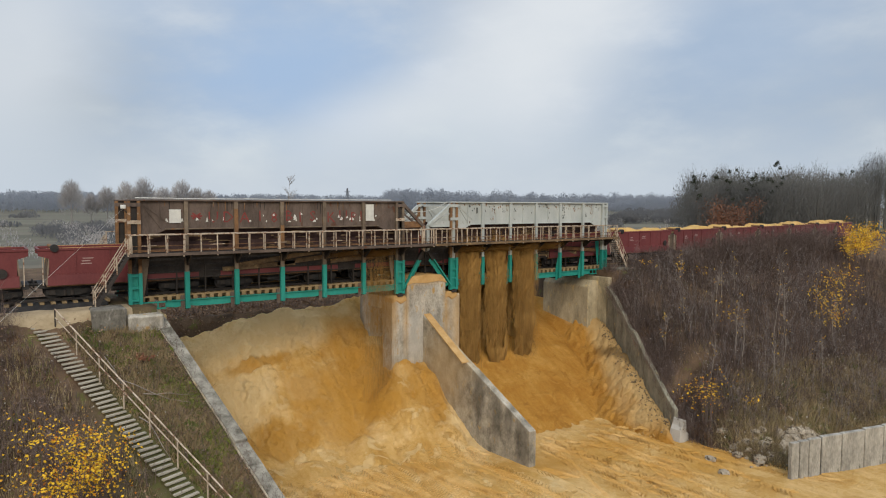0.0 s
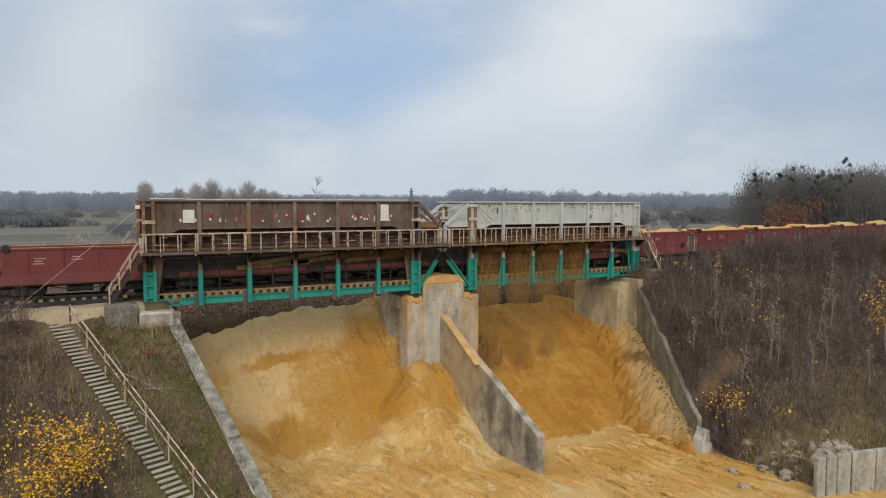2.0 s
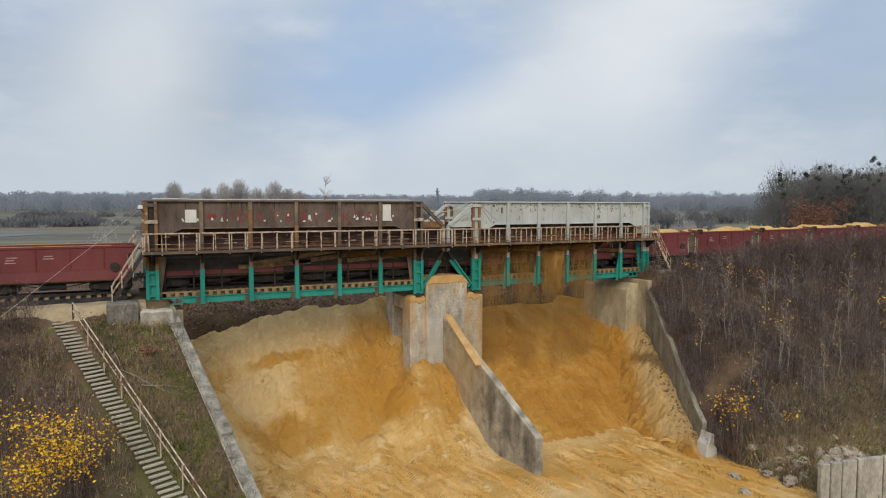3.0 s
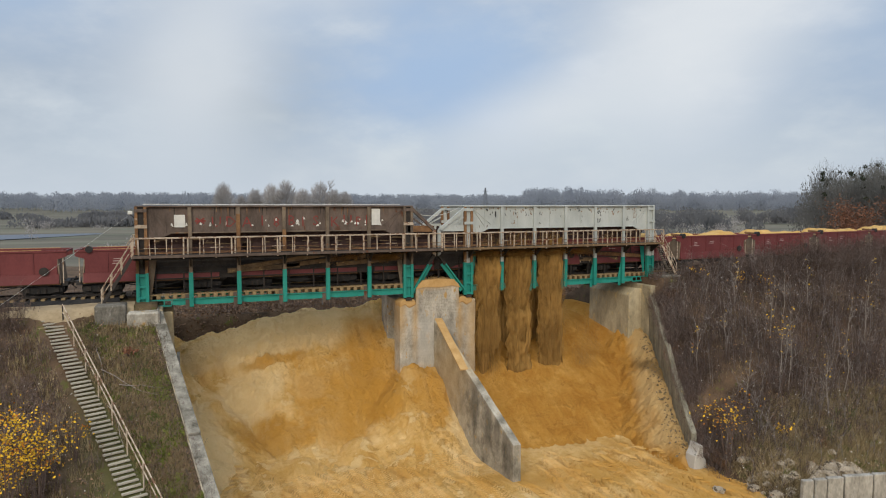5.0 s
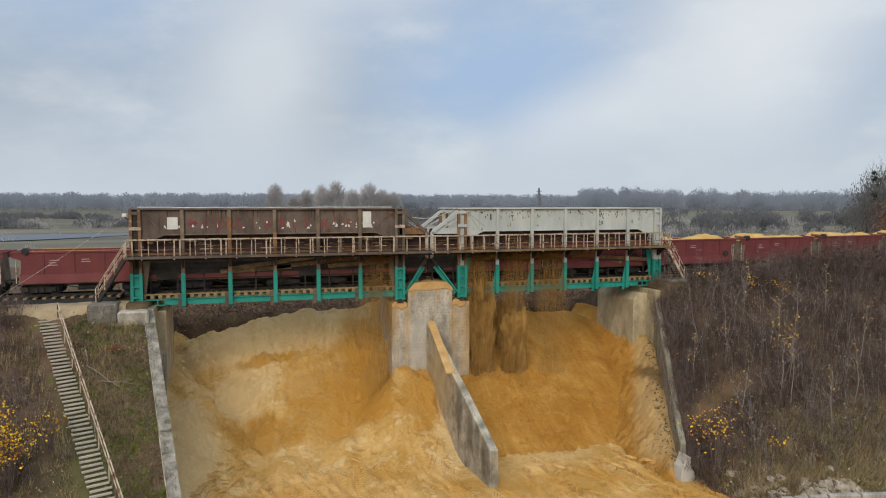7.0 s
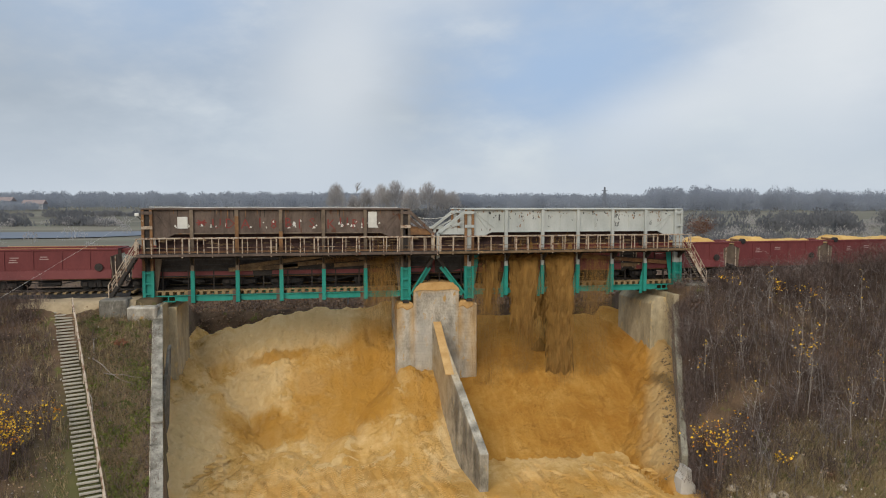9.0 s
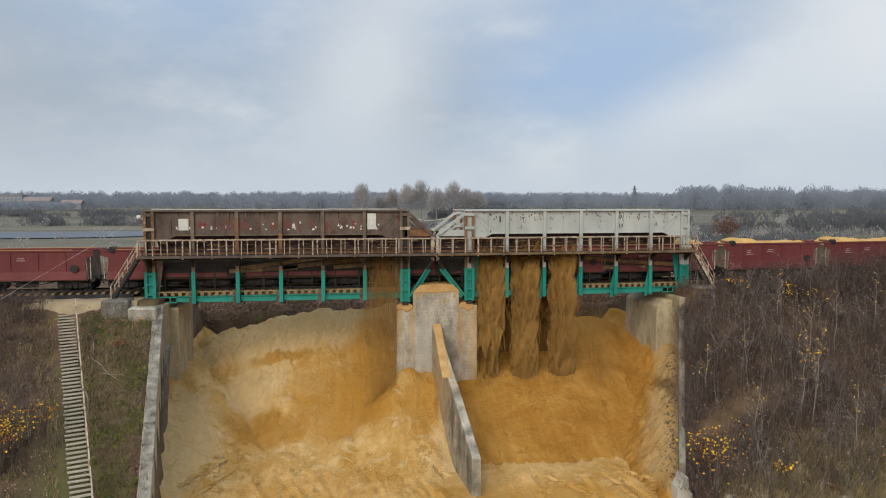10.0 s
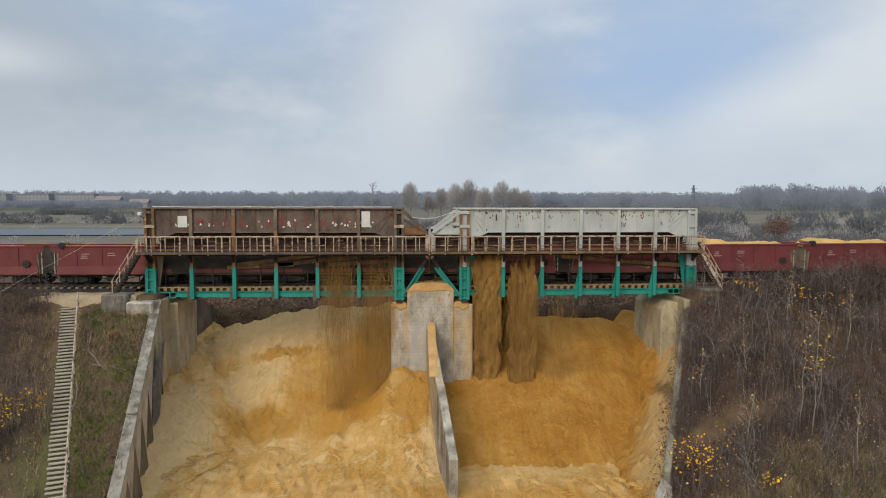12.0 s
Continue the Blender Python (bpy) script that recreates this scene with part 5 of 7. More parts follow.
def build_wagon(loaded, variant):
    """A self-unloading hopper wagon: its origin on the rails, its length along x."""
    rng = random.Random(variant)
    th = thing("hopper_wagon", "dark red hopper wagon heaped with orange sand" if loaded else "dark red hopper wagon, emptied but for some sand",
               "freight wagon", "train of wagons")
    half, w = 5.15, 1.48
    zb, zt = 0.95, 3.12
    for s in (-1, 1):
        side = part("side_wall", Geo().prism([(-half + 0.7, zb), (half - 0.7, zb), (half - 0.7, zt - 0.5), (half - 0.1, zt - 0.3), (half - 0.1, zt), (-half + 0.1, zt), (-half + 0.1, zt - 0.3), (-half + 0.7, zt - 0.5)], "y", s * w - 0.03, s * w + 0.03), M_RED, th)
        part("top_rim", Geo().box(-half + 0.08, half - 0.08, s * w - 0.08, s * w + 0.08, zt - 0.02, zt + 0.14), M_RED, side, bevel=0.02)
        part("lower_flap", Geo().prism([(s * (w + 0.03), zb + 0.62), (s * (w + 0.08), zb + 0.62), (s * (w + 0.16), zb - 0.02), (s * (w + 0.03), zb - 0.02)], "x", -half + 0.6, half - 0.6), M_RED, side)
        part("rim_sand", Geo().box(-half + 0.6 + 0.8 * rng.random(), half - 0.8 - rng.random(), s * w - 0.05, s * w + 0.05, zt + 0.141, zt + 0.165), M_SANDLINE, side)
        part("flap_edge", Geo().box(-half + 0.55, half - 0.55, s * w - 0.02, s * w + 0.14, zb - 0.10, zb - 0.02), M_RUST, side)
        part("hinge_line", Geo().box(-half + 0.6, half - 0.6, s * (w + 0.06) - 0.02, s * (w + 0.06) + 0.02, zb + 0.62, zb + 0.67), M_RED, side)
        for x in (-3.0, -1.0, 1.0, 3.0):
            part("rib", Geo().box(x - 0.04, x + 0.04, s * (w + 0.055) - 0.025, s * (w + 0.055) + 0.025, zb + 0.67, zt - 0.02), M_RED, side)
        # stencilled notices, as plain bars
        for x, zz, n in ((-2.6, 2.55, 3), (-0.5, 2.6, 2)):
            g = Geo()
            for k in range(n):
                g.box(x - 0.05 * k, x + rng.uniform(0.35, 0.7), s * (w + 0.034) - 0.004, s * (w + 0.034) + 0.004, zz - 0.17 * k, zz - 0.17 * k + 0.06)
            part("stencil_bars", g, M_WHITE, side)
        part("hand_wheel", Geo().tube((half - 1.5, s * (w + 0.12), zb + 0.85), (half - 1.5, s * (w + 0.2), zb + 0.85), 0.30, 0.30, 14).tube((half - 1.5, s * (w + 0.03), zb + 0.85), (half - 1.5, s * (w + 0.24), zb + 0.85), 0.08, 0.08, 8), M_DARK, side)
    for e in (-1, 1):
        part("end_wall", Geo().prism([(e * (half - 0.5), zb), (e * (half - 0.58), zb), (e * (half - 0.78), zt), (e * (half - 0.70), zt)], "y", -w, w), M_WAGDUST, th, "dusty brown end wall")
        part("end_rim", Geo().box(min(e * (half - 0.2), e * (half - 0.08)), max(e * (half - 0.2), e * (half - 0.08)), -w, w, zt, zt + 0.13), M_RED, th)
        part("end_post", Geo().box(e * (half - 0.35) - 0.03, e * (half - 0.35) + 0.03, -w + 0.05, -w + 0.12, zb, zt), M_RAIL, th)
        part("headstock", Geo().box(min(e * (half - 0.45), e * (half - 0.1)), max(e * (half - 0.45), e * (half - 0.1)), -1.3, 1.3, 0.75, 1.05), M_BLACK, th)
        for y in (-0.87, 0.87):
            part("buffer", Geo().tube((e * (half - 0.1), y, 0.98), (e * (half + 0.12), y, 0.98), 0.10, 0.10, 8).tube((e * (half + 0.10), y, 0.98), (e * (half + 0.15), y, 0.98), 0.22, 0.22, 12), M_BLACK, th)
        bo = part("bogie", Geo().prism([(e * 3.4 - 1.25, 0.34), (e * 3.4 - 1.25, 0.6), (e * 3.4 - 0.4, 0.68), (e * 3.4 + 0.4, 0.68), (e * 3.4 + 1.25, 0.6), (e * 3.4 + 1.25, 0.34), (e * 3.4 + 0.45, 0.2), (e * 3.4 - 0.45, 0.2)], "y", -1.06, -0.96).prism([(e * 3.4 - 1.25, 0.34), (e * 3.4 - 1.25, 0.6), (e * 3.4 + 1.25, 0.6), (e * 3.4 + 1.25, 0.34)], "y", 0.96, 1.06).box(e * 3.4 - 0.25, e * 3.4 + 0.25, -1.1, 1.1, 0.35, 0.75), M_BLACK, th)
        for dx in (-0.9, 0.9):
            g = Geo()
            for y in (-0.80, 0.66):
                g.tube((e * 3.4 + dx, y, 0.46), (e * 3.4 + dx, y + 0.14, 0.46), 0.46, 0.46, 18)
            g.tube((e * 3.4 + dx, -0.9, 0.46), (e * 3.4 + dx, 0.9, 0.46), 0.08, 0.08, 8)
            part("wheelset", g, M_BLACK, bo)
            part("axle_box", Geo().box(e * 3.4 + dx - 0.16, e * 3.4 + dx + 0.16, -1.16, -1.02, 0.3, 0.62), M_DARK, bo)
        for dx in (-0.2, 0.2):
            part("spring", Geo().tube((e * 3.4 + dx, -1.08, 0.22), (e * 3.4 + dx, -1.08, 0.56), 0.11, 0.11, 8), M_DARK, bo)
    part("underframe", Geo().box(-half + 0.2, half - 0.2, -1.15, 1.15, 0.72, 0.94).bar((-1.9, -1.12, 0.72), (0, -1.12, 0.36), 0.06, 0.07).bar((1.9, -1.12, 0.72), (0, -1.12, 0.36), 0.06, 0.07), M_BLACK, th)
    part("air_cylinder", Geo().tube((-0.9, -0.9, 0.5), (0.7, -0.9, 0.5), 0.2, 0.2, 10), M_BLACK, th)
    part("floor_ridge", Geo().prism([(-1.45, 0.98), (1.45, 0.98), (0.1, 2.1), (-0.1, 2.1)], "x", -half + 0.7, half - 0.7), M_WAGDUST, th)
    ro = part("rim_roller", Geo().tube((-half + 1.0, -w - 0.16, zt + 0.15), (-half + 1.0, -w + 0.25, zt + 0.15), 0.24, 0.24, 14), M_BLACK, th, "black roller on the rim")
    part("roller_shaft", Geo().tube((-half + 1.0, -w + 0.25, zt + 0.16), (-half + 0.8, -w + 1.4, zt + 0.25), 0.12, 0.12, 10), M_RUST, ro)
    part("coupler", Geo().tube((half - 0.2, 0, 0.95), (half + 0.35, 0, 0.93), 0.07, 0.07, 8).tube((half - 0.1, -0.35, 0.85), (half + 0.3, -0.35, 0.45), 0.035, 0.035, 6), M_DARK, th)
    return th


def add_load(th, seed, full):
    """The sand in a wagon, heaped or a remnant along the rim."""
    rng = random.Random(seed)
    ph = rng.uniform(0, 9)

    def hgt(x, y):
        e = min(1, (4.5 - abs(x)) / 1.3, (1.45 - abs(y)) / 0.5)
        if full:
            return 2.95 + max(0, e) * (0.50 + 0.22 * math.sin(x * 0.75 + ph) + 0.22 * fbm(x + 7 * seed, y, 0.7))
        return 2.0 + 1.1 * max(0, abs(y) - 0.6) + 0.3 * fbm(x + 7 * seed, y, 0.6)
    g = sheet(-4.55, 4.55, -1.45, 1.45, 0.25, hgt, lambda x, y: True)
    tagged(part("sand_load", g, M_LOAD, th, "orange sand load", smooth=True))


first = {False: build_wagon(False, 1), True: build_wagon(True, 2)}
WAGONS = []
for k in range(-1, 12):
    x_ = -26.9 + 4.15 + PITCH * k
    full_ = x_ > 4
    w_ = first[full_]
    if w_ in [a for a, _ in WAGONS]:
        w_ = copy_thing(w_, on_track(x_))
    WAGONS.append((w_, x_))
for k, (w_, x_) in enumerate(WAGONS):
    add_load(w_, k + 3, x_ > 4)


# ---- falling sand: ragged sheets that drop between the posts ----
def sliver(g, x, y, z, l, w, rng):
    """One falling streak of grains, pointed at both ends."""
    b = len(g.v)
    a = rng.uniform(0, 6.283)
    c, d = math.cos(a) * w, math.sin(a) * w
    t = rng.uniform(-0.03, 0.03) * l
    g.v += [(x - t, y, z - l / 2), (x + c, y + d, z), (x - d * 0.5 - c * 0.5, y + c, z), (x - c * 0.5 + d * 0.5, y - c, z), (x + t, y, z + l / 2)]
    g.f += [(b, b + 2, b + 1), (b, b + 3, b + 2), (b, b + 1, b + 3), (b + 4, b + 1, b + 2), (b + 4, b + 2, b + 3), (b + 4, b + 3, b + 1)]


def fall_sheet(seed, wide, tall, core, streaks, fine=1.0):
    """A piece of the falling curtain: a lumpy ragged core in a cloud of streaks that thins outwards."""
    rng = random.Random(seed)
    g = Geo()
    if core:
        nx, nz = 17, 26
        ph = [rng.uniform(0, 9) for _ in range(4)]
        front, back = {}, {}
        for j in range(nz):
            v = j / (nz - 1)
            for i in range(nx):
                u = i / (nx - 1)
                x = (u - 0.5) * wide * core * (1 + 0.14 * math.sin(v * 7 + ph[0])) + 0.10 * noise.noise(Vector((u * 3, v * 4, ph[1])))
                ex = 0.62 * noise.noise(Vector((u * 6, ph[1], seed * 1.3)))
                z = (v - 0.5) * tall * 0.86 + ex * tall * 0.55 * (1 if v > 0.5 else 1.3) * abs(v - 0.5) * 2
                th = 0.01 + 0.22 * (1 - (2 * v - 1) ** 4) * (1 - (2 * u - 1) ** 4)
                lump = 0.22 * noise.noise(Vector((x * 2.0, z * 0.9, ph[2]))) + 0.14 * noise.noise(Vector((x * 4.5, z * 2.4, ph[3])))
                front[i, j] = len(g.v)
                g.v.append((x, -th - lump, z))
                back[i, j] = len(g.v)
                g.v.append((x, th - lump, z))
        for j in range(nz - 1):
            for i in range(nx - 1):
                g.f.append((front[i, j], front[i + 1, j], front[i + 1, j + 1], front[i, j + 1]))
                g.f.append((back[i, j], back[i, j + 1], back[i + 1, j + 1], back[i + 1, j]))
    for _ in range(streaks):
        x = max(-0.5, min(0.5, rng.gauss(0, 0.27))) * wide
        if abs(x) >= 0.499 * wide:
            x = rng.uniform(-0.5, 0.5) * wide
        z = max(-0.62, min(0.62, rng.gauss(0, 0.30))) * tall
        sliver(g, x, rng.gauss(0, 0.16), z, rng.uniform(0.35, 1.3) * (1.6 if fine < 0.5 else 1), rng.uniform(0.010, 0.034) * fine, rng)
    return g.mesh("falling_sand", bool(core))


SHEETS = [fall_sheet(s, 2.55, 4.4, 0.88, 420, 0.7) for s in range(6)]
# rear sheets, added behind the curtain to keep the gaps between bays dark
BACKS = [fall_sheet(60 + s, 3.6, 4.4, 0.9, 500) for s in range(4)]
SLIM = [fall_sheet(20 + s, 1.6, 3.4, 0.6, 420, 0.6) for s in range(4)]
DUSTS = [fall_sheet(40 + s, 3.0, 4.6, 0, 620, 0.2) for s in range(4)]
# bay centres, and the stretches of time in which sand leaves the wagons over each
BAYS = [(4.75, ((-1.6, 1.0), (3.6, 6.6), (8.7, 12.0)), 0.75), (7.75, ((-1.6, 0.6), (3.3, 6.2), (8.3, 12.0)), 1.0),
        (11.0, ((-1.6, -0.1), (2.9, 5.4), (7.8, 10.3)), 1.0)]
# bays where only thin dusty sand comes down
HAZES = [(4.45, ((0.6, 4.0), (6.2, 9.0))), (7.75, ((0.4, 3.6), (5.8, 8.6))), (11.0, ((-0.8, 3.2), (4.8, 8.3), (10.4, 11.2))), (14.2, ((1.6, 4.0), (7.6, 9.4))),
         (-4.3, ((-1.5, 0.0), (5.6, 7.5), (8.6, 12.0))), (-7.5, ((10.2, 12.0),))]
DROPS = []
rng = random.Random(77)
curtain = thing("falling_sand", "curtain of brown sand pouring from the wagons between the posts", "falling sand")


def drop_z(a):
    """Height of a piece a seconds after it lets go."""
    return 2.15 - 2.7 * a - 3.9 * a * a


for xc, spells, dens in BAYS:
    for a, b in spells:
        t = a
        while t < b:
            edge = min(1.0, (t - a) / 0.5 + 0.3, (b - t) / 0.5 + 0.3)
            big = dens * edge > rng.uniform(0.25, 0.75)
            me_ = rng.choice(SHEETS if big else SLIM)
            x = xc + (rng.uniform(-0.06, 0.06) if big else rng.uniform(-0.8, 0.8))
            ob = part("sand_sheet", me_, M_FALL, curtain)
            if rng.random() < 0.45:
                veil = part("dust_sheet", rng.choice(DUSTS), M_DUST, curtain, "thin veil of falling dusty sand")
                DROPS.append((veil, x + rng.uniform(-0.2, 0.2), 0.10 + rng.uniform(-0.05, 0.1), t + 0.1, rng.uniform(-6, 6)))
            DROPS.append((ob, x, 0.22 + rng.uniform(-0.04, 0.06), t, rng.uniform(-2, 2)))
            if big and rng.random() < 0.75:
                ob = part("sand_sheet", rng.choice(BACKS), M_FALL, curtain)
                DROPS.append((ob, xc + rng.uniform(-0.2, 0.2), 3.4 + rng.uniform(-0.3, 0.3), t + 0.05, rng.uniform(-3, 3)))
            t += 0.20 / max(0.4, dens)


for xc, spells in HAZES:
    for a, b in spells:
        t = a
        while t < b:
            ob = part("dust_sheet", rng.choice(DUSTS), M_DUST, curtain, "thin veil of falling dusty sand")
            DROPS.append((ob, xc + rng.uniform(-0.3, 0.3), 0.1 + rng.uniform(-0.05, 0.3), t, rng.uniform(-6, 6)))
            t += 0.14 if xc < 0 and a > 8 else 0.26


# ---- stairs down the bank ----
st = thing("bank_stairs", "long flight of worn concrete steps down the bank", "stairs")
sd = Vector((0.42, -1.0, 0)).normalized()
rng = random.Random(5)
me_ = [Geo().box(-0.54, 0.54, -0.07, 0.12, -0.09, 0.0).mesh("step", bevel=0.008) for _ in range(1)]
rise, run = 0.165, 0.331
ang_ = math.degrees(math.atan2(sd.y, sd.x)) + 90
for i in range(58):
    c_ = Vector((-27.95, -2.0, 0.12)) + sd * run * i
    part("step", me_[0], M_STEP, st, at=pose(c_.x + rng.uniform(-0.05, 0.05), c_.y, c_.z - rise * i, rng.uniform(-2, 2), rng.uniform(-2.0, 2.0), ang_ + rng.uniform(-2.5, 2.5)))
# the ground's dark colour on the stringer deepens the shaded gaps between steps
part("stringer", Geo().bar(Vector((-27.95, -2.0, -0.16)) , Vector((-27.95, -2.0, -0.16)) + sd * run * 58 - Vector((0, 0, rise * 58)), 0.86, 0.2), M_GROUND, st)
hr = thing("handrail", "cream-painted tube handrail beside the bank stairs", "handrail")
h0 = Vector((-27.2, -2.15, 0.18))
hx = Vector((0.381, -0.925, -0.483))
part("top_rail", Geo().tube(h0 + Vector((0, 0, 0.95)), h0 + hx * 19 + Vector((0, 0, 0.95)), 0.04, 0.04, 8), M_RAIL, hr)
part("middle_rail", Geo().tube(h0 + Vector((0, 0, 0.45)), h0 + hx * 19 + Vector((0, 0, 0.45)), 0.035, 0.035, 8), M_RAIL, hr)
for i in range(9):
    b_ = h0 + hx * (2.3 * i)
    part("post", Geo().tube(b_ - Vector((0, 0, 0.5)), b_ + Vector((0, 0, 0.97)), 0.04, 0.04, 8), M_RAIL if i else M_DARK, hr)


# ---- path at the head of the stairs ----
g = Geo()
xs_, ys_ = np.arange(-31, -22.9, 0.35), np.arange(-2.9, 0.6, 0.25)
for y_ in ys_:
    for x_ in xs_:
        e_ = min((x_ + 30.2 + 0.6 * math.sin(y_ * 2)) / 3, (-22.9 - x_) / 0.5, (y_ + 2.3 + 0.3 * math.sin(x_ * 1.3) + 0.05 * (x_ + 27.5)) / 0.4, (0.4 - y_) / 0.4)
        g.v.append((x_, y_, bank(x_, y_) + 0.06 * max(-1, min(1, e_)) + 0.01))
for j in range(len(ys_) - 1):
    for i in range(len(xs_) - 1):
        a_ = j * len(xs_) + i
        g.f.append((a_, a_ + 1, a_ + len(xs_) + 1, a_ + len(xs_)))
tagged(part("path", g, M_PATH, smooth=True), "trodden pale sandy path beside the track", "path", kind="structure")


# ---- plants ----
def brush(g, x, y, z, h, spread, n, rng, w=0.035):
    """A bare shrub: leaning shoots from one foot, each with side twigs at all angles."""
    for _ in range(n // 3):
        a, lean = rng.uniform(0, 6.283), rng.uniform(0.05, 1) * spread
        hh = h * rng.uniform(0.5, 1.0)
        p = (x + rng.uniform(-0.45, 0.45), y + rng.uniform(-0.45, 0.45), z - 0.1)
        q = (p[0] + math.cos(a) * lean, p[1] + math.sin(a) * lean, z + hh)
        b = rng.uniform(0, 6.283)
        g.strip(p, q, w * rng.uniform(0.6, 1.4), (math.cos(b), math.sin(b), 0))
        for _ in range(4):
            f = rng.uniform(0.2, 0.95)
            m = tuple(p[i] + (q[i] - p[i]) * f for i in range(3))
            c = rng.uniform(0, 6.283)
            l2 = hh * rng.uniform(0.15, 0.42)
            g.strip(m, (m[0] + math.cos(c) * l2, m[1] + math.sin(c) * l2, m[2] + l2 * rng.uniform(-0.3, 0.9)), w * 0.75, (math.sin(c), -math.cos(c), rng.uniform(-0.6, 0.6)))


def bare_tree(g, x, y, z, h, rng, r=0.07, limbs=14, reach=0.28, twigs=5, tw=0.02):
    """A slender bare tree: a tapered, slightly bent trunk, rising limbs, fine twigs."""
    p = Vector((x, y, z - 0.2))
    pts = [p]
    for k in range(5):
        p = p + Vector((rng.uniform(-0.03, 0.03) * h, rng.uniform(-0.03, 0.03) * h, h / 5))
        pts.append(p)
    for k in range(5):
        g.tube(pts[k], pts[k + 1], r * (1 - k / 5.5), r * (1 - (k + 1) / 5.5), 5, False)
    tips = []
    for _ in range(limbs):
        f = rng.uniform(0.35, 0.98) * 5
        k = min(4, int(f))
        b = pts[k].lerp(pts[k + 1], f - k)
        a = rng.uniform(0, 6.283)
        l = h * reach * (1.25 - f / 5) * rng.uniform(0.6, 1.2)
        q = b + Vector((math.cos(a) * l * 0.7, math.sin(a) * l * 0.7, l * rng.uniform(0.5, 1.0)))
        g.tube(b, q, r * 0.32, r * 0.10, 3, False)
        tips.append(q)
        for _ in range(twigs):
            s = b.lerp(q, rng.uniform(0.3, 1))
            c = rng.uniform(0, 6.283)
            tl = l * rng.uniform(0.25, 0.6)
            e = s + Vector((math.cos(c) * tl, math.sin(c) * tl, tl * rng.uniform(0, 1)))
            g.strip(s, e, tw, (math.sin(c), -math.cos(c), 0.5))
            tips.append(e)
    return tips


def clear_of_stairs(x, y):
    d = Vector((x + 27.95, y + 2.0, 0))
    return abs(d.x * sd.y - d.y * sd.x) > 0.95


rng = random.Random(11)
# the wooded bank beside the grey span
g = Geo()
for _ in range(6600):
    x, y = rng.uniform(14.8, 62), rng.uniform(-22.5, 0.5)
    if x < wall_right(y) + 0.8 or y > track_y(x) - 2.6 or (y < -18.5 and x < 30 and rng.random() < 0.85):
        continue
    h = rng.uniform(1.2, 2.9) * (0.65 if y < -15 or (y > -4 and x < 30) else 1.0)
    brush(g, x, y, bank(x, y), h, 0.9, 18, rng, 0.032)
for _ in range(1500):
    x, y = rng.uniform(54, 92), rng.uniform(-24, 2)
    if y < track_y(x) - 2.6:
        brush(g, x, y, bank(x, y), rng.uniform(1.6, 3.4), 0.9, 18, rng, 0.045)
tagged(part("brushwood", g, M_TWIG), "dense bare grey-brown brushwood on the bank", "brushwood", kind="stuff")
g = Geo()
for _ in range(1500):
    x, y = rng.uniform(-55, -22.5), rng.uniform(-24, -1.8)
    if x > wall_left(y) - 1.0 or not clear_of_stairs(x, y):
        continue
    mid = x > -24 + 0.4 * (-y - 3)
    near_wall = x > -28.3 + 0.443 * (-2.3 - y) * 1.0
    if near_wall and rng.random() < 0.7:
        continue
    if x > -31 and y > -4.2 and not near_wall:
        continue
    h = rng.uniform(0.5, 1.0) if near_wall else rng.uniform(0.9, 2.3)
    brush(g, x, y, bank(x, y), h, 0.7, 20, rng, 0.035)
for _ in range(420):
    x, y = rng.uniform(-40, -26), rng.uniform(-15.5, -4.5)
    if clear_of_stairs(x, y) and x < -28.6 + 0.42 * (-2.0 - y) - 0.9:
        brush(g, x, y, bank(x, y), rng.uniform(1.0, 2.4), 0.8, 22, rng, 0.03)
tagged(part("brushwood", g, M_TWIG), "bare brown brushwood beside the bank stairs", "brushwood", kind="stuff")
g = Geo()
for _ in range(1900):
    x = rng.uniform(25, 80)
    y = track_y(x) - rng.uniform(2.4, 6.5)
    brush(g, x, y, bank(x, y), min(4.2, 2.0 + 0.13 * (x - 26)) * rng.uniform(0.6, 1.1), 0.8, 18, rng, 0.032)
tagged(part("brushwood", g, M_TWIG), "tall bare scrub hiding the wagons' wheels", "brushwood", kind="stuff")
g = Geo()
srng = random.Random(404)
for _ in range(1000):
    x, y = srng.uniform(15, 60), srng.uniform(-21, 0)
    if x < wall_right(y) + 0.8 or y > track_y(x) - 3:
        continue
    z, h, a, lean = bank(x, y), srng.uniform(1.4, 3.6), srng.uniform(0, 6.283), srng.uniform(0.05, 0.55)
    p = Vector((x, y, z))
    m_ = p + Vector((math.cos(a) * lean * 0.3, math.sin(a) * lean * 0.3, 0.55)) * h
    q = p + Vector((math.cos(a + srng.uniform(-1, 1)) * lean, math.sin(a) * lean, 1)) * h
    g.tube(p, m_, 0.020, 0.013, 3, False)
    g.tube(m_, q, 0.013, 0.005, 3, False)
    for _ in range(13):
        m, c, l = (p.lerp(m_, srng.uniform(0.3, 1)) if srng.random() < 0.4 else m_.lerp(q, srng.random())), srng.uniform(0, 6.283), h * srng.uniform(0.10, 0.32)
        g.strip(m, (m.x + math.cos(c) * l, m.y + math.sin(c) * l, m.z + l * srng.uniform(-0.2, 0.8)), 0.022, (math.sin(c), -math.cos(c), 0.4))
tagged(part("saplings", g, M_STEM), "thin pale bare saplings standing in the brushwood", "saplings", kind="stuff")
g = Geo()
for _ in range(330):
    y = srng.uniform(-15.5, -0.8)
    x = wall_right(y) + srng.uniform(0.1, 1.1)
    brush(g, x, y, max(bank(x, y), -1.1 + 0.63 * (y + 1.0)), srng.uniform(0.5, 1.5), 1.0, 18, srng, 0.028)
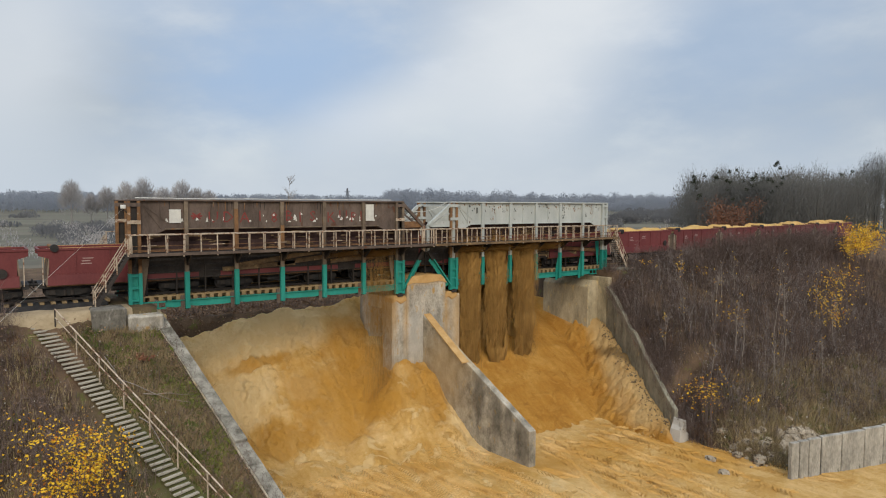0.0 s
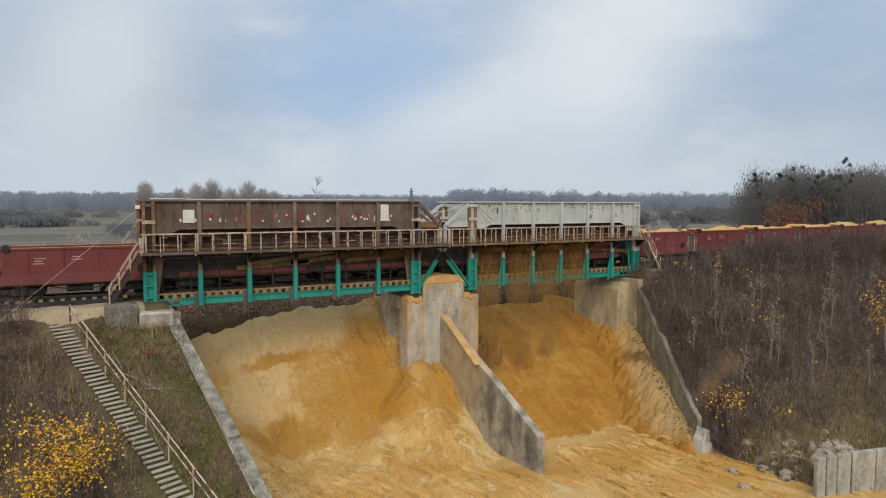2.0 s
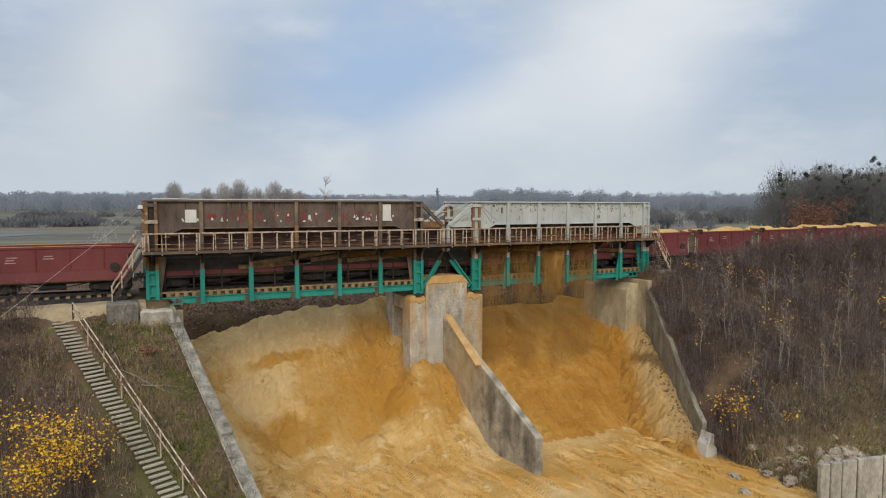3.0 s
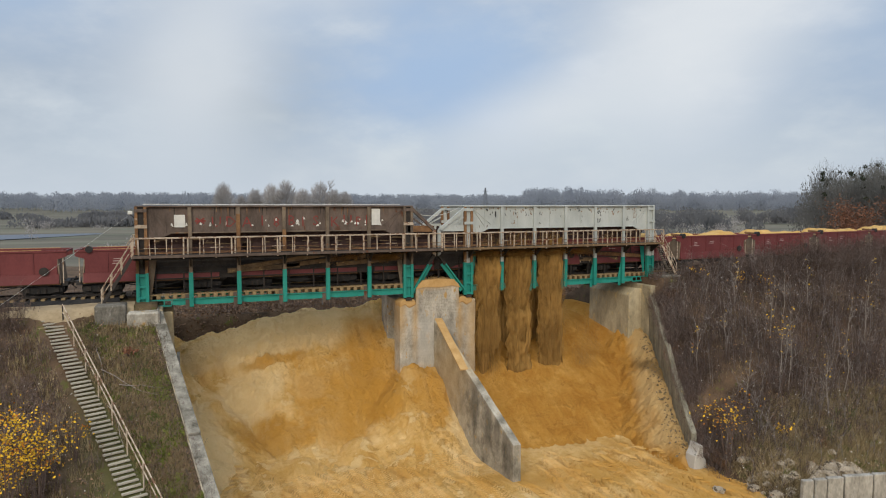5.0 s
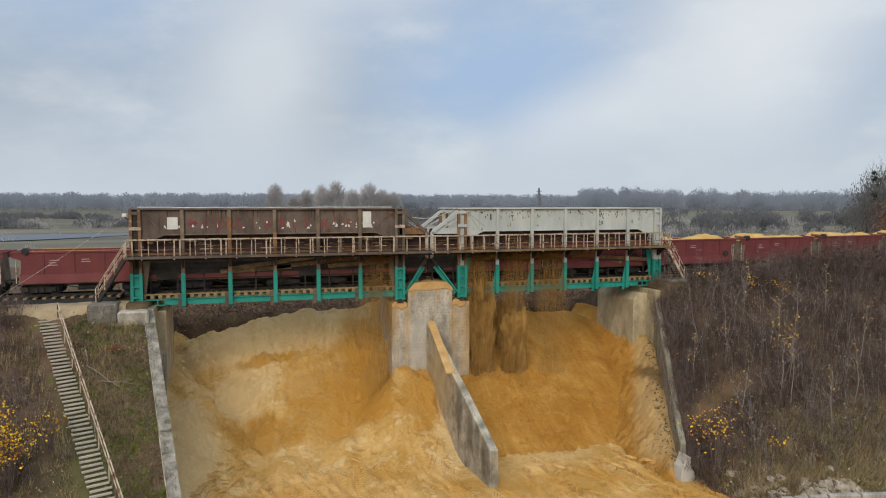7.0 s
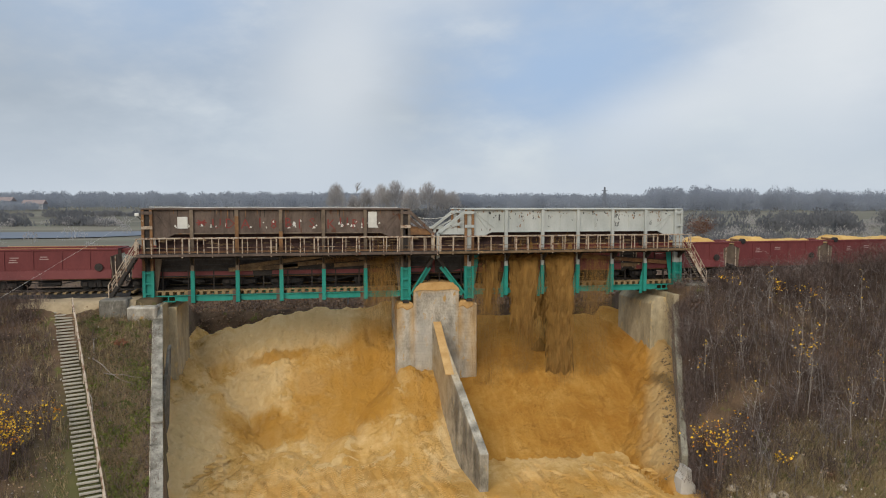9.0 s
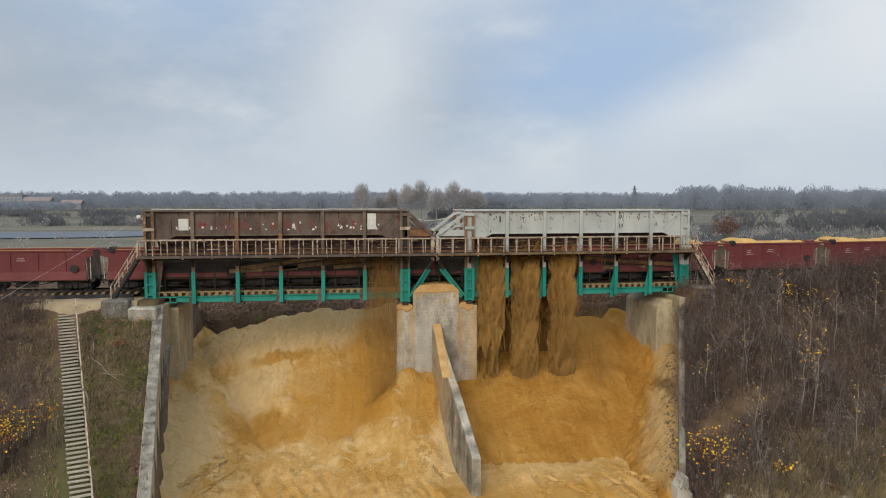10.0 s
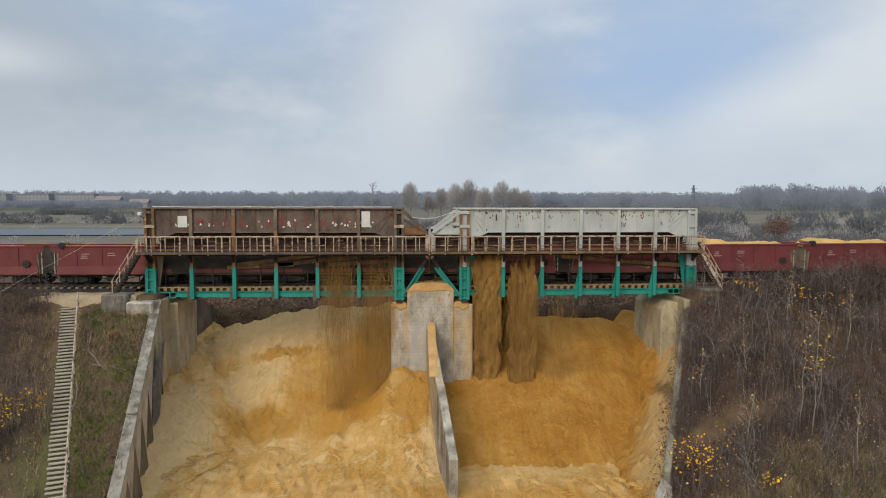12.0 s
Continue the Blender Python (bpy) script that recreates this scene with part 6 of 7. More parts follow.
for _ in range(260):
    y = srng.uniform(-21, -2.6)
    x = wall_left(y) - srng.uniform(0.45, 0.9)
    brush(g, x, y, bank(x, y), srng.uniform(0.25, 0.7), 0.5, 14, srng, 0.026)
tagged(part("undergrowth", g, M_TWIG), "bare shoots leaning over the wing walls' tops", "undergrowth", kind="stuff")
# low growth between the stairs and the wing wall, and along the other wall's edge
g = Geo()
for _ in range(650):
    y = rng.uniform(-21, -2.2)
    xa = -27.0 + 0.42 * (-2.0 - y)
    x = rng.uniform(xa, wall_left(y) - 1.0)
    brush(g, x, y, bank(x, y), rng.uniform(0.2, 0.65), 0.55, 12, rng, 0.028)
tagged(part("undergrowth", g, M_TWIG), "low tangled undergrowth between stairs and wall", "undergrowth", kind="stuff")
g, lrng = Geo(), random.Random(93)
for _ in range(1500):
    x, y = lrng.uniform(-44, -22.3), lrng.uniform(-23, -3)
    if x > wall_left(y) - 0.9 or not clear_of_stairs(x, y) or fbm(x, y, 0.3) < (0.16 if x > -27.0 + 0.42 * (-2.0 - y) else 0.10):
        continue
    z = bank(x, y)
    for _ in range(16):
        a, h, l = lrng.uniform(0, 6.283), lrng.uniform(0.3, 0.95), lrng.uniform(0.1, 0.6)
        bx, by = x + lrng.gauss(0, 0.16), y + lrng.gauss(0, 0.16)
        g.strip((bx, by, z - 0.03), (bx + math.cos(a) * h * l, by + math.sin(a) * h * l, z + h), 0.035, (math.sin(a), -math.cos(a), 0))
for _ in range(900):
    x, y = lrng.uniform(15.5, 44), lrng.uniform(-22.5, -15.5)
    z = max(bank(x, y), -11.3)
    for _ in range(14):
        a, h, l = lrng.uniform(0, 6.283), lrng.uniform(0.25, 0.8), lrng.uniform(0.1, 0.6)
        bx, by = x + lrng.gauss(0, 0.16), y + lrng.gauss(0, 0.16)
        g.strip((bx, by, z - 0.03), (bx + math.cos(a) * h * l, by + math.sin(a) * h * l, z + h), 0.035, (math.sin(a), -math.cos(a), 0))
tagged(part("tall_grass", g, M_STRAW), "clumps of straw-coloured dry grass on the banks", "grass", kind="stuff")
g, lrng = Geo(), random.Random(92)
for _ in range(9000):
    x, y = lrng.uniform(14.8, 60), lrng.uniform(-22, 0)
    if x > wall_right(y) + 0.8 and y < track_y(x) - 3:
        g.leaf((x, y, bank(x, y) + lrng.uniform(0.0, 1.8) * lrng.random()), lrng.uniform(0.035, 0.085), lrng)
for _ in range(9000):
    x, y = lrng.uniform(-46, -22.5), lrng.uniform(-23, -2)
    if x < wall_left(y) - 0.8 and clear_of_stairs(x, y):
        g.leaf((x, y, bank(x, y) + lrng.uniform(0.0, 0.7) * lrng.random()), lrng.uniform(0.035, 0.085), lrng)
tagged(part("withered_leaves", g, M_LEAFB), "withered brown leaves hanging and lying in the brush", "leaves", kind="stuff")
g, g2, mrng = Geo(), Geo(), random.Random(91)
for _ in range(16000):
    y = mrng.uniform(-21, -2.2)
    x = mrng.uniform(-27.0 + 0.42 * (-2.0 - y), wall_left(y) - 0.75)
    if fbm(x, y, 0.55, 4) > 0.30 - 0.02 * (-y - 8):
        g.leaf((x, y, bank(x, y) + mrng.uniform(-0.02, 0.10)), mrng.uniform(0.06, 0.13), mrng)
    elif mrng.random() < 0.45:
        g2.leaf((x, y, bank(x, y) + mrng.uniform(0.0, 0.06)), mrng.uniform(0.04, 0.09), mrng)
tagged(part("moss", g, M_MOSS), "patches of green moss and grass on the bank", "moss", kind="stuff")
tagged(part("leaf_litter", g2, M_LEAFB), "scattered fallen brown leaves on the mossy bank", "leaves", kind="stuff")
g = Geo()
for _ in range(420):
    y = rng.uniform(-16, -1.2)
    x = wall_right(y) + rng.uniform(0.7, 2.6)
    brush(g, x, y, bank(x, y), rng.uniform(0.8, 2.0), 0.9, 20, rng, 0.03)
for _ in range(170):
    x, y = rng.uniform(14.6, 20.5), rng.uniform(-17.0, -12.0)
    if x > wall_right(y) + 0.9:
        brush(g, x, y, bank(x, y), rng.uniform(1.0, 2.2), 1.0, 20, rng, 0.03)
for _ in range(60):
    x, y = rng.uniform(22.5, 27), rng.uniform(-3.4, -1.4)
    brush(g, x, y, bank(x, y), rng.uniform(0.8, 1.6), 0.8, 20, rng, 0.03)
tagged(part("undergrowth", g, M_TWIG), "bare brush overhanging the wing wall", "undergrowth", kind="stuff")
# tall scrub at the track's edge, close to the stairs' head
g = Geo()
for _ in range(190):
    x, y = rng.uniform(-42, -29.6), rng.uniform(-5.0, -0.9)
    brush(g, x, y, bank(x, y), rng.uniform(1.2, 2.3), 0.8, 22, rng, 0.03)
for _ in range(60):
    x, y = rng.uniform(-31.5, -29.0), rng.uniform(-3.2, -1.2)
    brush(g, x, y, bank(x, y), rng.uniform(0.5, 1.2), 0.7, 18, rng, 0.028)
tagged(part("brushwood", g, M_TWIG), "grey bare scrub along the track", "brushwood", kind="stuff")
# brush behind the bridge and along the far side of the track
g = Geo()
for _ in range(1500):
    x, y = rng.uniform(-60, 75), rng.uniform(11.5, 45)
    if y < track_y(x) + 6:
        continue
    brush(g, x, y, bank(x, y), rng.uniform(0.8, 2.2), 1.1, 16, rng, 0.05)
for _ in range(1100):
    x, y = rng.uniform(-24, 24), rng.uniform(11.5, 26)
    brush(g, x, y, land(x, y), rng.uniform(0.4, 1.1), 0.8, 14, rng, 0.045)
tagged(part("brushwood", g, M_TWIG), "brown leafless scrub behind the bridge", "brushwood", kind="stuff")

g = Geo()
for _ in range(80000):
    side_ = rng.random() < 0.5
    x, y = (rng.uniform(-48, -21.8), rng.uniform(-24, -2)) if side_ else (rng.uniform(14.5, 55), rng.uniform(-24, -1))
    if side_ and (x > wall_left(y) - 0.9 or not clear_of_stairs(x, y)):
        continue
    if not side_ and (x < wall_right(y) + 0.9 or (y > -16 and rng.random() < 0.6)):
        continue
    if fbm(x, y, 0.25) < -0.15:
        continue
    z, h = bank(x, y), rng.uniform(0.15, 0.5)
    a = rng.uniform(0, 6.283)
    g.strip((x, y, z - 0.03), (x + math.cos(a) * h * 0.5, y + math.sin(a) * h * 0.5, z + h), 0.06, (math.sin(a), math.cos(a), 0))
for _ in range(16000):
    y = rng.uniform(-21, -2.2)
    x = rng.uniform(-27.2 + 0.42 * (-2.0 - y), wall_left(y) - 0.9)
    z, h = bank(x, y), rng.uniform(0.1, 0.34)
    a = rng.uniform(0, 6.283)
    g.strip((x, y, z - 0.03), (x + math.cos(a) * h * 0.7, y + math.sin(a) * h * 0.7, z + h), 0.06, (math.sin(a), math.cos(a), 0))
for _ in range(26000):
    x, y = rng.uniform(15.5, 46), rng.uniform(-23.5, -14.5)
    if x < wall_right(y) + 1.0 and y > -15:
        continue
    z, h = max(bank(x, y), -11.3), rng.uniform(0.25, 0.85)
    a = rng.uniform(0, 6.283)
    g.strip((x, y, z - 0.03), (x + math.cos(a) * h * 0.7, y + math.sin(a) * h * 0.7, z + h), 0.06, (math.sin(a), math.cos(a), 0))
tagged(part("grass", g, M_GRASS), "tufts of dry and green winter grass", "grass", kind="stuff")
g = Geo()
for _ in range(1500):
    side_ = rng.random() < 0.55
    x, y = (rng.uniform(-45, -21.8), rng.uniform(-20, -2)) if side_ else (rng.uniform(15, 50), rng.uniform(-22, -2))
    if (side_ and x > wall_left(y) - 0.9) or (not side_ and x < wall_right(y) + 1):
        continue
    g.leaf((x, y, bank(x, y) + rng.uniform(0.03, 1.6 if not side_ else 0.2)), rng.uniform(0.03, 0.075), rng)
for _ in range(700):
    x, y = rng.uniform(16, 48), rng.uniform(-18, -2)
    if x > wall_right(y) + 1:
        g.leaf((x, y, bank(x, y) + rng.uniform(0.6, 2.2)), rng.uniform(0.03, 0.06), rng)
tagged(part("scattered_leaves", g, M_LITTER), "pale leaves and scraps of litter scattered over the banks", "litter", kind="stuff")

for n_, (x, y, h) in enumerate(((23.6, -13.6, 6.0), (20.0, -13.5, 5.0), (25.6, -12.2, 5.5), (27.5, -9, 6), (22, -9.5, 4.6), (29.5, -14.5, 5.5), (31, -7, 5.0), (33.5, -11.5, 5.8), (36, -5.5, 5), (26.0, -16, 5.0),
                            (38, -10, 6), (28, -4.5, 4.5), (42, -7, 6), (24.3, -13.8, 5.5), (18.5, -10.2, 4.0), (40, -14, 6.2), (46, -9, 6.0), (33, -16.5, 5.2))):
    g = Geo()
    tips = bare_tree(g, x, y, bank(x, y), h, rng, 0.042, 14, 0.26, 5, 0.022)
    t_ = thing("young_birch", "slender pale-barked young tree, almost bare", "tree", "young birches")
    part("trunk", g, M_BIRCH, t_)
    gl = Geo()
    for q in tips:
        if rng.random() < 0.10:
            gl.leaf(q, rng.uniform(0.05, 0.09), rng)
    gl.leaf(tips[0], 0.07, rng)
    part("crown", gl, M_YLEAF, t_, "a few yellow leaves")


def leafy_bush(name, label, x, y, h, spread, n, mat, size, group, limbs=10):
    z = bank(x, y)
    g = Geo()
    tips = []
    for _ in range(limbs):
        a, l = rng.uniform(0, 6.283), rng.uniform(0.3, 1) * spread
        b = Vector((x + math.cos(a) * 0.15, y + math.sin(a) * 0.15, z - 0.1))
        q = Vector((x + math.cos(a) * l, y + math.sin(a) * l, z + h * rng.uniform(0.55, 1.0)))
        m = b.lerp(q, 0.5) + Vector((0, 0, 0.12 * h))
        g.tube(b, m, 0.03, 0.02, 4, False)
        g.tube(m, q, 0.02, 0.008, 4, False)
        tips += [m, q, m.lerp(q, 0.5)]
        for _ in range(4):
            s = m.lerp(q, rng.random())
            e = s + Vector((rng.uniform(-1, 1), rng.uniform(-1, 1), rng.uniform(-0.2, 0.7))) * 0.28 * h
            g.strip(s, e, 0.02, (rng.uniform(-1, 1), rng.uniform(-1, 1), 0.3))
            tips += [e, s.lerp(e, 0.6)]
    th = thing(name, label, "shrub", group)
    part("twig_frame", g, M_TWIG, th)
    gl = Geo()
    for _ in range(n):
        q = rng.choice(tips)
        gl.leaf(q + Vector((rng.gauss(0, 0.13), rng.gauss(0, 0.13), rng.gauss(0, 0.12))) * h * 0.5, size * rng.uniform(0.7, 1.3), rng)
    part("foliage", gl, mat, th, "autumn leaves")


for x, y, h, s, n in ((-27.8, -16.3, 6.1, 1.05, 1500), (-26.7, -15.0, 4.4, 0.8, 300), (-30.4, -17.2, 5.2, 1.4, 130), (-25.4, -12.6, 2.4, 0.6, 80)):
    leafy_bush("autumn_shrub", "shrub with bright yellow and orange autumn leaves", x, y, h, s, n, M_YLEAF, 0.068, "autumn shrubs")
for x, y, h, s, n in ((15.9, -16.2, 5.0, 1.0, 240), (26.5, -10.7, 3.4, 1.2, 45), (46, -11.0, 7.0, 1.9, 380), (41.5, -12.5, 5.2, 1.6, 260), (33, -3.4, 2.0, 1.6, 60), (19.5, -17.5, 1.2, 0.8, 50), (26, -1.6, 1.6, 1.2, 40), (30, -3.0, 2.0, 1.2, 40)):
    leafy_bush("autumn_shrub", "thin shrub with scattered yellow leaves on the bank", x, y, h, s, n, M_YLEAF, 0.082, "thin yellow shrubs")
for x, y, h, s, n in ((71, -1.2, 7.2, 2.3, 1300), (77, -0.2, 7.6, 2.4, 1300)):
    leafy_bush("autumn_tree", "small tree in orange and yellow leaf by the track", x, y, h, s, n, M_YLEAF, 0.105, "autumn trees", 16)
leafy_bush("fern_clump", "clump of russet dead fern on the bank", -23.0, -5.6, 0.6, 0.8, 90, M_OLEAF, 0.09, "russet clumps")
leafy_bush("russet_tree", "russet-leaved tree at the wood's edge", 85.0, 27.0, 10.5, 4.0, 5200, M_OLEAF, 0.13, "russet trees", 22)
leafy_bush("russet_tree", "russet-leaved tree in the fields", 92.0, 110.0, 7.0, 3.5, 1500, M_OLEAF, 0.16, "russet trees", 22)

# russet leaves lying behind the bridge
g = Geo()
for _ in range(24000):
    x, y = rng.uniform(-24, 24), rng.uniform(9, 27)
    g.leaf((x, y, land(x, y) + rng.uniform(0.02, 0.25)), rng.uniform(0.06, 0.14), rng)
tagged(part("leaf_litter", g, M_LEAFB), "fallen brown leaves behind the bridge", "leaf litter", kind="stuff")

# fallen branches on the bank
for k, (x, y, l, a) in enumerate(((-24.6, -6.6, 4.2, -40), (-24.0, -9.5, 3.0, -60), (-23.5, -8.0, 2.6, -20), (-25.0, -5.0, 2.2, -70))):
    g = Geo()
    p = Vector((x, y, bank(x, y) + 0.25))
    for i in range(4):
        q = p + Vector((math.cos(radians(a)) * l / 4, math.sin(radians(a)) * l / 4, 0))
        q.z = bank(q.x, q.y) + 0.25 + rng.uniform(-0.05, 0.1)
        g.tube(p, q, 0.035 - 0.007 * i, 0.03 - 0.007 * i, 5, False)
        p = q
        a += rng.uniform(-14, 14)
    tagged(part("fallen_branch", g, M_BIRCH), "fallen bare branch lying on the slope", "branch", "fallen branches")

# rubble by the slab wall
for k in range(48):
    x, y = 17.5 + rng.gauss(0, 2.6), -20.6 + rng.gauss(0, 1.1)
    if k > 40:
        x, y = rng.uniform(12, 20), -19 + rng.gauss(0, 1.0)
    r = rng.uniform(0.12, 0.55)
    bm = bmesh.new()
    bmesh.ops.create_icosphere(bm, subdivisions=1, radius=r)
    for v in bm.verts:
        v.co *= 1 + 0.45 * noise.noise(v.co * (1.6 / r) + Vector((k, 0, 0)))
        v.co.z *= 0.55
    me_ = bpy.data.meshes.new("rock")
    bm.to_mesh(me_)
    bm.free()
    zz = max(land(x, y), -11.25)
    tagged(part("rock", me_, M_STONE, at=pose(x, y, zz + r * 0.2, 0, 0, rng.uniform(0, 360))), "pale broken stone lying by the slab wall", "rock", "rubble stones")
g = sheet(13.5, 28, -23, -17.6, 0.15, lambda x, y: -11.75 + 1.6 * math.exp(-((x - 20.8) / 4.2) ** 2 - ((y + 20.2) / 1.4) ** 2) + 0.55 * fbm(x, y, 0.8, 5) + 0.25 * abs(fbm(x, y, 2.4, 3)), lambda x, y: True)
tagged(part("rubble_mound", g, M_STONE, smooth=True), "low mound of pale dumped rubble", "rubble", kind="stuff")


# ---- the distance ----
def wood(g, x, y, z, h, w, rng, n=26, tw=0.35, clumps=0, size=1.0, fan=0.8):
    """A far tree: a trunk and a fan of rising twigs that thin towards a rounded outline."""
    g.tube((x, y, z - 1), (x, y, z + h * 0.6), h * 0.018, h * 0.009, 4, False)
    for _ in range(n):
        a = rng.uniform(0, 6.283)
        r = w * math.sqrt(rng.random())
        top = z + h * (0.38 + 0.62 * math.sqrt(max(0, 1 - (r / w) ** 2)) * math.sqrt(rng.uniform(0.25, 1.0)))
        q = Vector((x + math.cos(a) * r, y + math.sin(a) * r, top))
        p = Vector((x + math.cos(a) * r * fan + rng.gauss(0, 0.12) * w, y + math.sin(a) * r * fan + rng.gauss(0, 0.12) * w, top - h * rng.uniform(0.06, 0.20)))
        g.blade(p, q, tw * rng.uniform(0.5, 1.3), (1.0, rng.uniform(-0.8, 0.8), 0.1))
    # clumps of fine twigs that fill the crown and the thicket below it
    for _ in range(clumps):
        a = rng.uniform(0, 6.283)
        r = w * math.sqrt(rng.random())
        top = 0.40 + 0.54 * math.sqrt(max(0, 1 - (r / w) ** 2))
        g.tuft((x + math.cos(a) * r, y + math.sin(a) * r, z + h * top * rng.uniform(0.03, 1.0) ** 0.6), size * rng.uniform(0.6, 1.3), rng)


def far_ground(x, y):
    return -2.6 + min(14, max(0, (y - 150) * 0.006)) if y > 150 else (bank(x, y) if y > -70 else -11.9)


rng = random.Random(31)
# a row of tall trees in the fields
for x, h, w in ((0, 17, 5), (10, 12, 4), (17, 15, 5), (24, 17, 5), (31, 18.5, 6), (38, 15, 5), (48, 18, 6), (55, 15, 5), (62, 14, 5)):
    g = Geo()
    y = 300 + rng.uniform(-12, 12)
    wood(g, x, y, far_ground(x, y), h * 1.22, w * 1.15, rng, 800, 0.17, fan=0.5)
    tagged(part("field_tree", g, M_TREE), "tall bare tree standing in the winter fields", "tree", "row of field trees")
g = Geo()
tips = bare_tree(g, -6.5, 15.5, -2.6, 12.9, rng, 0.09, 60, 0.17, 9, 0.035)
tagged(part("field_tree", g, M_TREE), "slim bare tree behind the bridge", "tree", "row of field trees")
# hedges and scrub in the fields
g = Geo()
for _ in range(1500):
    x, y = rng.uniform(-220, 420), rng.uniform(60, 260)
    if fbm(x * 0.5, y * 1.6, 0.016) < 0.03 or (-215 < x < -15 and 85 < y < 240 and rng.random() < 0.93):
        continue
    wood(g, x, y, far_ground(x, y), rng.uniform(1.5, 5.5), rng.uniform(1.5, 4), rng, 40, 0.07, 50, 0.28)
tagged(part("hedge", g, M_TREE), "bare hedges and scrub across the fields", "hedge", kind="stuff")
g = Geo()
for _ in range(900):
    x, y = rng.uniform(40, 460), rng.uniform(140, 340)
    if fbm(x, y, 0.012) < 0.10:
        continue
    wood(g, x, y, far_ground(x, y), rng.uniform(4, 9.5), rng.uniform(3, 6), rng, 40, 0.10, 170, 0.6)
for _ in range(520):
    x, y = rng.uniform(-18, 125), rng.uniform(75, 235)
    wood(g, x, y, far_ground(x, y), rng.uniform(1.6, 4.2), rng.uniform(2, 4.5), rng, 40, 0.06, 90, 0.32)
tagged(part("field_copse", g, M_MIDHAZE), "copses between the fields, tinted a dim hazy blue", "woods", kind="stuff")
g = Geo()
for _ in range(2300):
    y = rng.uniform(600, 1150)
    x = rng.uniform(-0.68, 1.6) * y
    if (fbm(x, y, 0.004) < -0.12 and y < 800) or (x < -0.2 * y and y < 715):
        continue
    wood(g, x, y, far_ground(x, y), rng.uniform(12, 19) * (0.7 + 0.0006 * y), rng.uniform(6, 12), rng, 40, 0.2, 190, 1.0)
tagged(part("far_woods", g, M_FARHAZE), "bare woods along the horizon, tinted hazy grey", "woods", kind="stuff")
g = Geo()
for _ in range(700):
    y = rng.uniform(470, 760)
    x = rng.uniform(0.55, 1.8) * y
    wood(g, x, y, far_ground(x, y), rng.uniform(17, 28) + 7 * fbm(x, y, 0.008), rng.uniform(6, 11), rng, 60, 0.16, 300, 0.85)
tagged(part("far_woods", g, M_FARHAZE), "bare woods on the rising ground, tinted hazy grey", "woods", kind="stuff")
g = Geo()
for _ in range(230):
    y = rng.choice((262, 410)) + rng.gauss(0, 5)
    x = rng.uniform(-0.8, -0.02) * y
    if fbm(x, y, 0.02) < -0.12:
        continue
    wood(g, x, y, far_ground(x, y), rng.uniform(2.5, 5.5), rng.uniform(4, 8), rng, 26, 0.12, 120, 0.75)
tagged(part("far_woods", g, M_MIDHAZE), "low woods beyond the pond, tinted hazy grey", "woods", kind="stuff")
g, hrng = Geo(), random.Random(38)
for _ in range(170):
    y, x = hrng.uniform(610, 672), hrng.uniform(-560, -270)
    wood(g, x, y, far_ground(x, y), hrng.uniform(6, 10.5), hrng.uniform(5, 9), hrng, 26, 0.2, 110, 0.9)
tagged(part("far_woods", g, M_FARHAZE), "trees before the distant flats, tinted hazy grey", "woods", kind="stuff")
# the dark wood by the line, with dark balls of evergreen growth in its crowns
g = Geo()
gm = Geo()
for k in range(300):
    f = rng.random()
    x, y = 92 + 130 * f + rng.uniform(-3, 14), 41 + 26 * f + rng.uniform(-14, 4 + 46 * f)
    h = rng.uniform(13.5, 18) + 6 * f + 5 * fbm(x, y, 0.05)
    wood(g, x, y, far_ground(x, y), h, rng.uniform(4.2, 6.8), rng, 360, 0.055, 460, 0.26, 0.45)
    if (f < 0.12 and rng.random() < 0.7) or (k < 130 and rng.random() < 0.3):
        for _ in range(rng.choice((1, 2, 3))):
            c = Vector((x + rng.gauss(0, 1.6), y + rng.gauss(0, 1.6), far_ground(x, y) + h * rng.uniform(0.72, 0.97)))
            for _ in range(70):
                d = Vector((rng.gauss(0, 1), rng.gauss(0, 1), rng.gauss(0, 1))).normalized() * rng.uniform(0.15, 0.5)
                gm.leaf(c + d, 0.13, rng)
tagged(part("dark_wood", g, M_FARD), "dark bare wood beside the railway", "woods", kind="stuff")
tagged(part("mistletoe", gm, M_MIST), "dark round mistletoe clumps in the bare crowns", "mistletoe", kind="stuff")

# pond, far blocks of flats, pylon and mast
g = Geo()
for i in range(28):
    a = 2 * math.pi * i / 28
    g.v.append((-110 + 62 * math.cos(a) * (1 + 0.15 * math.sin(3 * a)), 190 + 38 * math.sin(a) * (1 + 0.1 * math.cos(2 * a)), -2.25))
g.f.append(tuple(range(28)))
tagged(part("pond", g, M_WATER), "dull grey pond in the fields", "pond", kind="structure")


def block_of_flats(x, y, w, storeys, roof):
    z = far_ground(x, y)
    h = storeys * 2.9
    th = thing("apartment_block", "distant block of flats, its colours tinted pale with haze", "apartment block", "distant flats")
    part("wall", Geo().box(x, x + w, y, y + 12, z, z + h), M_BLOCK, th)
    if roof:
        part("roof", Geo().prism([(y - 0.5, z + h), (y + 12.5, z + h), (y + 6, z + h + 4)], "x", x - 0.5, x + w + 0.5), M_ROOF, th)
    else:
        part("roof", Geo().box(x - 0.3, x + w + 0.3, y - 0.3, y + 12.3, z + h, z + h + 0.5), M_ROOF, th)
    me = Geo().box(-0.9, 0.9, -0.12, 0, 0, 1.5).mesh("window")
    for s in range(storeys):
        for i in range(int(w / 4)):
            part("window", me, M_GLASSD, th, at=pose(x + 2.2 + 4 * i, y - 0.02, z + 0.9 + 2.9 * s))


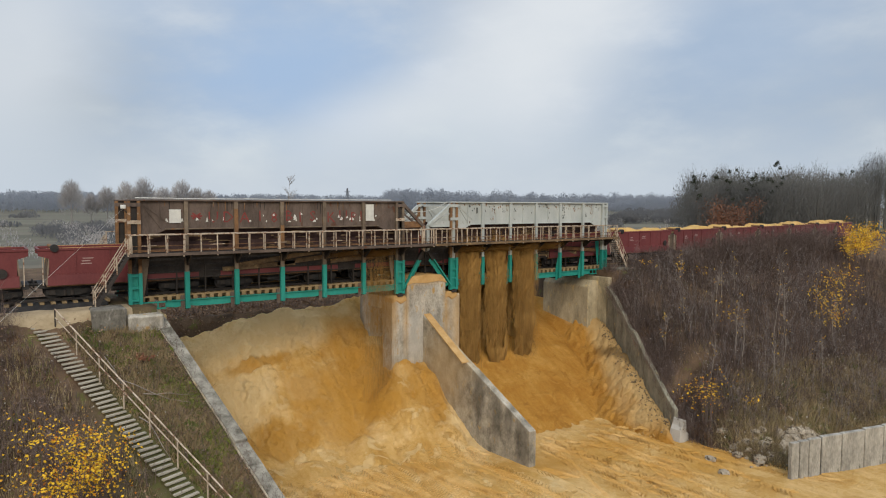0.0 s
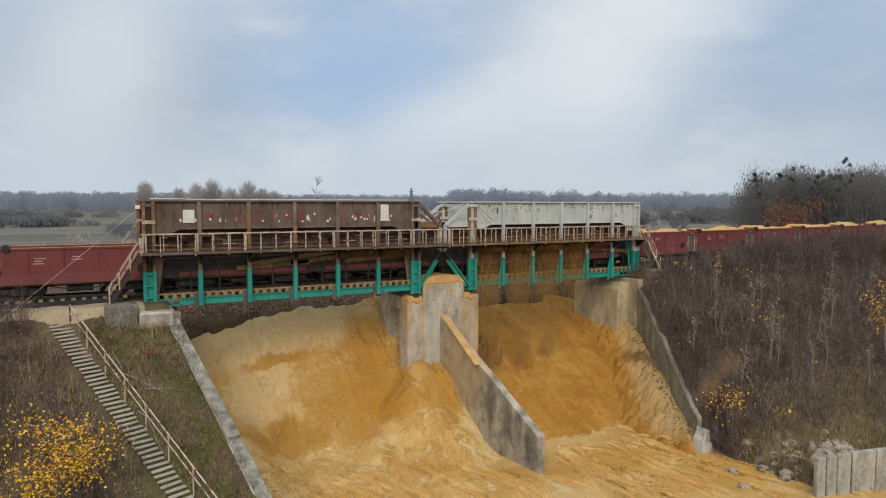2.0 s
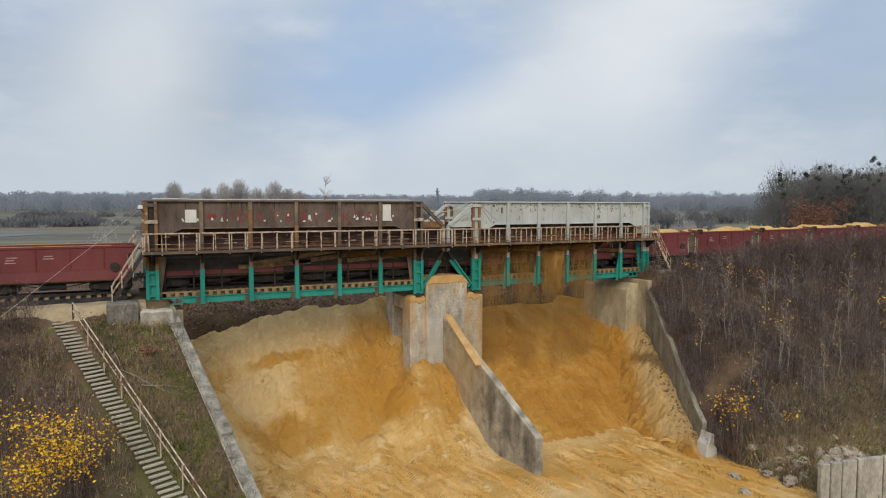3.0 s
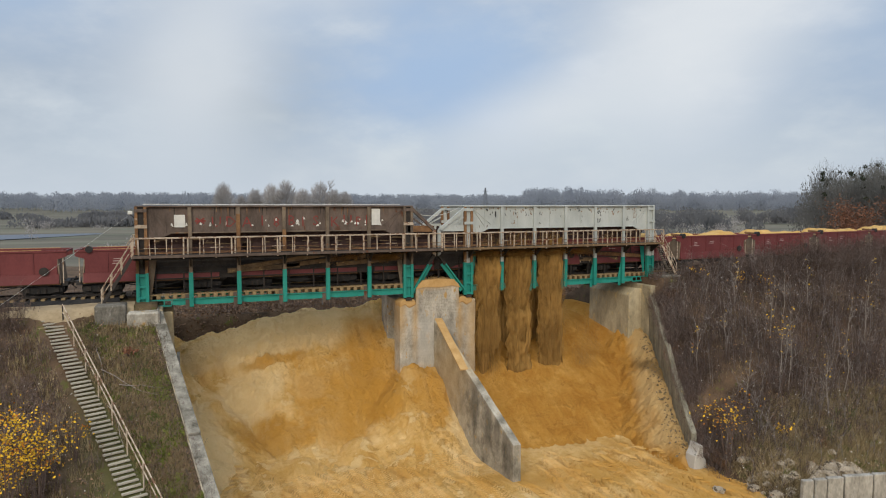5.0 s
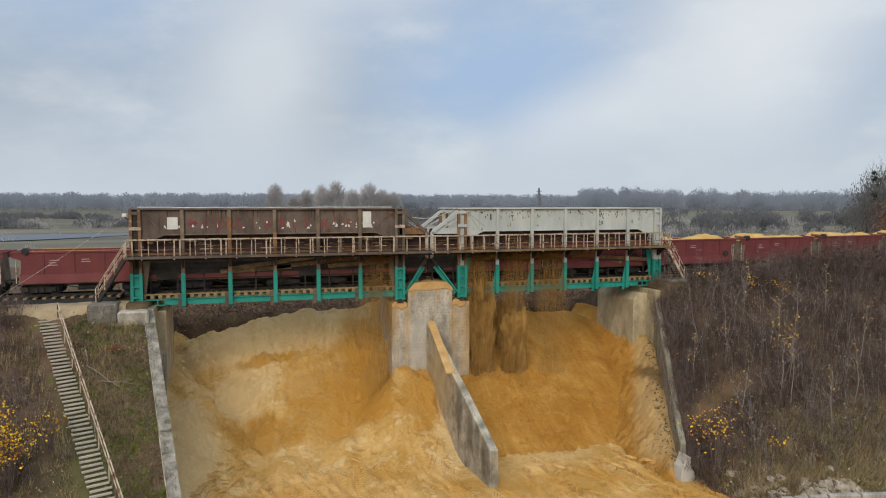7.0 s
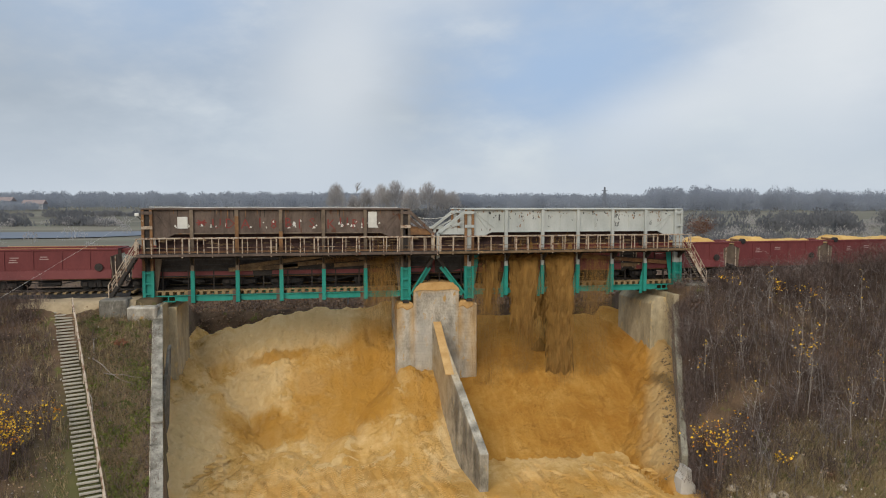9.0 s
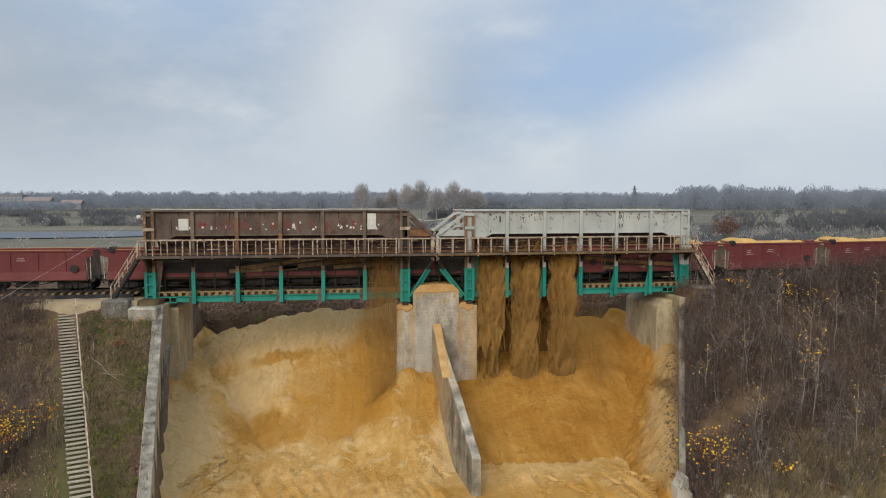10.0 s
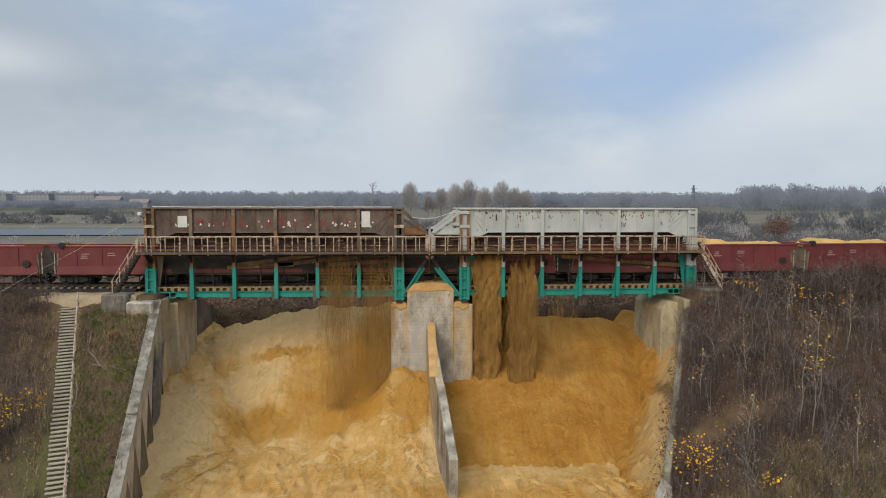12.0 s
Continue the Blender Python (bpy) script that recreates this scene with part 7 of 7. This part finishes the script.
for x, y, w, s, r in ((-470, 690, 40, 5, False), (-425, 700, 34, 5, False), (-385, 705, 40, 5, False), (-520, 680, 40, 5, False), (-338, 690, 26, 3, True), (-306, 700, 20, 2, True)):
    block_of_flats(x, y, w, s, r)


def lattice(x, y, h, wb, label):
    z = far_ground(x, y)
    th = thing("pylon", label, "pylon", "far masts")
    g = Geo()
    for sx, sy in ((-1, -1), (1, -1), (1, 1), (-1, 1)):
        g.bar((x + sx * wb, y + sy * wb, z), (x + sx * wb * 0.15, y + sy * wb * 0.15, z + h), 0.45, 0.45)
    for k in range(6):
        f0, f1 = k / 6, (k + 1) / 6
        a, b = wb * (1 - 0.85 * f0), wb * (1 - 0.85 * f1)
        g.bar((x - a, y - a, z + h * f0), (x + b, y - b, z + h * f1), 0.3, 0.3)
        g.bar((x + a, y - a, z + h * f0), (x - b, y - b, z + h * f1), 0.3, 0.3)
    part("lattice", g, M_FARHAZE, th)
    g = Geo()
    for f in (0.72, 0.86):
        g.bar((x - 3, y, z + h * f), (x + 3, y, z + h * f), 0.4, 0.5)
    part("cross_arm", g, M_FARHAZE, th)


lattice(266, 560, 24, 2.2, "distant steel pylon over the woods, tinted hazy grey")


def motions():
    """The train rolls on; the sand sheets let go one after another and come to rest inside the heaps."""
    beats = [0.5 * i for i in range(25)]
    for ob, x0 in WAGONS:
        walk(ob, [(t, on_track(x0 - shift(t))) for t in beats])
    for ob, x, y, t0, turn in DROPS:
        rest = -8.6
        drift = 0.16 * abs(turn)
        fall = []
        a = 0.0
        while drop_z(a) > rest:
            fall.append((t0 + a, drop_z(a)))
            a += 0.3
        fall.append((t0 + a, drop_z(a)))
        rows = []
        if t0 > 0.05:
            rows.append((0.0, pose(x, 2.55, 3.0, 78, 0, turn)))
            if t0 > 0.4:
                rows.append((t0 - 0.25, pose(x, 2.55, 3.0, 78, 0, turn)))
            for t, z in fall:
                if t <= 12.0:
                    rows.append((t, pose(x, y - drift * (t - t0), z, 0, 0, turn)))
        else:
            rows.append((0.0, pose(x, y + drift * t0, max(drop_z(-t0), rest - 3), 0, 0, turn)))
            for t, z in fall:
                if t > 0.04:
                    rows.append((t, pose(x, y - drift * (t - t0), z, 0, 0, turn)))
        if t0 + a > 12.0:
            rows = [r for r in rows if r[0] < 11.97]
            rows.append((12.0, pose(x, y - drift * (12.0 - t0), drop_z(12.0 - t0), 0, 0, turn) if t0 < 11.95 else pose(x, 2.55, 3.0, 78, 0, turn)))
        else:
            sunk = pose(x, y - drift * a, -13.8, 0, 0, turn)
            rows.append((min(11.9, rows[-1][0] + 0.4), sunk))
            rows.append((12.0, sunk))
        # whole frames, each once
        seen, clean = set(), []
        for t, mm in rows:
            if frame(t) not in seen:
                seen.add(frame(t))
                clean.append((t, mm))
        walk(ob, clean)


motions()
